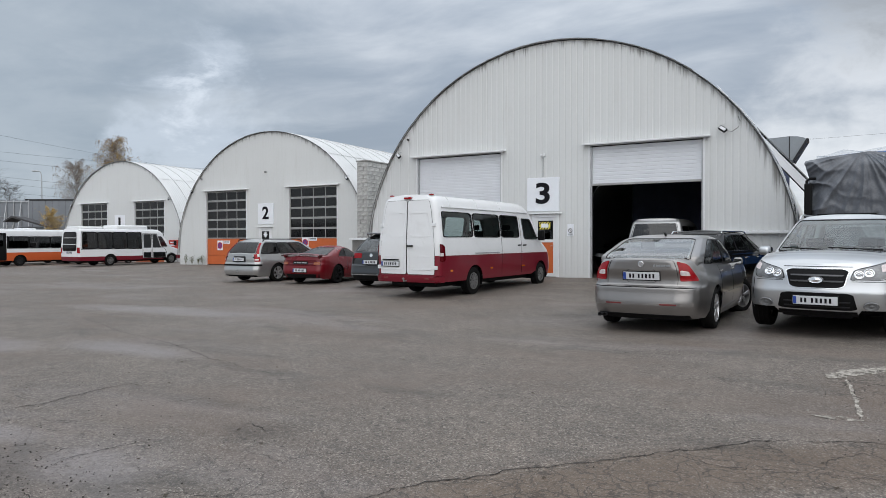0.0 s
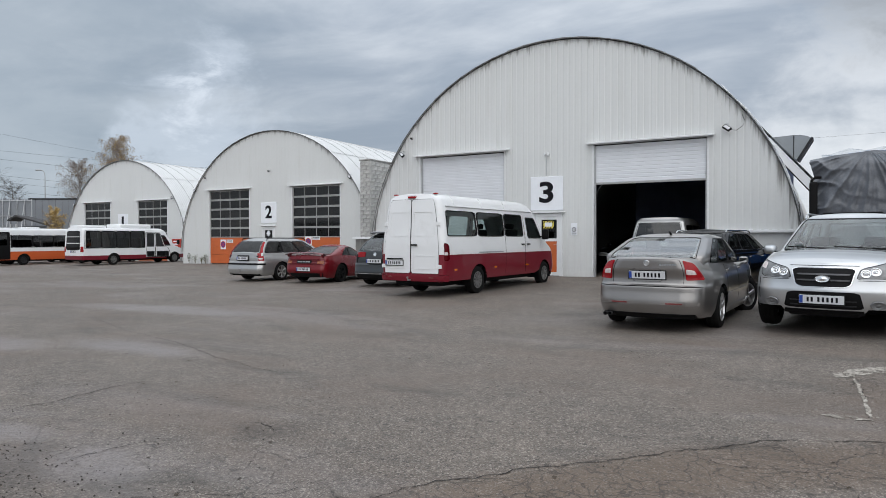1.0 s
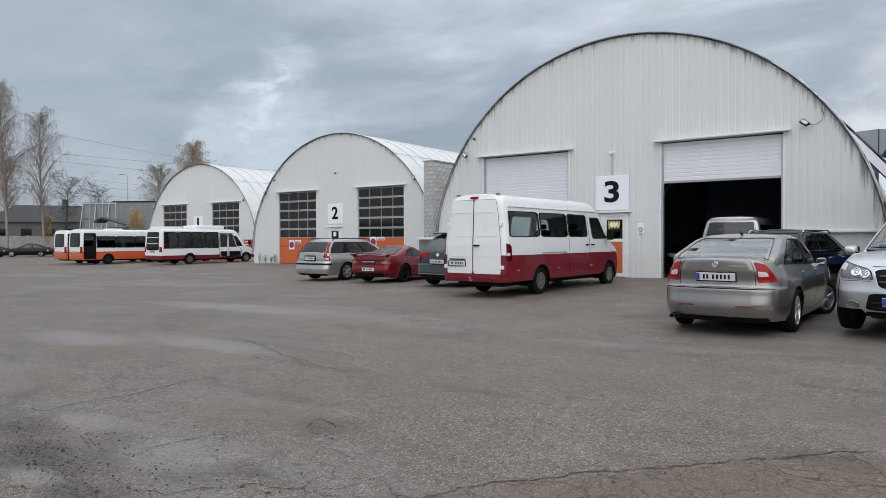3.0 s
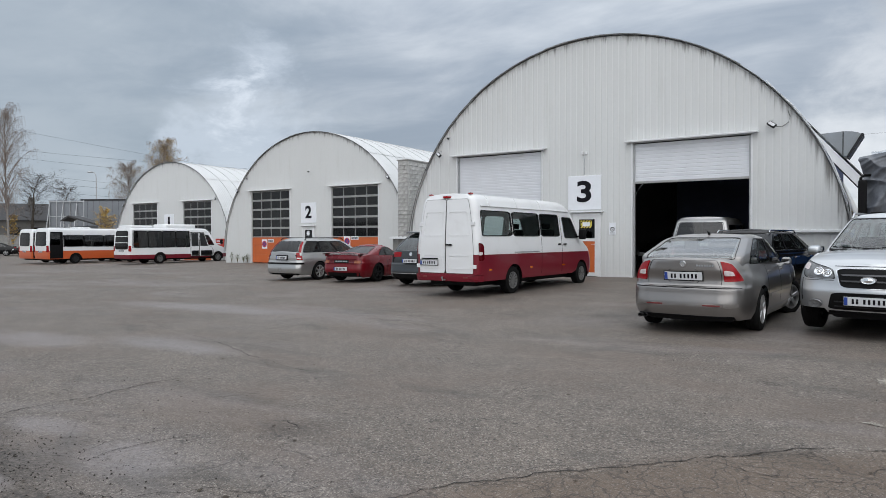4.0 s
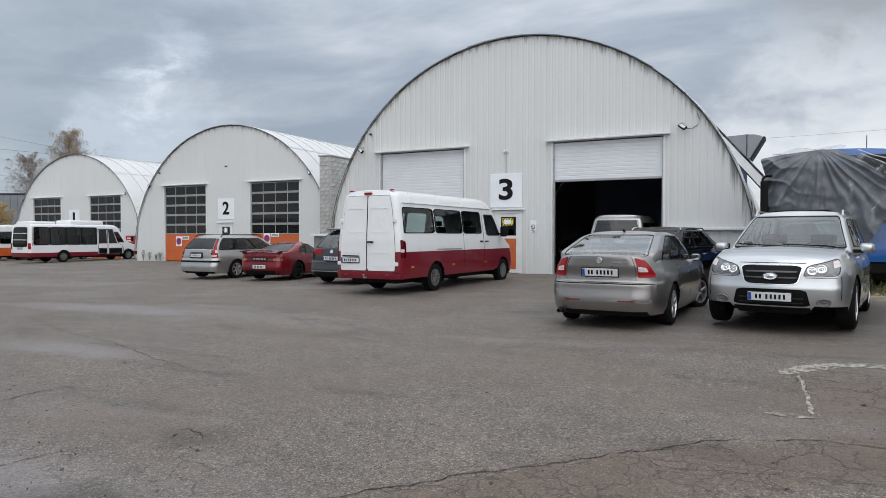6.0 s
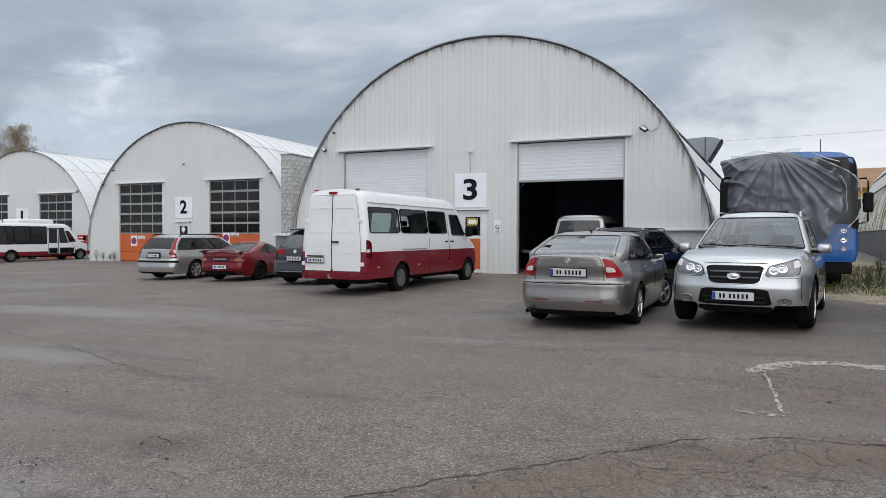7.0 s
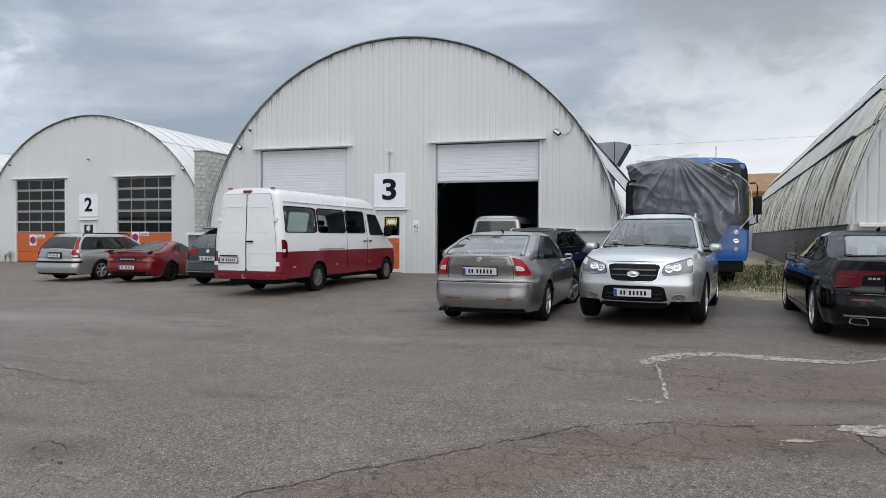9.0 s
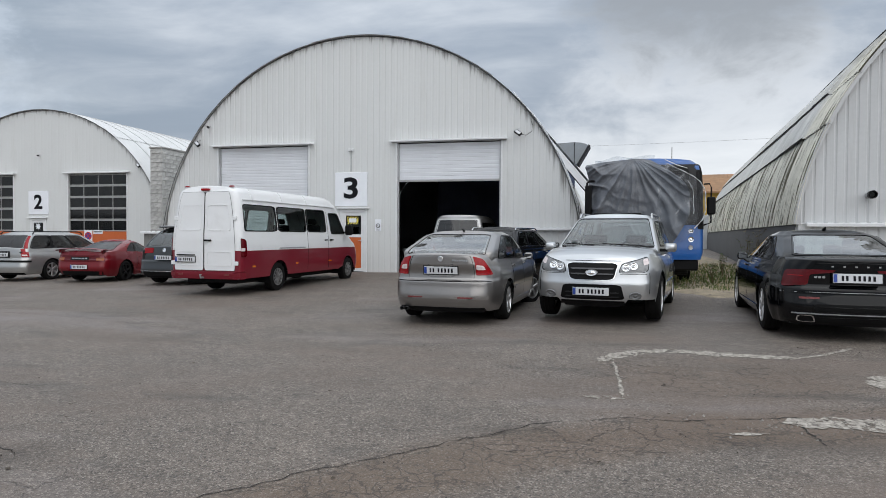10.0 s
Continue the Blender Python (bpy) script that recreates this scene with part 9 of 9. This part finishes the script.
def canopy_shelter(m):
    d = thing("shelter", m, "low shelter with a shallow dark pitched roof", "shelter")
    b = bmesh.new()
    grid([[(-1.2, y, 3.6), (-0.5, y, 4.05), (2.5, y, 3.15)] for y in (-1.2, 1.2)] , b)
    grid([[(-1.2, y, 3.5), (-0.5, y, 3.95), (2.5, y, 3.05)] for y in (-1.2, 1.2)], b)
    grid([[(-1.2, -1.2, 3.6), (-0.5, -1.2, 4.05), (2.5, -1.2, 3.15)], [(-1.2, -1.2, 3.45), (-0.5, -1.2, 3.9), (2.5, -1.2, 3.0)]], b)
    part("roof", b, HOUSE_ROOF, d)
    for x in (-1.0, -0.5, 2.3):
        part("post", box((x - 0.06, -1.05, -0.3), (x + 0.06, -0.93, 3.2)), STEEL, d)
    part("back_wall", box((-1.0, 1.0, -0.3), (2.3, 1.1, 3.1)), FAR_GREY, d)
    return d


canopy_shelter(pose(-64.8, 34.2, ground_z(-65, 34), 0, 0, 36))


def low_house(m):
    """A long house with a hipped roof and rows of windows, beyond the yard wall."""
    d = thing("low_house", m, "long grey house with a dark hipped roof beyond the wall", "house")
    part("wall", box((-11, 0, -0.5), (7, 8, 4.2), 0.02), HOUSE_WALL, d)
    b = bmesh.new()
    e = [(-11.4, -0.4), (7.4, -0.4), (7.4, 8.4), (-11.4, 8.4)]
    low = [b.verts.new((x, y, 4.2)) for x, y in e]
    r0, r1 = b.verts.new((-8, 4, 6.6)), b.verts.new((4.5, 4, 6.6))
    for f in ((low[0], low[1], r1, r0), (low[1], low[2], r1), (low[2], low[3], r0, r1), (low[3], low[0], r0)):
        b.faces.new(f)
    part("roof", b, HOUSE_ROOF, d)
    for k in range(6):
        x = -9.5 + 2.7 * k
        w = part("window", box((x, -0.06, 1.9), (x + 1.3, 0.0, 3.3), 0.02), HOUSE_ROOF, d)
        part("pane", box((x + 0.08, -0.075, 1.98), (x + 1.22, -0.062, 3.22)), DARK_GLASS, w)
    part("chimney", box((-2.4, 3.6, 5.6), (-1.7, 4.3, 7.4), 0.02), HOUSE_WALL, d)
    return d


low_house(pose(-93, 44.5, ground_z(-93, 44), 0, 0, 58))
yw = link("wall_yard", moved(box((-16, 0, -0.6), (14, 0.2, 2.3), 0.02), Matrix.Identity(4)), CONCRETE)
yw.matrix_world = pose(-89.5, 37.5, ground_z(-89, 37), 0, 0, 60)
tagged(yw, "weathered concrete yard wall beyond the parked cars", "wall", kind="structure")


def panel_piers():
    for k in range(11):
        p = link("pier", box((-15.9 + 3 * k, -0.08, -0.6), (-15.6 + 3 * k, 0.0, 2.36), 0.01), CONCRETE)
        p.parent = yw


panel_piers()


def street_lamp(m):
    d = thing("street_lamp", m, "tall grey street lamp with a curved arm", "street lamp")
    part("pole", tube([(0, 0, -0.3), (0, 0, 5), (0, 0, 9.2)], [0.09, 0.07, 0.05]), STEEL, d)
    part("arm", tube([(0, 0, 9.2), (-0.05, 0, 9.65), (-0.18, 0, 9.9), (-0.42, 0, 9.98)], 0.04), STEEL, d)
    part("lantern", box((-1.0, -0.13, 9.91), (-0.38, 0.13, 10.05), 0.05), STEEL, d)
    return d


street_lamp(pose(-78.3, 43.35, ground_z(-78, 43) - 0.2, 0, 0, 38))


def power_lines():
    """Sagging conductors strung across the far sky."""
    for k, (x0, y0, z0, x1, y1, z1, sag) in enumerate((
            (-125, 41, 17.0, -120, 106, 17.6, 0.5), (-125, 41.6, 16.0, -120, 107, 15.2, 0.6), (-125, 42, 13.6, -120, 107, 11.5, 0.6), (-125, 42, 12.4, -120, 108, 10.4, 0.6),
            (-125, 42, 21.5, -130, 110, 18.0, 0.4), (-125, 43, 10.6, -120, 108, 8.9, 0.4), (-30, 152, 21.5, 80, 136, 22.0, 0.8))):
        b = bmesh.new()
        tube([(x0 + (x1 - x0) * t, y0 + (y1 - y0) * t, z0 + (z1 - z0) * t - 4 * sag * t * (1 - t)) for t in np.linspace(0, 1, 17)], 0.017, 5, b)
        ob = link("power_line", b, TRIM_DARK)
        tagged(ob, "thin dark overhead power line against the sky", "power line", "power lines", kind="structure")


power_lines()


def ochre_building():
    d = thing("ochre_building", pose(10.5, 66, ground_z(10, 66), 0, 0, -6), "ochre building with a rust brown roof beyond the sheds", "building")
    part("wall", box((-4.6, 0, -0.5), (9, 9, 5.2), 0.02), OCHRE, d)
    b = bmesh.new()
    grid([[(x, -0.5, 5.1), (x, 4.5, 7.1), (x, 9.5, 5.1)] for x in (-5.1, 9.5)], b)
    grid([[(x, -0.5, 4.95), (x, -0.5, 5.1)] for x in (-5.1, 9.5)], b)
    part("roof", b, RUST, d)
    for k in range(36):
        part("roof_batten", moved(box((-5.0 + 0.4 * k, 0, 0), (-4.96 + 0.4 * k, 5.38, 0.03)), Matrix.Translation((0, -0.5, 5.1)) @ Matrix.Rotation(math.atan2(2.0, 5.0), 4, "X")), RUST, d)
    for k in range(4):
        w = part("window", box((-4.0 + 3.4 * k, -0.05, 2.6), (-2.8 + 3.4 * k, 0.0, 4.2), 0.02), TRIM_WHITE, d)
        part("pane", box((-3.92 + 3.4 * k, -0.07, 2.68), (-2.88 + 3.4 * k, -0.055, 4.12)), DARK_GLASS, w)
    return d


ochre_building()
rear = link("wall_yard_end", box((-0.4, 52.4, 0.0), (8.0, 52.65, 3.0), 0.01), GREY_WALL)
tagged(rear, "plain grey wall closing the strip between two sheds", "wall", kind="structure")
for x, y, t, s in ((-78.6, 33.6, 62, "far black saloon parked along the yard wall"), (-80.6, 30.2, 60, "far black saloon parked along the yard wall"), (-76.0, 36.9, 62, "far black saloon parked along the yard wall")):
    dark_saloon(on_ground(x, y, t + 90), s)


def small_van(m):
    P = dict(W=1.80, wb=2.75, ro=0.85, fo=0.85, rw=0.31, tw=0.2, paint=SILVER2, sill=0.24, rear_low=0.28,
             top=[(-0.85, 1.05), (2.4, 1.02), (2.8, 0.98), (3.3, 0.85), (3.6, 0.72)], yr=[0.06, 0.02, 0.0, 0.0, 0.01, 0.02, 0.04], rear_glass=TINT_GLASS, side_glass=TINT_GLASS,
             green=dict(z=[0.95, 1.05, 1.28, 1.52, 1.70, 1.78], hw=[0.88, 0.87, 0.84, 0.79, 0.74, 0.64], yr=[-0.83, -0.82, -0.78, -0.72, -0.66, -0.5],
                        yf=[2.8, 2.66, 2.40, 2.06, 1.8, 1.55], zw=(1.08, 1.56), rz=(1.10, 1.64), fz=(1.08, 1.64), br=0.04, crown=0.03),
             wins=[(2.04, 2.5), (2.56, 2.93)], gaps=[0.7, 1.7, 2.6], handles=[0.9, 1.85], seats=(1.9,))
    d, low, cab = car("small_van", m, "small grey panel van squeezed between minibuses", P)
    lamp_patch(d, low, "tail_lamp", [(1.0, 0.75), (1.7, 0.75), (1.7, 1.02), (1.05, 1.02)], RED_LENS)


small_van(on_ground(-44.6, 27.6, 0))
dark_saloon(on_ground(-6.0, 27.6, 172), "black car standing in the dark of the workshop")


def red_board(m):
    d = thing("red_board", m, "small red and white board on posts by the shed corner", "sign")
    part("board", box((-0.6, -0.02, 1.35), (0.6, 0.02, 1.95), 0.01), RED_SIGN, d)
    part("panel", box((-0.5, -0.03, 1.62), (0.5, -0.02, 1.86)), SIGN_WHITE, d)
    for x in (-0.5, 0.5):
        part("post", tube([(x, 0.03, -0.2), (x, 0.03, 1.9)], 0.03), STEEL, d)
    return d


red_board(on_ground(-37.6, 31.6, 20))


def hook_post(m):
    d = thing("hook_post", m, "thin dark post with a ring top beside the parked cars", "post")
    part("post", tube([(0, 0, -0.1), (0, 0, 1.35)], 0.022), BLACK, d)
    part("ring", moved(lathe([(-0.02, 0.07), (0.0, 0.095), (0.02, 0.07), (0.0, 0.05), (-0.02, 0.07)], 18), Matrix.Translation((0, 0, 1.44)) @ Matrix.Rotation(radians(90), 4, "Z")), BLACK, d)
    return d


hook_post(on_ground(-15.0, 21.2))


def reflection_hall():
    """Unseen long hall, added away from the sheds to close the yard and darken car reflections."""
    w = link("wall_yard_hall", box((-90, -46, -2.0), (70, -36, 4.5), 0.05), DULL_CLAD)
    tagged(w, "unseen long plain white hall added for reflections in the cars", "wall", kind="structure")


reflection_hall()


# ---- block wall between the sheds ----
def block_wall():
    ob = link("wall_block_pier", box((-19.68, 26.02, -0.5), (-19.08, 31.0, 5.25)), mat("mortar", (0.44, 0.435, 0.42), 0.95, 0, 0.2, 4, 40))
    tagged(ob, "unrendered concrete block wall between two sheds", "wall", kind="structure")
    cap = link("coping", box((-19.74, 25.98, 5.25), (-19.02, 31.0, 5.31), 0.01), CONCRETE)
    cap.parent = ob
    lg, sh = bpy.data.meshes.new("block"), bpy.data.meshes.new("half_block")
    for me, w in ((lg, 0.385), (sh, 0.185)):
        b = box((-w / 2, -0.02, -0.092), (w / 2, 0.02, 0.092), 0.008, seg=1)
        b.to_mesh(me)
        b.free()
        me.materials.append(BLOCK)
    rng = random.Random(9)

    def lay(me, m):
        o = new("block", me)
        o.parent = ob
        o.matrix_world = m

    for c in range(27):
        z = -0.1 + 0.2 * c
        off = 0.2 * (c % 2)
        y = 26.02 + off
        while y < 29.9:
            lay(lg, Matrix.Translation((-19.075 + rng.uniform(0, 0.006), y + 0.2, z)) @ Matrix.Rotation(radians(90), 4, "Z"))
            y += 0.4
        lay(lg if c % 2 else sh, Matrix.Translation((-19.48 if c % 2 else -19.58, 26.015 - rng.uniform(0, 0.006), z)))
        lay(sh if c % 2 else lg, Matrix.Translation((-19.18 if c % 2 else -19.28, 26.015 - rng.uniform(0, 0.006), z)))


block_wall()
